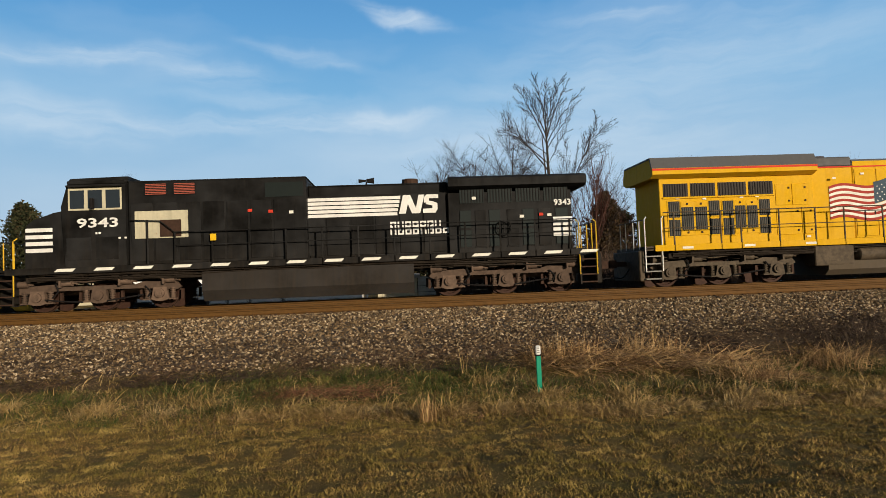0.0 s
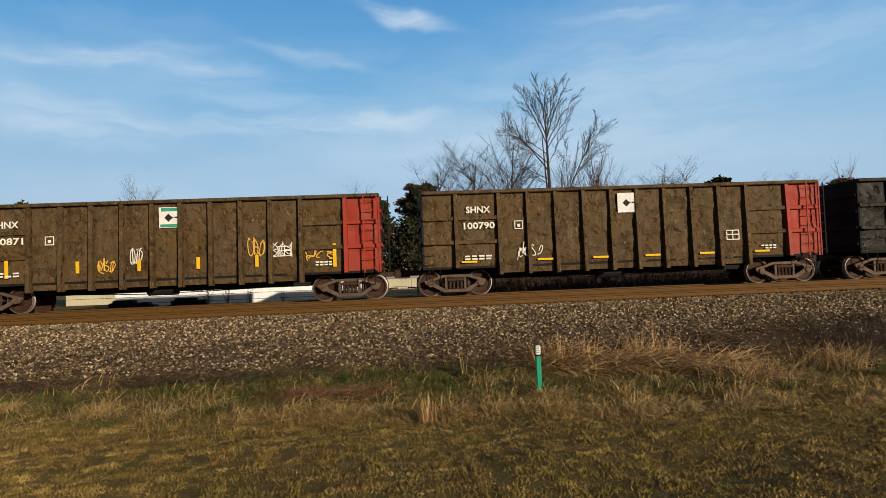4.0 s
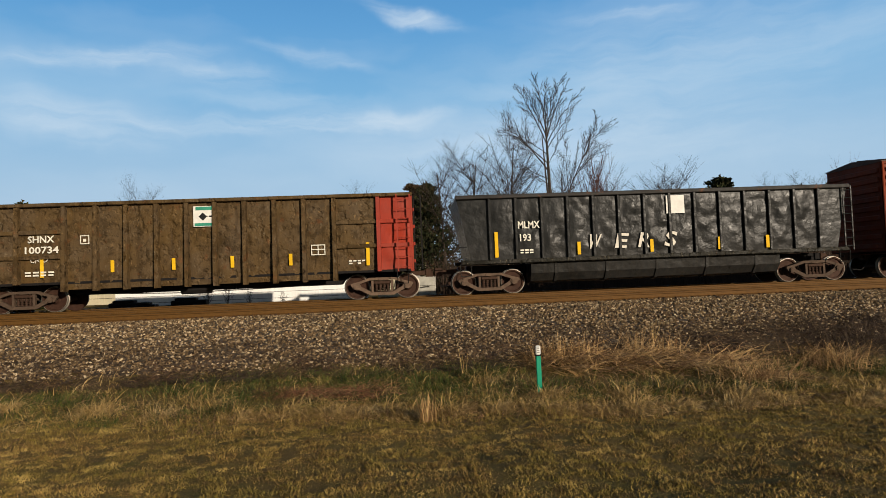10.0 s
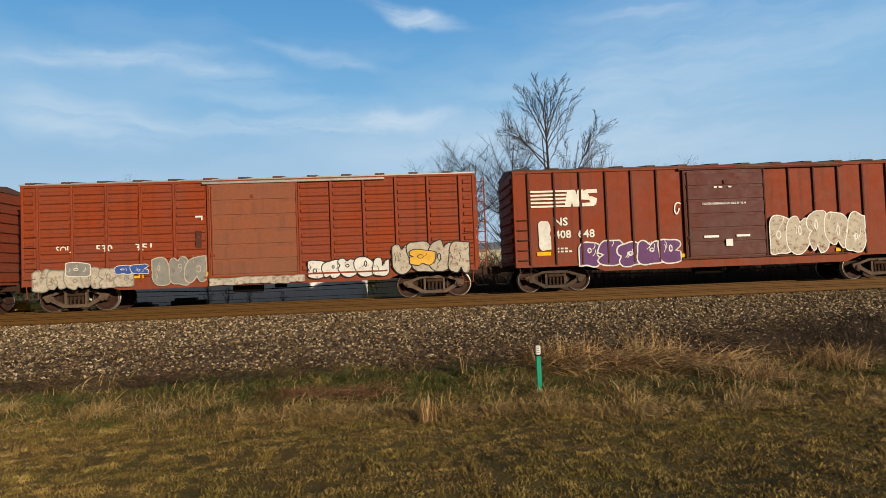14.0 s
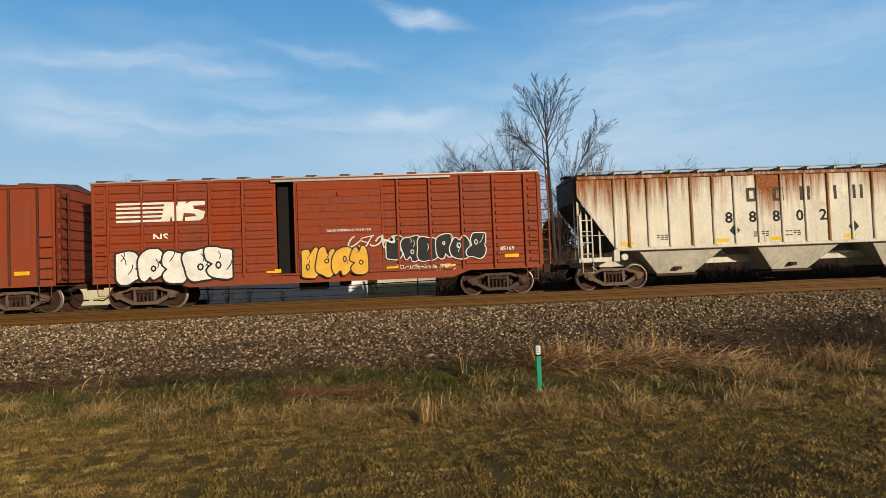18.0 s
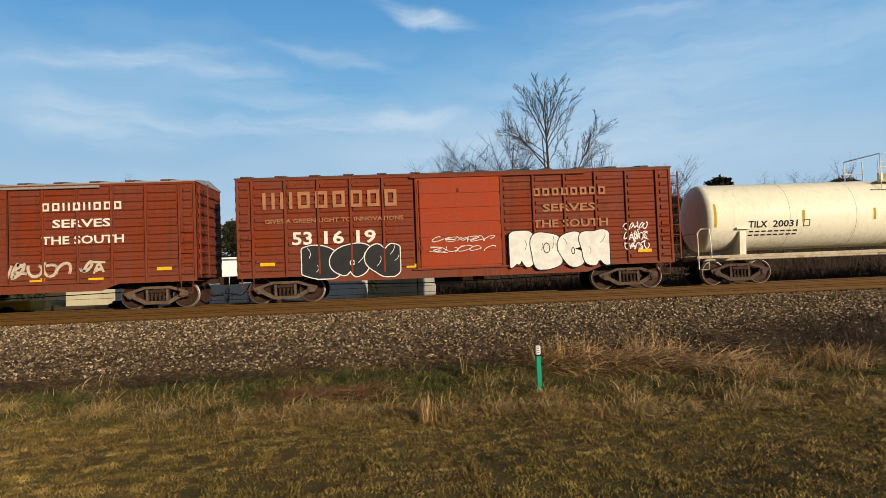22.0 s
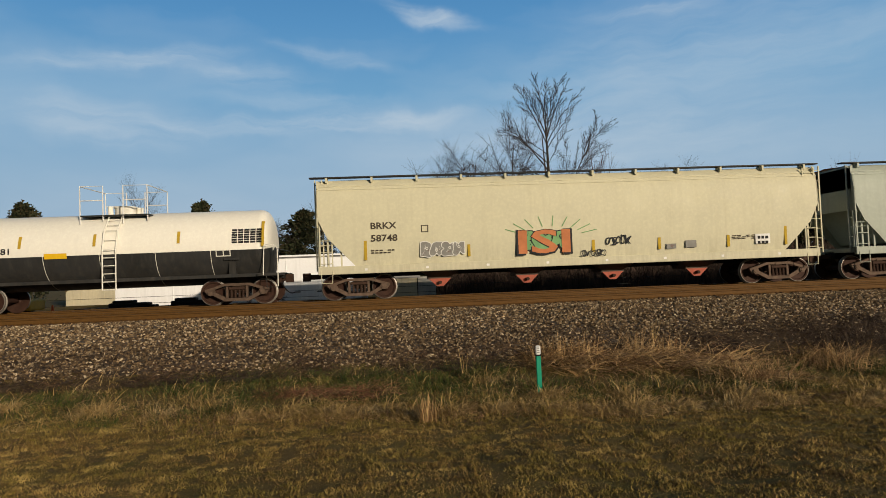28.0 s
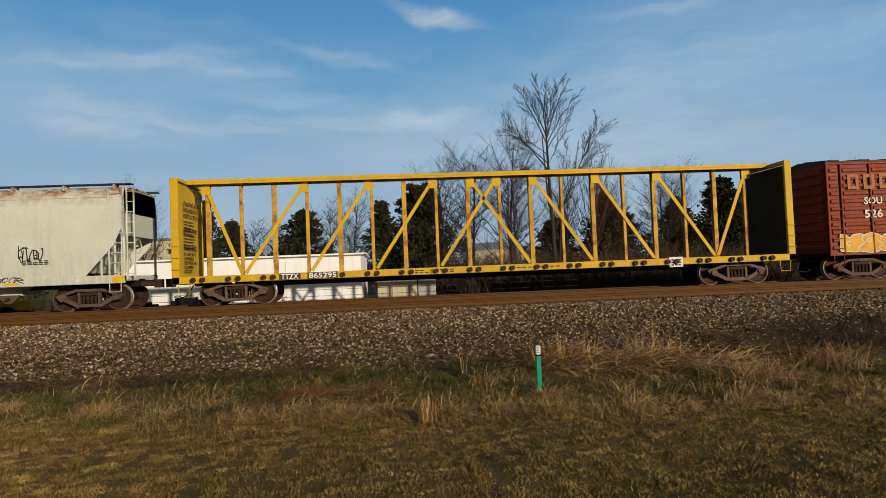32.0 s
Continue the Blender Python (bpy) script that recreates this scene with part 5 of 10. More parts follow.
# ------------------------------------------------------------------ covered hoppers
def hopper_ends(car, half, mat, place_in_train, tc, top, slope_lo, inset):
    """Slope sheets, end frames, ladders, brake wheel, couplers and trucks."""
    for s in (-1, 1):
        xe, xi = s * half, s * (half - inset)
        # ribbed hoppers: the left sheet is darkened by colour, for its shade
        Geo().prism([(xe, top - 0.1), (xe, top - 0.9), (xi, slope_lo), (xi - s * 0.04, slope_lo + 0.03), (xe - s * 0.06, top - 0.85)], -1.4, 1.4).part("slope_sheet", M["hop_roof_and_shade"] if s < 0 and inset > 1.3 and top < 4.2 else mat, car)
        box_part("end_platform", min(xe, xi), max(xe, xi), -1.45, 1.45, 1.0, 1.16, mat, car)
        for yy in (-1.4, 1.36):
            box_part("end_post", min(xe, xe - s * 0.07), max(xe, xe - s * 0.07), yy, yy + 0.05, 1.1, top - 0.05, mat, car)
        for px in (0.35, 0.8):
            x = xe - s * px
            Geo().box(x - 0.03, x + 0.03, -1.38, -1.32, 1.1, 1.35 + (inset - px) / inset * 1.6 + 0.3).part("end_strut", mat, car)
        ladder(car, min(xe - s * 0.08, xe - s * 0.5), max(xe - s * 0.08, xe - s * 0.5), 1.1, top - 0.1 if s > 0 else 2.7, -1.46, 9 if s > 0 else 4, mat)
        ladder(car, min(xe + s * 0.02, xe + s * 0.06), max(xe + s * 0.02, xe + s * 0.06) + 0.2, 1.05, top, -1.25, 9, mat, name="end_ladder")
        Geo().tube([(xe, -1.42, 1.95), (xi - s * 0.1, -1.42, 1.95)], 0.016, 6).part("hand_rail", mat, car)
        coupler(car, s * (half - 0.6), s * (half + 0.75))
        truck(car, s * tc, place_in_train)
        stirrup(car, s * (half - 0.3), mat, 1.05)
    g = Geo()
    for k in range(14):
        a, b = 2 * math.pi * k / 14, 2 * math.pi * (k + 1) / 14
        g.cyl((half + 0.12, -0.6 + 0.27 * math.cos(a), 2.2 + 0.27 * math.sin(a)), (half + 0.12, -0.6 + 0.27 * math.cos(b), 2.2 + 0.27 * math.sin(b)), 0.016, 5)
    g.cyl((half, -0.6, 2.2), (half + 0.12, -0.6, 2.2), 0.03, 8)
    g.part("brake_wheel", mat, car)


def walkway(car, half, z, mat, brackets):
    """Roof running board on brackets."""
    g = Geo().box(-half, half, -0.36, 0.36, z + 0.02, z + 0.06)
    g.part("running_board", mat, car)
    for x in brackets:
        Geo().box(x - 0.03, x + 0.03, -1.3, 0.4, z - 0.1, z + 0.03).part("board_bracket", M["sill_cream"], car)


def ribbed_hopper(place_in_train, label, mat, bay_mat, tc=6.87, seed=1, ribs=16, rust_rib=None, far_mat=None):
    half, top = 8.24, 4.1
    car = new_car("covered_hopper_car", label, "hopper car", "covered hopper cars of the train")
    y = -1.5
    side = [(-half, top - 0.12), (-half, 3.35), (-6.9, 1.75), (-6.9, 1.42), (6.9, 1.42), (6.9, 1.75), (half, 3.35), (half, top - 0.12)]
    xs = [-6.9, -6.4, -5.68, -4.9, -4.08, -3.27, -2.47, -1.6, -0.7, 0.2, 1.07, 1.94, 2.78, 3.6, 4.4, 5.18, 5.9, 6.9]
    for i, (a, b) in enumerate(zip(xs, xs[1:])):
        box_part("side_panel", a, b, y, y + 0.03, 1.42, top - 0.12, mat, car)
    for s in (-1, 1):
        Geo().prism([(s * 6.9, 1.42), (s * half, 3.35), (s * half, top - 0.12), (s * 6.9, top - 0.12)], y, y + 0.03).part("end_panel", mat, car)
    for i, x in enumerate(xs):
        m = rust_rib if rust_rib and i in (1, 4, 10, 13) else mat
        box_part("side_rib", x - 0.045, x + 0.045, y - 0.06, y, 1.42, top - 0.12, m, car, 0.02)
    Geo().box(-half, half, y - 0.07, y + 0.1, top - 0.16, top - 0.04, 0.02).part("top_chord", mat, car)
    Geo().box(-6.95, 6.95, y - 0.06, y + 0.08, 1.36, 1.48, 0.02).part("side_sill", mat, car)
    box_part("far_side", -6.9, 6.9, 1.47, 1.5, 1.42, top - 0.1, mat, car)
    Geo().prism([(-1.52, top - 0.06), (-1.4, top), (0, top + 0.1), (1.4, top), (1.52, top - 0.06)], -half, half, "yz").part("roof", M["hop_roof_and_shade"], car)
    walkway(car, half + 0.1, top + 0.12, M["hop_roof_and_shade"], [-7.8 + i * 1.04 for i in range(16)])
    Geo().box(-half + 0.2, half - 0.2, -0.95, 0.95, top - 0.02, top + 0.11, 0.02).part("hatch_trough", M["hop_roof_and_shade"], car)
    Geo().box(-half, half, -1.36, -1.28, top + 0.13, top + 0.17, 0.01).part("roof_rail", M["hop_grey"], car)
    for cx in (-4.45, -0.05, 4.35):
        g = Geo()
        v = []
        for z, hx, hy in ((1.4, 1.62, 1.4), (0.5, 0.7, 0.75)):
            v += [(cx - hx, -hy, z), (cx + hx, -hy, z), (cx + hx, hy, z), (cx - hx, hy, z)]
        g.add(v, [(0, 1, 2, 3), (7, 6, 5, 4), (0, 4, 5, 1), (1, 5, 6, 2), (2, 6, 7, 3), (3, 7, 4, 0)])
        bay = g.part("hopper_bay", bay_mat, car)
        box_part("outlet_gate", cx - 0.78, cx + 0.78, -0.85, 0.85, 0.4, 0.5, M["coupler"], bay, 0.02)
        Geo().box(cx - 0.14, cx + 0.14, -1.02, -0.9, 0.62, 0.74, 0.02).cyl((cx, -1.05, 0.68), (cx, -0.9, 0.68), 0.05, 8).part("gate_gear", M["coupler"], bay)
    hopper_ends(car, half, mat, place_in_train, tc, top, 1.35, 1.35)
    Geo().box(-half, half, -0.28, 0.28, 0.82, 1.1).part("centre_sill", bay_mat, car)
    for x in (-6.7, -3.2, -1.2, 1.6, 5.9):
        strip(car, x, 1.55, 0.45, 0.12, M["yellow"], y - 0.005)
    Geo().box(-7.0, -6.8, y - 0.05, y + 0.1, 1.0, 1.4).cyl((-6.6, y - 0.01, 1.15), (-6.6, y + 0.1, 1.15), 0.12, 12).part("jacking_pad", mat, car)
    return car


def smooth_hopper(place_in_train, label, mat, half, tc, seed=1, gates="gate_red", roof_rust=None, bays=4):
    top = 4.22
    car = new_car("covered_hopper_car", label, "hopper car", "covered hopper cars of the train")
    # bulged side, cut back at the ends under the slope sheets
    rows = ((1.18, -1.44), (1.6, -1.5), (2.2, -1.54), (2.9, -1.55), (3.5, -1.53), (3.85, -1.47), (4.05, -1.36), (4.22, -1.15))
    g = Geo()
    nx = 22
    v = []
    for z, yy in rows:
        cut = 0.0 if z > 2.55 else (2.55 - z) / 1.37 * 1.3
        h = half - cut
        for i in range(nx + 1):
            v.append((-h + 2 * h * i / nx, yy, z))
    f = []
    for j in range(len(rows) - 1):
        for i in range(nx):
            a = j * (nx + 1) + i
            f.append((a, a + 1, a + nx + 2, a + nx + 1))
    g.add(v, f)
    g.part("side_sheet", mat, car, smooth=True)
    g2 = Geo()
    g2.add([(p[0], -p[1], p[2]) for p in v], f)
    g2.part("far_sheet", mat, car, smooth=True)
    for z in (3.86, 3.98):
        Geo().box(-half, half, -1.49 if z < 3.9 else -1.42, -1.3, z - 0.012, z + 0.012).part("seam", mat, car)
    for s in (-1, 1):
        x = s * half
        Geo().prism([(-1.55, 2.55), (-1.55, 2.9), (-1.53, 3.5), (-1.47, 3.85), (-1.36, 4.05), (-1.15, 4.22), (1.15, 4.22), (1.36, 4.05), (1.47, 3.85), (1.53, 3.5), (1.55, 2.55)],
                    min(x, x - s * 0.04), max(x, x - s * 0.04), "yz").part("end_bulkhead", mat, car)
    roof_mat = roof_rust or mat
    Geo().prism([(-1.17, 4.2), (0, 4.3), (1.17, 4.2)], -half, half, "yz").part("roof", roof_mat, car)
    Geo().box(-half - 0.25, half + 0.2, -1.34, -1.06, 4.3, 4.34).box(-half - 0.25, half + 0.2, 1.06, 1.34, 4.3, 4.34).part("running_board", M["hop_roof_and_shade"], car)
    n = 12
    for i in range(n):
        x = -half + 0.35 + i * (2 * half - 0.7) / (n - 1)
        Geo().box(x - 0.035, x + 0.035, -1.38, -1.02, 4.12, 4.3).part("board_bracket", mat, car)
    for i in range(5):
        x = -half + 1.8 + i * (2 * half - 3.6) / 4
        Geo().box(x - 1.2, x + 1.2, -0.3, 0.3, 4.27, 4.36, 0.03).part("roof_hatch", M["hop_roof_and_shade"], car)
    Geo().box(-half, half, -1.5, -1.36, 0.92, 1.2, 0.015).part("side_sill", mat, car)
    Geo().box(-half, half, 1.36, 1.5, 0.92, 1.2, 0.015).part("far_sill", mat, car)
    hopper_ends(car, half, mat, place_in_train, tc, top + 0.02, 1.3, 1.45)
    Geo().box(-half, half, -0.28, 0.28, 0.78, 1.05).part("centre_sill", M["under"], car)
    span = (tc - 2.9) * 2
    for i in range(bays):
        cx = -span / 2 + span * i / (bays - 1)
        g = Geo()
        v = []
        for z, hx, hy in ((1.1, 0.95, 1.2), (0.72, 0.42, 0.6), (0.62, 0.42, 0.6)):
            v += [(cx - hx, -hy, z), (cx + hx, -hy, z), (cx + hx, hy, z), (cx - hx, hy, z)]
        q = [(0, 1, 2, 3), (11, 10, 9, 8)]
        for b in (0, 4):
            q += [(b, b + 4, b + 5, b + 1), (b + 1, b + 5, b + 6, b + 2), (b + 2, b + 6, b + 7, b + 3), (b + 3, b + 7, b + 4, b)]
        g.add(v, q)
        bay = g.part("hopper_bay", M["hop_bay"] if gates == "gate_red" else mat, car)
        Geo().prism([(cx - 0.4, 0.64), (cx + 0.4, 0.64), (cx + 0.12, 0.36), (cx - 0.12, 0.36)], -0.62, -0.5).part("outlet_gate", M[gates], bay)
        Geo().cyl((cx, -0.78, 0.5), (cx, -0.62, 0.5), 0.06, 8).part("gate_shaft", M["coupler"], bay)
    return car


# ------------------------------------------------------------------ tank cars
def tank_car(place_in_train, label, half, r, cz, tc, body, seed=1, two_tone=False, insulated=True, reach=0.65):
    car = new_car("tank_car", label, "tank car", "tank cars of the train")
    head = 0.33 if not two_tone else 0.42
    frame_half, half = half, half - (0.0 if two_tone else 0.24)
    prof = [(-half, 0.02)]
    for k in range(1, 8):
        a = k / 8 * math.pi / 2
        prof.append((-half + head * (1 - math.cos(a)), r * math.sin(a) ** 0.5))
    prof += [(-half + head, r)]
    seams = [half * q for q in (-0.62, -0.3, 0.02, 0.34, 0.66)]
    prof += [(half - head, r)]
    for k in range(7, 0, -1):
        a = k / 8 * math.pi / 2
        prof.append((half - head * (1 - math.cos(a)), r * math.sin(a) ** 0.5))
    prof.append((half, 0.02))
    if not two_tone:
        prof = [(x - 0.18, q) for x, q in prof]
        Geo().lathe(prof, (0, cz), 56).part("tank", body, car, smooth=True)
    else:
        g = Geo().lathe(prof, (0, cz), 56)
        g.mi = [1 if sum(g.v[i][2] for i in f) / len(f) < cz - 0.1 else 0 for f in g.f]
        g.part("tank", (body, M["tank_black"]), car, smooth=True)
    for x in seams:
        g = Geo().lathe([(x - 0.008, r + 0.003), (x + 0.008, r + 0.003)], (0, cz), 56)
        g.part("weld_seam", M["sill_cream"] if not two_tone else body, car, smooth=True)
    half = frame_half
    sill = M["sill_cream"] if not two_tone else M["tank_black"]
    Geo().box(-half - 0.35, half + 0.35, -0.3, 0.3, 0.88, 1.08, 0.02).part("stub_sill", sill, car)
    for x0, x1 in ((-half - 0.3, half + 0.3),):
        Geo().box(x0, x1, -1.25, -1.12, 0.96, 1.08, 0.01).part("side_walkway", sill, car)
    for s in (-1, 1):
        x = s * (tc - 0.1)
        Geo().prism([(-1.15, 1.06), (-1.22, cz - 0.55), (-0.9, cz - 0.85), (0.9, cz - 0.85), (1.22, cz - 0.55), (1.15, 1.06)], x - 0.12, x + 0.12, "yz").part("saddle", body if not two_tone else M["tank_black"], car)
        box_part("saddle_cap", x - 0.26, x + 0.26, -1.3, -1.08, cz - 0.5, cz - 0.42, body if not two_tone else M["tank_black"], car, 0.01)
        box_part("end_platform", min(s * half * 0.93, s * (half + 0.35)), max(s * half * 0.93, s * (half + 0.35)), -1.35, 1.35, 0.98, 1.06, sill, car)
        xe = s * (half + 0.3)
        Geo().tube([(xe, -1.35, 0.6), (xe, -1.35, 1.9), (xe - s * 0.12, -1.35, 2.05), (xe - s * 0.45, -1.35, 2.05), (xe - s * 0.5, -1.35, 1.0)], 0.018, 6).part("hand_rail", body if not two_tone else M["white"], car)
        Geo().tube([(xe, -1.3, 1.9), (xe, 1.3, 1.9)], 0.018, 6).part("end_rail", sill, car)
        coupler(car, s * (half + 0.1), s * (half + reach))
        truck(car, s * tc, place_in_train)
        stirrup(car, s * (half + 0.1), sill, 1.0, -1.33)
    # top platform with rails, ladder and fittings
    px = 0.5 if two_tone else 0.0
    zt = cz + r
    dome_mat = body
    Geo().box(px - 1.15, px + 1.15, -1.0, -0.35, zt - 0.14, zt - 0.09).box(px - 1.15, px + 1.15, 0.35, 1.0, zt - 0.14, zt - 0.09).part("platform", sill, car)
    Geo().cyl((px, 0, zt - 0.08), (px, 0, zt + 0.22), 0.36, 18).cyl((px, 0, zt + 0.22), (px, 0, zt + 0.27), 0.4, 18).part("dome", dome_mat if not two_tone else M["white"], car, smooth=True)
    Geo().cyl((px - 0.5, -0.1, zt - 0.1), (px - 0.5, -0.1, zt + 0.3), 0.09, 10).cyl((px + 0.46, 0.1, zt - 0.1), (px + 0.46, 0.1, zt + 0.24), 0.12, 10).part("valve", dome_mat, car)
    rail = M["white_clean"]
    for a, b in ((-1.15, -0.38), (0.3, 1.12)):
        for yy in (-0.98, 0.98):
            g = Geo().tube([(px + a, yy, zt - 0.4), (px + a, yy, zt + 0.92), (px + b, yy, zt + 0.92), (px + b, yy, zt - 0.3)], 0.022, 6)
            g.tube([(px + a, yy, zt + 0.42), (px + b, yy, zt + 0.42)], 0.018, 6)
            g.part("platform_rail", rail, car)
    for a in (-1.15, 1.12):
        Geo().tube([(px + a, -0.98, zt + 0.92), (px + a, 0.98, zt + 0.92)], 0.02, 6).part("platform_rail", rail, car)
    g = Geo()
    xl, xr = px - 0.22, px + 0.22
    pts = [(0.62 if not two_tone else 0.7, -r - 0.16), (cz, -r - 0.13), (cz + r * 0.5, -r * 0.87 - 0.14), (cz + r * 0.8, -r * 0.6 - 0.16), (zt + 0.0, -0.75)]
    for x in (xl, xr):
        g.tube([(x, yy, z) for z, yy in pts], 0.024, 6)
    for (z0, y0), (z1, y1) in zip(pts, pts[1:]):
        n = max(1, int(round(math.hypot(z1 - z0, y1 - y0) / 0.3)))
        for k in range(n):
            u = k / n
            g.cyl((xl, y0 + (y1 - y0) * u, z0 + (z1 - z0) * u), (xr, y0 + (y1 - y0) * u, z0 + (z1 - z0) * u), 0.016, 6)
    g.part("ladder", body, car)
    if not two_tone:
        for x in (-0.75, 0.42):
            Geo().lathe([(x - 0.03, r + 0.008), (x + 0.03, r + 0.008)], (0, cz), 56).part("band", M["sill_cream"], car)
    return car


def on_tank(car, polys, mat, cz, r, name="lettering", lift=0.006):
    """Flat marks laid on the near flank of a tank."""
    me = bpy.data.meshes.new(name)
    v, f = [], []
    for p in polys:
        xs, zs = [q[0] for q in p], [q[1] for q in p]
        x0, x1, z0, z1 = min(xs), max(xs), min(zs), max(zs)
        n = max(1, int((z1 - z0) / 0.12))
        b = len(v)
        for k in range(n + 1):
            z = z0 + (z1 - z0) * k / n
            yy = -math.sqrt(max(0.0, (r + lift) ** 2 - (z - cz) ** 2))
            v += [(x0, yy, z), (x1, yy, z)]
        f += [(b + 2 * k, b + 2 * k + 1, b + 2 * k + 3, b + 2 * k + 2) for k in range(n)]
    me.from_pydata(v, [], f)
    me.materials.append(mat)
    return place(name, me, car)


def tank_words(text, x, z, h, mat, car, cz, r, width=None):
    ob = words(text, x, z, h, mat, car, 0.0, width)
    me = ob.data
    n = len(me.vertices)
    co = np.zeros(n * 3, np.float32)
    me.vertices.foreach_get("co", co)
    co = co.reshape(-1, 3)
    co[:, 1] = -np.sqrt(np.maximum(0.0, (r + 0.008) ** 2 - (co[:, 2] - cz) ** 2))
    me.vertices.foreach_set("co", co.ravel())
    return ob


# ------------------------------------------------------------------ centre-beam flat car
def centre_beam_car(place_in_train, label):
    car = new_car("centerbeam_flat_car", label, "flat car")
    half = 11.1
    ym, pm = M["beam_yellow"], M["post_yellow"]
    for s in (-1, 1):
        x0, x1 = s * half, s * (half - 0.26)
        a, b = min(x0, x1), max(x0, x1)
        g = Geo().box(a, b, -1.4, -1.28, 0.8, 4.47, 0.015).box(a, b, 1.28, 1.4, 0.8, 4.47, 0.015).box(a, b, -1.28, 1.28, 4.36, 4.47, 0.01)
        bh = g.part("bulkhead", ym, car)
        xi = s * (half - 0.22)
        # the right inner sheet is coloured dark for the shade it stands in
        Geo().box(min(xi, xi + s * 0.04), max(xi, xi + s * 0.04), -1.28, 1.28, 1.05, 4.3).part("bulkhead_sheet", M["bulkhead_shade"] if s > 0 else ym, bh)
        # thin dark skin added outside, its colour painting the outer face as shaded
        Geo().box(min(xi + s * 0.042, xi + s * 0.05), max(xi + s * 0.042, xi + s * 0.05), -1.28, 1.28, 1.05, 4.3).part("bulkhead_skin", M["bulkhead_shade"], bh)
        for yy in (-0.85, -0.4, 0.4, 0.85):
            # left ribs share the painted shade
            Geo().box(min(xi + s * 0.04, xi + s * 0.18), max(xi + s * 0.04, xi + s * 0.18), yy - 0.05, yy + 0.05, 1.05, 4.3).part("bulkhead_rib", M["bulkhead_shade"] if s < 0 else ym, bh)
        coupler(car, s * 10.6, s * 11.75)
        truck(car, s * 9.04, place_in_train)
        stirrup(car, s * 10.7, ym, 0.85, -1.36)
        ladder(car, min(s * half, s * (half - 0.26)), max(s * half, s * (half - 0.26)), 1.1, 2.3, -1.43, 3, ym, rails=False)
    Geo().box(-half, half, -1.4, -1.3, 0.8, 1.04, 0.015).part("side_sill", ym, car)
    Geo().box(-half, half, 1.3, 1.4, 0.8, 1.04, 0.015).part("far_sill", ym, car)
    box_part("deck", -half + 0.27, half - 0.27, -1.3, 1.3, 0.96, 1.02, M["coupler"], car)
    Geo().prism([(-9.8, 0.95), (-7.6, 0.62), (7.6, 0.62), (9.8, 0.95)], -0.35, 0.35).part("centre_sill", M["under"], car)
    Geo().box(-half + 0.26, half - 0.26, -0.36, 0.36, 4.43, 4.53, 0.01).box(-half + 0.26, half - 0.26, -0.36, -0.33, 4.36, 4.43).box(-half + 0.26, half - 0.26, 0.33, 0.36, 4.36, 4.43).part("top_chord", ym, car)
    posts = [-0.1 + s * (0.595 + 1.19 * k) for k in range(9) for s in (-1, 1)]
    posts.sort()
    for i, x in enumerate(posts):
        w = 0.055 if i % 2 else 0.08
        Geo().box(x - w, x + w, -0.09, -0.06, 1.02, 4.4, 0.01).box(x - w, x + w, 0.06, 0.09, 1.02, 4.4, 0.01).box(x - 0.02, x + 0.02, -0.06, 0.06, 1.02, 4.4).part("centre_post", pm, car)

    def brace(xa, za, xb, zb):
        d = math.hypot(xb - xa, zb - za)
        nx, nz = -(zb - za) / d * 0.06, (xb - xa) / d * 0.06
        poly = [(xa - nx, za - nz), (xb - nx, zb - nz), (xb + nx, zb + nz), (xa + nx, za + nz)]
        Geo().prism(poly, -0.13, -0.092).part("brace", ym, car)
        t = [(xb - 0.16, zb - 0.3), (xb + 0.16, zb - 0.3), (xb + 0.16, 4.42), (xb - 0.16, 4.42)] if zb > za else []
        if t:
            Geo().prism(t, -0.145, -0.131).part("gusset", ym, car)
    P = posts
    brace(P[1], 1.1, P[0] - 0.05, 4.3)
    for a in (1, 3, 5, 7):
        brace(P[a] + 0.12, 1.1, P[a + 2] - 0.1, 4.3)
    n = len(P) - 1
    brace(P[n - 1], 1.1, P[n] + 0.05, 4.3)
    for a in (1, 3, 5, 7):
        brace(P[n - a] - 0.12, 1.1, P[n - a - 2] + 0.1, 4.3)
    for i, x in enumerate(posts):
        for q in (-0.16, 0.16):
            if -7.6 < x + q < -5.4:
                continue
            Geo().cyl((x + q, -1.5, 0.92), (x + q, -1.4, 0.92), 0.085, 10).part("winch", M["coupler"], car)
    y = -1.406
    words("TTZX", -7.42, 0.84, 0.17, M["white_clean"], car, y, 0.6)
    words("865295", -6.47, 0.84, 0.17, M["white_clean"], car, y, 0.95)
    side_part("number_patch", [rect(-7.48, -6.75, 0.815, 1.03), rect(-6.52, -5.48, 0.815, 1.03)], M["black_worn"], car, y + 0.003)
    bars(-2.8, -1.4, 0.93, 0.04, 8, M["black_worn"], car, y, 2, seed=4)
    bars(0.8, 2.4, 0.9, 0.04, 8, M["black_worn"], car, y, 1, seed=5)
    side_part("test_panel", [rect(6.35, 6.85, 0.72, 1.08)], M["white"], car, y - 0.003)
    bars(6.42, 6.8, 0.95, 0.05, 3, M["black"], car, y - 0.006, 3, seed=7)
    # instructions on the left bulkhead's inner sheet
    ix = -(half - 0.22) + 0.046
    def sheet_words(text, yy, z, h):
        ob = words(text, 0, z, h, M["black"], car, 0.0)
        me = ob.data
        k = len(me.vertices)
        co = np.zeros(k * 3, np.float32)
        me.vertices.foreach_get("co", co)
        co = co.reshape(-1, 3)
        out = np.stack([np.full(k, ix), yy + co[:, 0] * 1.15, co[:, 2]], 1).astype(np.float32)
        me.vertices.foreach_set("co", out.ravel())
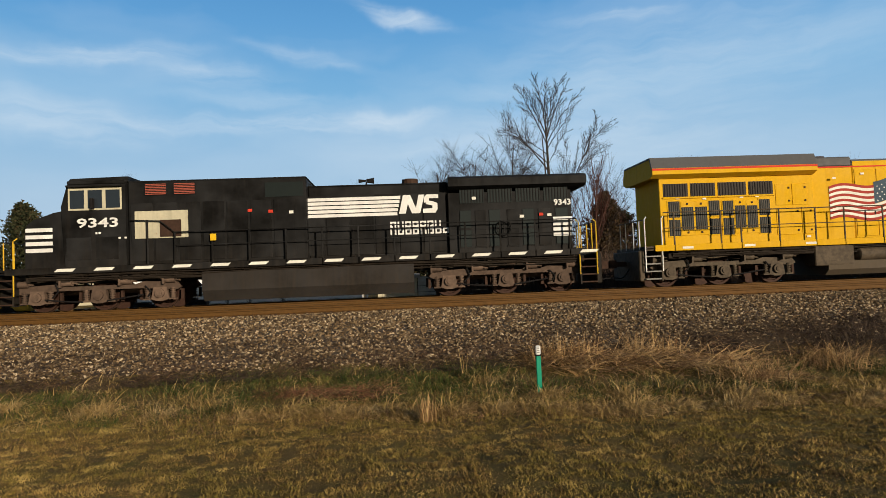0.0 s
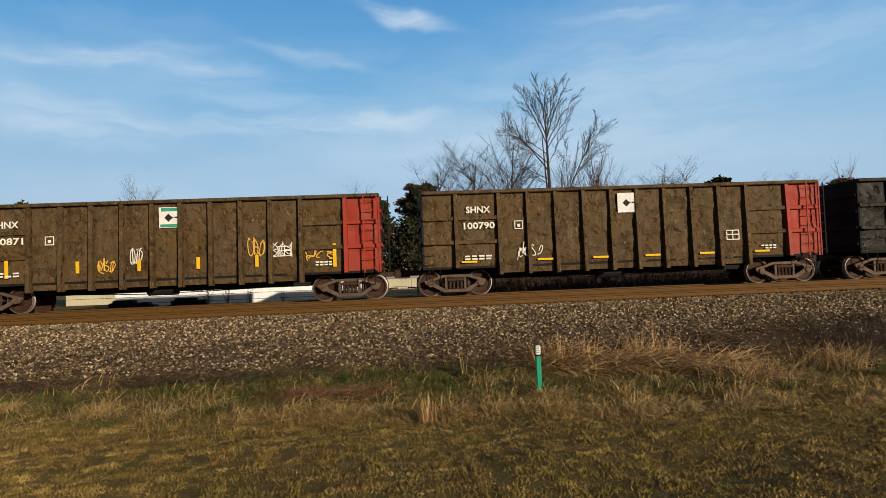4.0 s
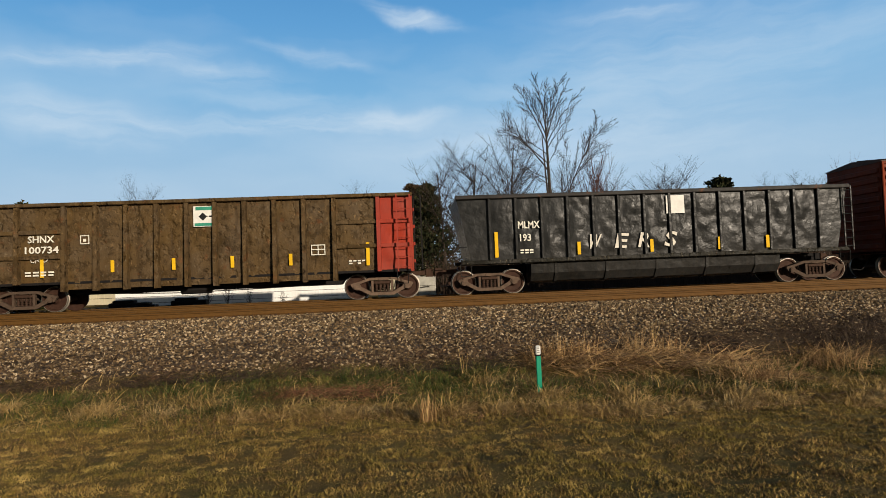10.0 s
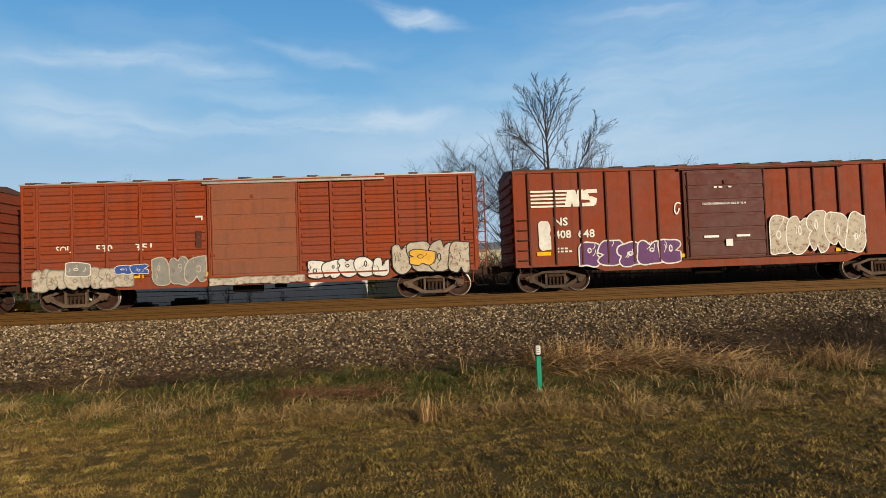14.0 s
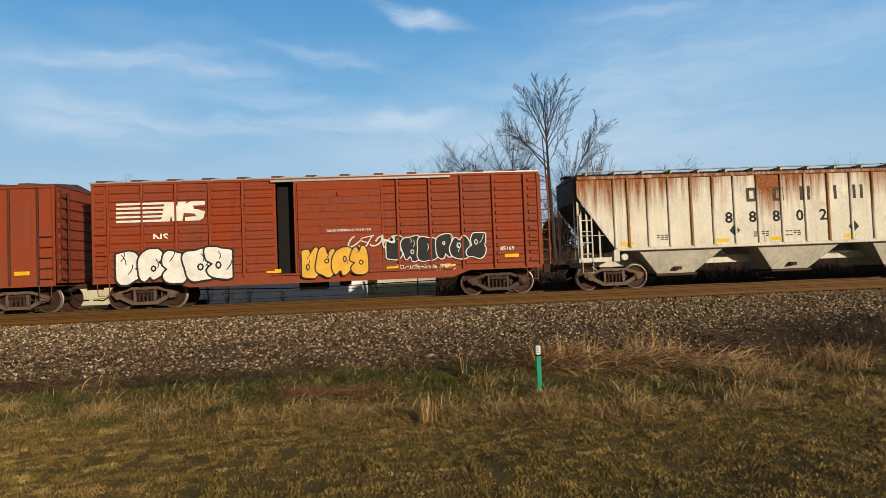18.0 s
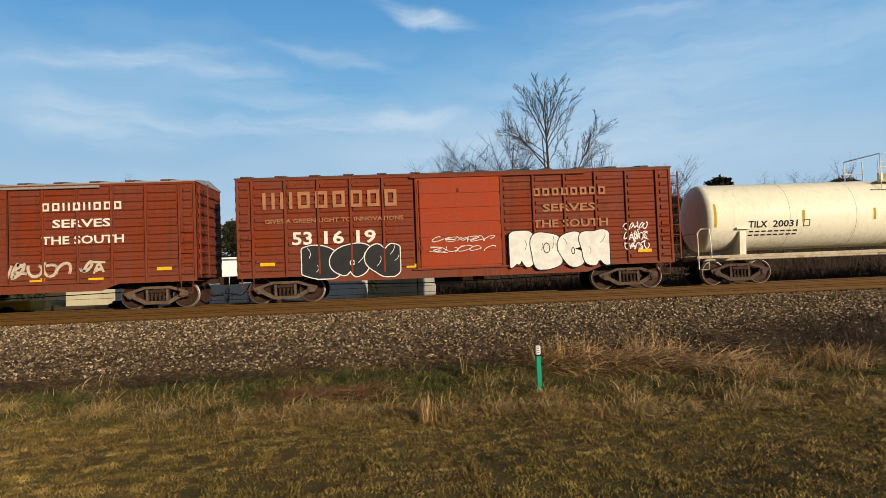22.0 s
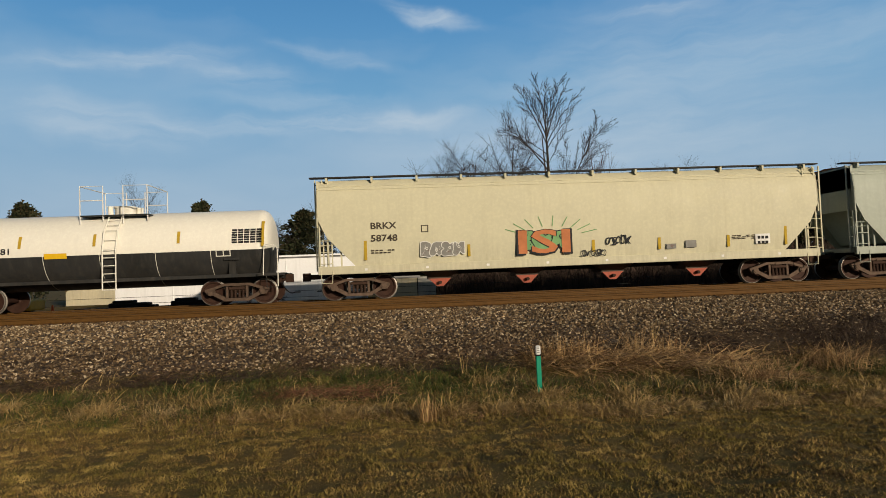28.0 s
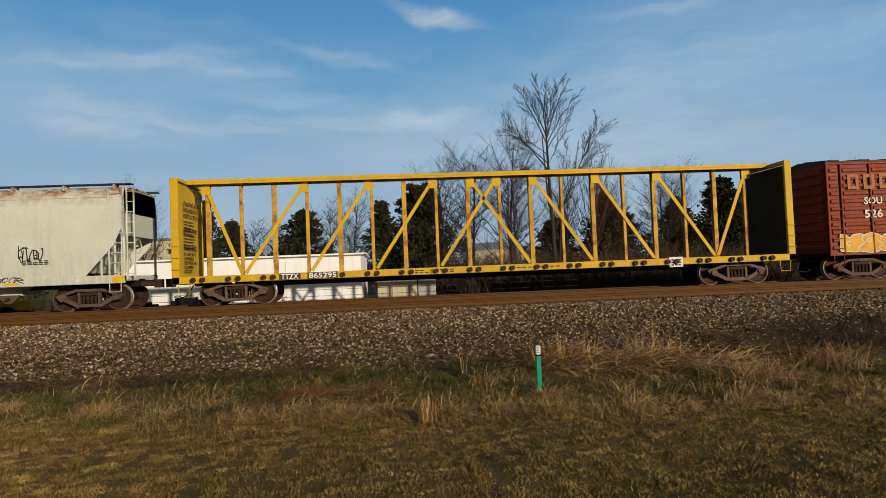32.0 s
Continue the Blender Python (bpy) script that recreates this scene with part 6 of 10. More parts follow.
    for k, t in enumerate(("LOADING AND", "UNLOADING", "INSTRUCTION")):
        sheet_words(t, -0.85, 3.58 - 0.22 * k, 0.15)
    sheet_words("SAFETY FIRST", -0.85, 2.62, 0.15)
    sheet_words("WARNING", -0.85, 1.98, 0.17)
    for k, t in enumerate(("DO NOT MOVE", "CAR UNLESS", "TIEDOWNS ARE", "SECURED IN", "KEYSLOTS")):
        sheet_words(t, -0.85, 1.8 - 0.155 * k, 0.11)
    g = Geo()
    r = random.Random(3)
    for z0, n in ((3.0, 5), (2.5, 5)):
        for k in range(n):
            z = z0 - 0.11 * k
            g.add([(ix, -0.85, z), (ix, 0.1 + r.uniform(0, 0.4), z), (ix, 0.1 + r.uniform(0, 0.4), z + 0.03), (ix, -0.85, z + 0.03)], [(0, 1, 2, 3)])
    g.part("small_print", M["black_worn"], car)
    return car


# ------------------------------------------------------------------ locomotives
LOCO_R = 0.53
GEAR["loco_wheel"] = wheel_mesh(LOCO_R, "coupler")


def loco_truck(car, x, f, place_in_train, mat):
    """Three-axle truck; f is the way the cab faces."""
    t = Geo().box(-1.9, 1.9, -0.5, 0.5, 0.55, 0.85, 0.03).box(-0.35, 0.35, -1.0, 1.0, 0.55, 0.8, 0.03).part("truck", mat, car)
    t.matrix_basis = pose(x, 0, 0)
    for s in (-1, 1):
        y0, y1 = (-1.2, -1.04) if s < 0 else (1.04, 1.2)
        g = Geo()
        g.prism([(-2.75, 0.72), (-2.6, 0.9), (-1.5, 0.95), (-1.2, 0.86), (1.2, 0.86), (1.5, 0.95), (2.6, 0.9), (2.75, 0.72), (2.6, 0.64), (1.4, 0.72), (-1.4, 0.72), (-2.6, 0.64)], y0, y1)
        g.part("side_frame", mat, t)
        for ax in (-2.03, 0.0, 2.03):
            g = Geo().prism([(ax - 0.3, 0.32), (ax - 0.22, 0.74), (ax + 0.22, 0.74), (ax + 0.3, 0.32), (ax + 0.12, 0.26), (ax - 0.12, 0.26)], s * 1.12 - 0.09, s * 1.12 + 0.09)
            g.cyl((ax, s * 1.2, LOCO_R), (ax, s * 1.29, LOCO_R), 0.16, 16).cyl((ax, s * 1.29, LOCO_R), (ax, s * 1.32, LOCO_R), 0.09, 12)
            g.part("journal_box", mat, t)
            for q in (-0.43, 0.43):
                g = Geo()
                for k in range(6):
                    g.cyl((ax + q, s * 1.17, 0.36 + k * 0.062), (ax + q, s * 1.17, 0.395 + k * 0.062), 0.092, 10)
                g.cyl((ax + q, s * 1.17, 0.34), (ax + q, s * 1.17, 0.72), 0.05, 8).box(ax + q - 0.12, ax + q + 0.12, s * 1.17 - 0.08, s * 1.17 + 0.08, 0.3, 0.35)
                g.part("spring", mat, t)
                e = ax + q * 1.62
                Geo().prism([(e - 0.05, 0.3), (e + 0.05, 0.3), (e + 0.04, 0.66), (e - 0.04, 0.66)], s * 0.98 - 0.06, s * 0.98 + 0.06).part("brake_shoe", M["coupler"], t)
        for ax in (-2.45, -1.0, 0.95, 2.4):
            Geo().cyl((ax - 0.2, s * 1.25, 0.98), (ax + 0.16, s * 1.25, 0.98), 0.105, 12).cyl((ax + 0.16, s * 1.25, 0.98), (ax + 0.34, s * 1.25, 0.95), 0.03, 6).box(ax - 0.24, ax - 0.18, s * 1.25 - 0.13, s * 1.25 + 0.13, 0.84, 1.1).part("brake_cylinder", mat, t)
        for pts in ([(-2.6, 1.06), (-1.6, 1.1), (-0.4, 1.0), (0.6, 1.1), (2.6, 1.04)], [(0.3, 0.34), (0.9, 0.42), (1.5, 0.5)], [(-1.75, 0.44), (-1.1, 0.36), (-0.5, 0.32)], [(1.55, 0.8), (1.75, 0.6), (1.65, 0.42)], [(-1.4, 0.98), (-1.3, 0.7), (-1.5, 0.5)]):
            Geo().tube([(x, s * 1.26, z) for x, z in pts], 0.028, 6).part("brake_pipe", M["under"] if len(pts) == 3 else mat, t)
    for ax in (-2.03, 0.0, 2.03):
        w = place("wheelset", GEAR["loco_wheel"], t, at=pose(ax, 0, LOCO_R))
        SPINNERS.append((w, Vector((ax, 0, LOCO_R)), LOCO_R, place_in_train + x + ax))


def locomotive(place_in_train, f, spec, label):
    car = new_car("diesel_locomotive", label, "locomotive", "locomotives of the train")
    body, roof, frame, grille = spec["body"], spec["roof"], spec["frame"], spec["grille"]

    def bx(name, u0, u1, y0, y1, z0, z1, mat, c=0.0, parent=car):
        a, b = sorted((u0 * f, u1 * f))
        return box_part(name, a, b, y0, y1, z0, z1, mat, parent, c)

    def pr(name, pts, y0, y1, mat, parent=car):
        return Geo().prism([(u * f, z) for u, z in pts], y0, y1).part(name, mat, parent)

    n, c0, c1, h1, h2, end = spec["nose"], spec["cab0"], spec["cab1"], spec["hood1"], spec["hood2"], spec["rear"]
    deck = 1.5
    # u runs from the rear (negative) to the cab end (positive)
    bx("walkway", -9.9, 9.9, -1.55, 1.55, deck - 0.16, deck, frame, 0.01)
    bx("side_skirt", -9.9, 9.9, -1.56, -1.5, deck - 0.2, deck + 0.02, spec["edge"], 0.01)
    bx("frame_sill", -9.6, 9.6, -0.9, 0.9, 0.95, deck - 0.16, M["under"], 0.02)
    g = Geo()
    r = random.Random(5)
    for k in range(60):
        x = r.uniform(-9.4, 9.4)
        g.box(x, x + r.uniform(0.1, 0.5), -1.35, -0.9, 1.0 + r.uniform(0, 0.1), 1.16 + r.uniform(0, 0.16))
    for k in range(6):
        z = 1.05 + 0.05 * k
        g.tube([(-9.2 + i * 1.9, -1.38 - 0.012 * k, z + r.uniform(-0.05, 0.05)) for i in range(11)], 0.022, 5)
    g.part("pipework", M["gear_dark"], car)
    # nose, cab, windows
    pr("nose", [(c1 - 0.1, deck), (n, deck), (n + 0.02, 2.6), (n - 0.06, 2.98), (n - 0.3, 3.16), (c1 + 0.4, 3.38), (c1 - 0.1, 3.46)], -1.42, 1.42, body)
    cab = pr("cab", [(c0, deck), (c1, deck), (c1 + 0.12, 3.55), (c1 - 0.12, 4.4), (c0, 4.4)], -1.52, 1.52, body)
    Geo().prism([((c0 - 0.05) * f, 4.38), ((c1 - 0.02) * f, 4.38), ((c1 - 0.15) * f, 4.52), ((c0 - 0.05) * f, 4.56)], -1.4, 1.4).part("cab_roof", roof, cab)
    Geo().box(*sorted(((c0 - 0.02) * f, (c1 - 0.1) * f)), -1.56, -1.5, 4.3, 4.42, 0.02).part("roof_edge", roof, cab)
    if spec["grey_top"]:
        side_part("grey_band", [rect(*sorted((c0 * f, (c1 - 0.1) * f)), 4.2, 4.36)], roof, cab, -1.526)
    w0, w1 = c0 + 0.12, c1 - 0.12
    side_part("window_frame", [rect(*sorted((w0 * f, w1 * f)), 3.42, 4.18)], spec["window_rim"], cab, -1.524)
    step = (w1 - w0) / 3
    for k in range(3):
        a, b = sorted(((w0 + k * step + 0.06) * f, (w0 + (k + 1) * step - 0.06) * f))
        Geo().box(a, b, -1.532, -1.527, 3.48, 4.1).part("window_pane", M["glass"], cab)
    bx("window_visor", c0 + 0.1, c1 - 0.1, -1.68, -1.5, 4.2, 4.26, roof, 0.01)
    Geo().box(*sorted(((c1 - 1.0) * f, (c1 - 0.92) * f)), -1.75, -1.56, 3.45, 3.8, 0.01).part("mirror", M["under"], cab)
    bx("cab_step_panel", c0 + 0.25, c0 + 1.0, -1.535, -1.52, 1.75, 2.5, spec["grille_side"], 0.005)
    bx("cab_step_panel", c0 + 1.15, c1 - 0.05, -1.535, -1.52, 1.75, 2.5, spec["grille_side"], 0.005)
    # equipment cabinet behind the cab
    cy = spec["cab_y"]
    cabinet = bx("equipment_cabinet", h1, c0 - 0.03, -cy, cy, deck, spec["h1"], body, 0.04)
    bx("cabinet_roof", h1 - 0.02, c0 - 0.02, -cy + 0.02, cy - 0.02, spec["h1"] - (0.5 if spec["grey_top"] else 0.02), spec["h1"] + 0.03, roof, 0.03)
    for u in spec["cab_grilles"]:
        gp = bx("grille", u, u + 0.75, -cy - 0.03, -cy - 0.005, spec["h1"] - 0.48, spec["h1"] - 0.06, spec["slat_bg"])
        for k in range(7):
            bx("slat", u + 0.03, u + 0.72, -cy - 0.045, -cy - 0.03, spec["h1"] - 0.46 + k * 0.056, spec["h1"] - 0.435 + k * 0.056, spec["slat"], 0.0, gp)
    k = h1 + 0.4
    while k < c0 - 0.6:
        bx("cabinet_door", k, k + 0.72, -cy - 0.02, -cy, deck + 0.12, spec["h1"] - 0.75, body, 0.008)
        k += 0.8
    # engine hood
    hy = 1.02
    bx("engine_hood", h2, h1, -hy, hy, deck, spec["h2"], body, 0.05)
    bx("hood_roof", h2, h1, -hy + 0.01, hy - 0.01, spec["h2"] - (0.22 if spec["grey_top"] else 0.02), spec["h2"] + 0.03, roof, 0.03)
    k = h2 + 0.08
    while k < h1 - 0.5:
        d = bx("hood_door", k, k + 0.8, -hy - 0.022, -hy, deck + 0.1, spec["h2"] - 0.35, body, 0.008)
        bx("door_latch", k + 0.7, k + 0.75, -hy - 0.04, -hy - 0.02, 2.4, 2.52, M["under"], 0.0, d)
        k += 0.86
    Geo().cyl((spec["stack"] * f, 0, spec["h2"]), (spec["stack"] * f, 0, spec["h2"] + 0.3), 0.3, 14).part("exhaust_stack", M["coupler"], car)
    hx = spec["horn"] * f
    g = Geo().cyl((hx, -0.4, spec["h2"]), (hx, -0.4, spec["h2"] + 0.2), 0.03, 8)
    for q, s in ((0.0, 1), (0.08, 1), (0.04, -1)):
        g.cyl((hx, -0.46 + q, spec["h2"] + 0.2 + q), (hx + s * 0.28, -0.46 + q, spec["h2"] + 0.2 + q), 0.03, 8, 0.075)
    g.part("horn", M["under"], car)
    # radiator section with its wings
    bx("radiator_hood", end, h2 - spec["wing_in"], -1.18, 1.18, deck, spec["h3"] - 0.55, body, 0.02)
    half_prof = [(1.24, spec["h3"] - 0.74), (1.52, spec["h3"] - 0.62), (1.52, spec["h3"] - 0.4), (1.34, spec["h3"])] if spec["grey_top"] else [(1.24, spec["h3"] - 0.45), (1.5, spec["h3"] - 0.36), (1.5, spec["h3"] - 0.08), (1.36, spec["h3"])]
    prof = [(-p, q) for p, q in half_prof] + list(reversed(half_prof))
    a, b = sorted(((end - (0.35 if spec["grey_top"] else 0.5)) * f, (h2 - spec["wing_in"]) * f))
    Geo().prism(prof, a, b, "yz").part("radiator_wing", spec["wing"], car)
    if spec["grey_top"]:
        Geo().prism([(-1.527, spec["h3"] - 0.4), (-1.347, spec["h3"] + 0.012), (1.34, spec["h3"] + 0.012), (1.3, spec["h3"] - 0.05), (-1.3, spec["h3"] - 0.05), (-1.45, spec["h3"] - 0.4)], a - 0.02, b + 0.01, "yz").part("wing_roof", roof, car)
        Geo().box(a, b, -1.528, -1.518, spec["h3"] - 0.48, spec["h3"] - 0.41).part("red_line", M["red_mark"], car)
        bx("intake_hood", h2 - spec["wing_in"], h2, -1.03, 1.03, deck, 4.22, body, 0.03)
        bx("intake_roof", h2 - spec["wing_in"], h2, -1.035, 1.035, 4.23, 4.6, roof, 0.05)
        bx("red_line", h2 - spec["wing_in"], h2, -1.048, -1.036, 4.19, 4.24, M["red_mark"])
        for q in (0.05, 0.5):
            Geo().box(a + (b - a) * q, a + (b - a) * (q + 0.42), -1.0, 0.9, spec["h3"] + 0.02, spec["h3"] + 0.06, 0.01).part("radiator_fan_screen", M["under"], car)
    m = 4 if not spec["grey_top"] else 0
    gw = (h2 - spec["wing_in"] - 0.4 - end) / 4
    for k in range(m):
        u = end + 0.12 + k * gw
        gp = bx("radiator_grille", u, u + gw - 0.14, -1.2, -1.182, 3.28, 3.86, M["grille_warm"] if spec["grey_top"] else M["grille"])
        for q in range(8):
            bx("slat", u + 0.02 + q * (gw - 0.16) / 8, u + 0.05 + q * (gw - 0.16) / 8, -1.215, -1.2, 3.3, 3.84, M["under"], 0.0, gp)
    doors = [(0.15, 0.6), (0.78, 1.22), (1.38, 1.8), (1.95, 2.35), (2.6, 3.0), (3.12, 3.5), (3.65, 4.05)]
    for k, (p, q) in enumerate(doors if not spec["grey_top"] else ()):
        if end + q > h2 - 0.3:
            break
        d = bx("filter_door", end + p, end + q, -1.21, -1.182, 1.72, 3.02, grille if k % 2 == 0 or spec["grey_top"] else body, 0.008)
        bx("door_rim", end + p - 0.02, end + q + 0.02, -1.2, -1.181, 1.68, 1.74, body, 0.0, d)
        bx("door_bar", end + p, end + q, -1.225, -1.205, 2.32, 2.4, body, 0.0, d)
    # rails and posts
    def post(u, z1, z0=deck - 0.2):
        bx("rail_post", u - spec["post_w"], u + spec["post_w"], -1.56, -1.52, z0, z1, spec["post"], 0.01)
    top = spec["rail"]
    us = spec["posts"]
    for u in us:
        post(u, top)
    Geo().tube([((end - 0.05) * f, -1.55, deck + 0.1), ((end - 0.05) * f, -1.55, top), (us[-1] * f, -1.55, top), ((us[-1] + 0.5) * f, -1.52, top + 0.4), ((c0 - 0.15) * f, -1.52, top + 0.45)], 0.022, 6).part("hand_rail", spec["post"], car)
    Geo().tube([((end - 0.05) * f, -1.55, deck + 0.62), (us[-1] * f, -1.55, deck + 0.62)], 0.016, 6).part("lower_rail", spec["post"], car)
    for u in spec["high_posts"]:
        if u < c0:
            post(u, top + 0.42, deck + 0.45 if spec["grey_top"] else deck)
    # steps and pilots at both ends
    for s, xe in ((-1, -10.25), (1, 10.25)):
        st = Geo()
        u0, u1 = (xe, xe + 0.62) if s < 0 else (xe - 0.62, xe)
        a, b = sorted((u0 * f, u1 * f))
        for k in range(5):
            z = 0.3 + k * 0.27
            st.box(a, b, -1.5, -1.2, z, z + 0.045)
        st.part("steps", spec["step"], car)
        bx("step_side", u0 if s > 0 else u1 - 0.05, (u0 + 0.05) if s > 0 else u1, -1.52, -1.2, 0.25, 1.5, frame)
        bx("pilot", (xe - 0.2) if s < 0 else xe, xe if s < 0 else xe + 0.2, -1.4, 1.4, 0.25, 1.35, frame, 0.03)
        bx("end_deck", min(xe, s * 9.9), max(xe, s * 9.9), -1.5, 1.5, deck - 0.16, deck - 0.02, frame)
        for q in (0.0, 0.62):
            u = xe - s * q
            Geo().tube([(u * f, -1.53, 0.6), (u * f, -1.53, 2.45), ((u - s * 0.1) * f, -1.45, 2.55)], 0.022, 6).part("grab_rail", spec["grab"], car)
        Geo().tube([(xe * f, -1.4, deck + 0.95), (xe * f, 1.4, deck + 0.95)], 0.02, 6).part("end_rail", spec["post"], car)
        for yy in (-1.0, -0.4, 0.4, 1.0):
            Geo().cyl((xe * f, yy, deck - 0.1), (xe * f, yy, deck + 0.95), 0.02, 6).part("end_rail_post", spec["grab"], car)
        coupler(car, s * f * 10.3, s * f * 11.13, 0.9)
        loco_truck(car, s * f * spec["tc"], f, place_in_train, spec["gear"])
    # tanks
    t0, t1 = spec["tank"]
    a, b = sorted((t0 * f, t1 * f))
    Geo().prism([(-1.42, 1.2), (-1.46, 0.55), (-1.2, 0.18), (1.2, 0.18), (1.46, 0.55), (1.42, 1.2)] if not spec["air"] else [(-0.9, 1.2), (-0.95, 0.75), (-1.46, 0.7), (-1.42, 0.4), (-1.2, 0.2), (1.2, 0.2), (1.46, 0.7), (1.42, 1.2)], a, b, "yz").part("fuel_tank", spec["tankmat"], car)
    if spec["air"]:
        for u0, u1 in ((-2.25, -0.2), (0.15, 2.1)):
            a, b = sorted((u0 * f, u1 * f))
            Geo().lathe([(a, 0.02), (a + 0.05, 0.2), (a + 0.12, 0.26), (b - 0.12, 0.26), (b - 0.05, 0.2), (b, 0.02)], (-1.22, 0.93), 20).part("air_tank", spec["gear"], car, smooth=True)
        bx("battery_box", -3.9, -2.4, -1.45, -0.8, 0.55, 1.3, spec["gear"], 0.03)
        bx("battery_box", 2.2, 3.3, -1.45, -0.8, 0.45, 1.3, spec["gear"], 0.03)
    return car


def flag(car, x0, x1, z0, z1, y):
    """The waving striped flag on the hood."""
    def wave(u):
        return 0.11 * math.sin(u * 8.5 + 0.4) + 0.14 * u
    n = 26
    for k in range(13):
        poly_lo, poly_hi = [], []
        for i in range(n + 1):
            u = i / n
            base = z0 + (z1 - z0) * (k / 13) * (0.82 + 0.1 * u)
            h = (z1 - z0) / 13 * (0.82 + 0.1 * u)
            poly_lo.append((x0 + (x1 - x0) * u, base + wave(u)))
            poly_hi.append((x0 + (x1 - x0) * u, base + h + wave(u)))
        quads = [[poly_lo[i], poly_lo[i + 1], poly_hi[i + 1], poly_hi[i]] for i in range(n) if not (k > 5 and i / n > 0.56)]
        side_part("flag_stripe", quads, M["flag_red"] if k % 2 == 0 else M["white"], car, y)
    quads, stars = [], []
    for i in range(14, 26):
        a, b = i / n, (i + 1) / n
        lo, hi = z0 + (z1 - z0) * 0.46 * 0.9, z0 + (z1 - z0) * 0.95
        quads.append([(x0 + (x1 - x0) * a, lo + wave(a)), (x0 + (x1 - x0) * b, lo + wave(b)), (x0 + (x1 - x0) * b, hi + wave(b)), (x0 + (x1 - x0) * a, hi + wave(a))])
    side_part("flag_canton", quads, M["canton"], car, y - 0.001)
    for r in range(5):
        for c in range(7):
            u = 0.58 + c * 0.058 + (r % 2) * 0.028
            z = z0 + (z1 - z0) * (0.47 + 0.09 * r) + wave(u)
            x = x0 + (x1 - x0) * u
            stars.append([(x, z + 0.035), (x - 0.03, z - 0.02), (x + 0.03, z - 0.02)])
    side_part("flag_stars", stars, M["white_clean"], car, y - 0.004)


def lead_locomotive(s):
    spec = dict(body=M["loco_black"], roof=M["loco_black"], frame=M["loco_black"], grille=M["grille"], edge=M["loco_black"], gear=M["truck"],
                window_rim=M["primer"], grille_side=M["loco_black"], slat_bg=M["under"], slat=M["gate_red"], wing=M["loco_black"], post=M["loco_black"],
                step=M["coupler"], grab=M["beam_yellow"], tankmat=M["tank_sooty"], nose=9.3, cab0=5.95, cab1=7.95, hood1=-0.1, hood2=-5.05, rear=-9.5,
                h1=4.36, h2=4.06, h3=4.22, cab_y=1.4, grey_top=False, cab_grilles=(3.64, 4.6), stack=-3.75, horn=-2.15, wing_in=0.0, rail=2.58, rail_step=5.2,
                tank=(-3.75, 3.5), air=False, tc=7.02, post_w=0.03, posts=[-9.3 + i * 1.24 for i in range(12)], high_posts=(5.24,))
    car = locomotive(s, -1, spec, "black diesel locomotive with white speed stripes and cream patches")
    y = -1.532
    words("9343", -7.55, 2.84, 0.3, M["white_clean"], car, y, 1.35)
    bars(-6.95, -6.75, 2.6, 0.07, 2, M["white_clean"], car, y, 1, seed=2)
    bars(-6.4, -5.9, 2.42, 0.06, 5, M["white"], car, y, 1, seed=3)
    side_part("nose_stripes", [rect(-9.28, -8.4, 2.05 + 0.23 * k, 2.18 + 0.23 * k) for k in range(4)], M["white_clean"], car, -1.426)
    p = box_part("cream_panel", -5.7, -3.92, -1.43, -1.4, 2.4, 3.34, M["primer"], car, 0.01)
    box_part("vent_screen", -4.86, -4.15, -1.445, -1.43, 2.44, 3.02, M["coupler"], p)
    box_part("louvre", -1.3, 0.0, -1.42, -1.4, 3.7, 4.2, M["grille"], car)
    side_part("notice", [rect(-3.15, -2.95, 2.25, 2.48)], M["yellow"], car, -1.57)
    yh = -1.046
    side_part("stripes", [rect(0.06, 3.24 + 0.03 * k, 2.95 + 0.145 * k, 3.06 + 0.145 * k) for k in range(5)], M["white_clean"], car, yh)
    z, h = 3.0, 0.66
    side_part("emblem", [[(3.3, z), (3.54, z), (3.7, z + h), (3.46, z + h)], [(3.5, z + h), (3.72, z + h), (3.98, z), (3.76, z)], [(3.86, z), (4.06, z), (4.22, z + h), (4.02, z + h)]], M["white_clean"], car, yh)
    side_part("emblem", [[(4.15, z), (4.60, z), (4.68, z + 0.12), (4.68, z + 0.34), (4.50, z + 0.42), (4.30, z + 0.44), (4.26, z + 0.32), (4.50, z + 0.26), (4.50, z + 0.16), (4.16, z + 0.15)],
                         [(4.20, z + 0.36), (4.38, z + 0.4), (4.38, z + 0.52), (4.72, z + 0.52), (4.72, z + h), (4.30, z + h), (4.20, z + 0.56)]], M["white_clean"], car, yh)
    blocks(2.97, 4.83, 2.51, 0.21, 7, "white_clean", car, yh, 9, 0.2)
    blocks(2.97, 5.11, 2.25, 0.21, 8, "white_clean", car, yh, 10, 0.2)
    for i in range(15):
        x = -8.3 + i * 1.28
        side_part("edge_stripe", [[(x, deck_z - 0.05), (x + 0.6, deck_z - 0.05), (x + 0.7, deck_z + 0.05), (x + 0.1, deck_z + 0.05)] for deck_z in (1.42,)], M["white"], car, -1.566)
    side_part("rear_stripes", [rect(8.8, 9.48, 2.0 + 0.19 * k, 2.12 + 0.19 * k) for k in range(4)], M["white_clean"], car, -1.232)
    words("9343", 8.85, 3.12, 0.2, M["white_clean"], car, -1.232, 0.62)
    for x, z, m in ((7.6, 2.7, "white"), (8.3, 2.75, "red_mark"), (8.6, 2.72, "white"), (-1.9, 3.2, "red_mark"), (-1.2, 3.15, "red_mark"), (-0.5, 3.1, "white"), (5.9, 3.4, "white")):
        side_part("warning_label", [rect(x, x + 0.15, z, z + 0.1)], M[m], car, -1.43 if x < 0 else -1.24)
    g = Geo()
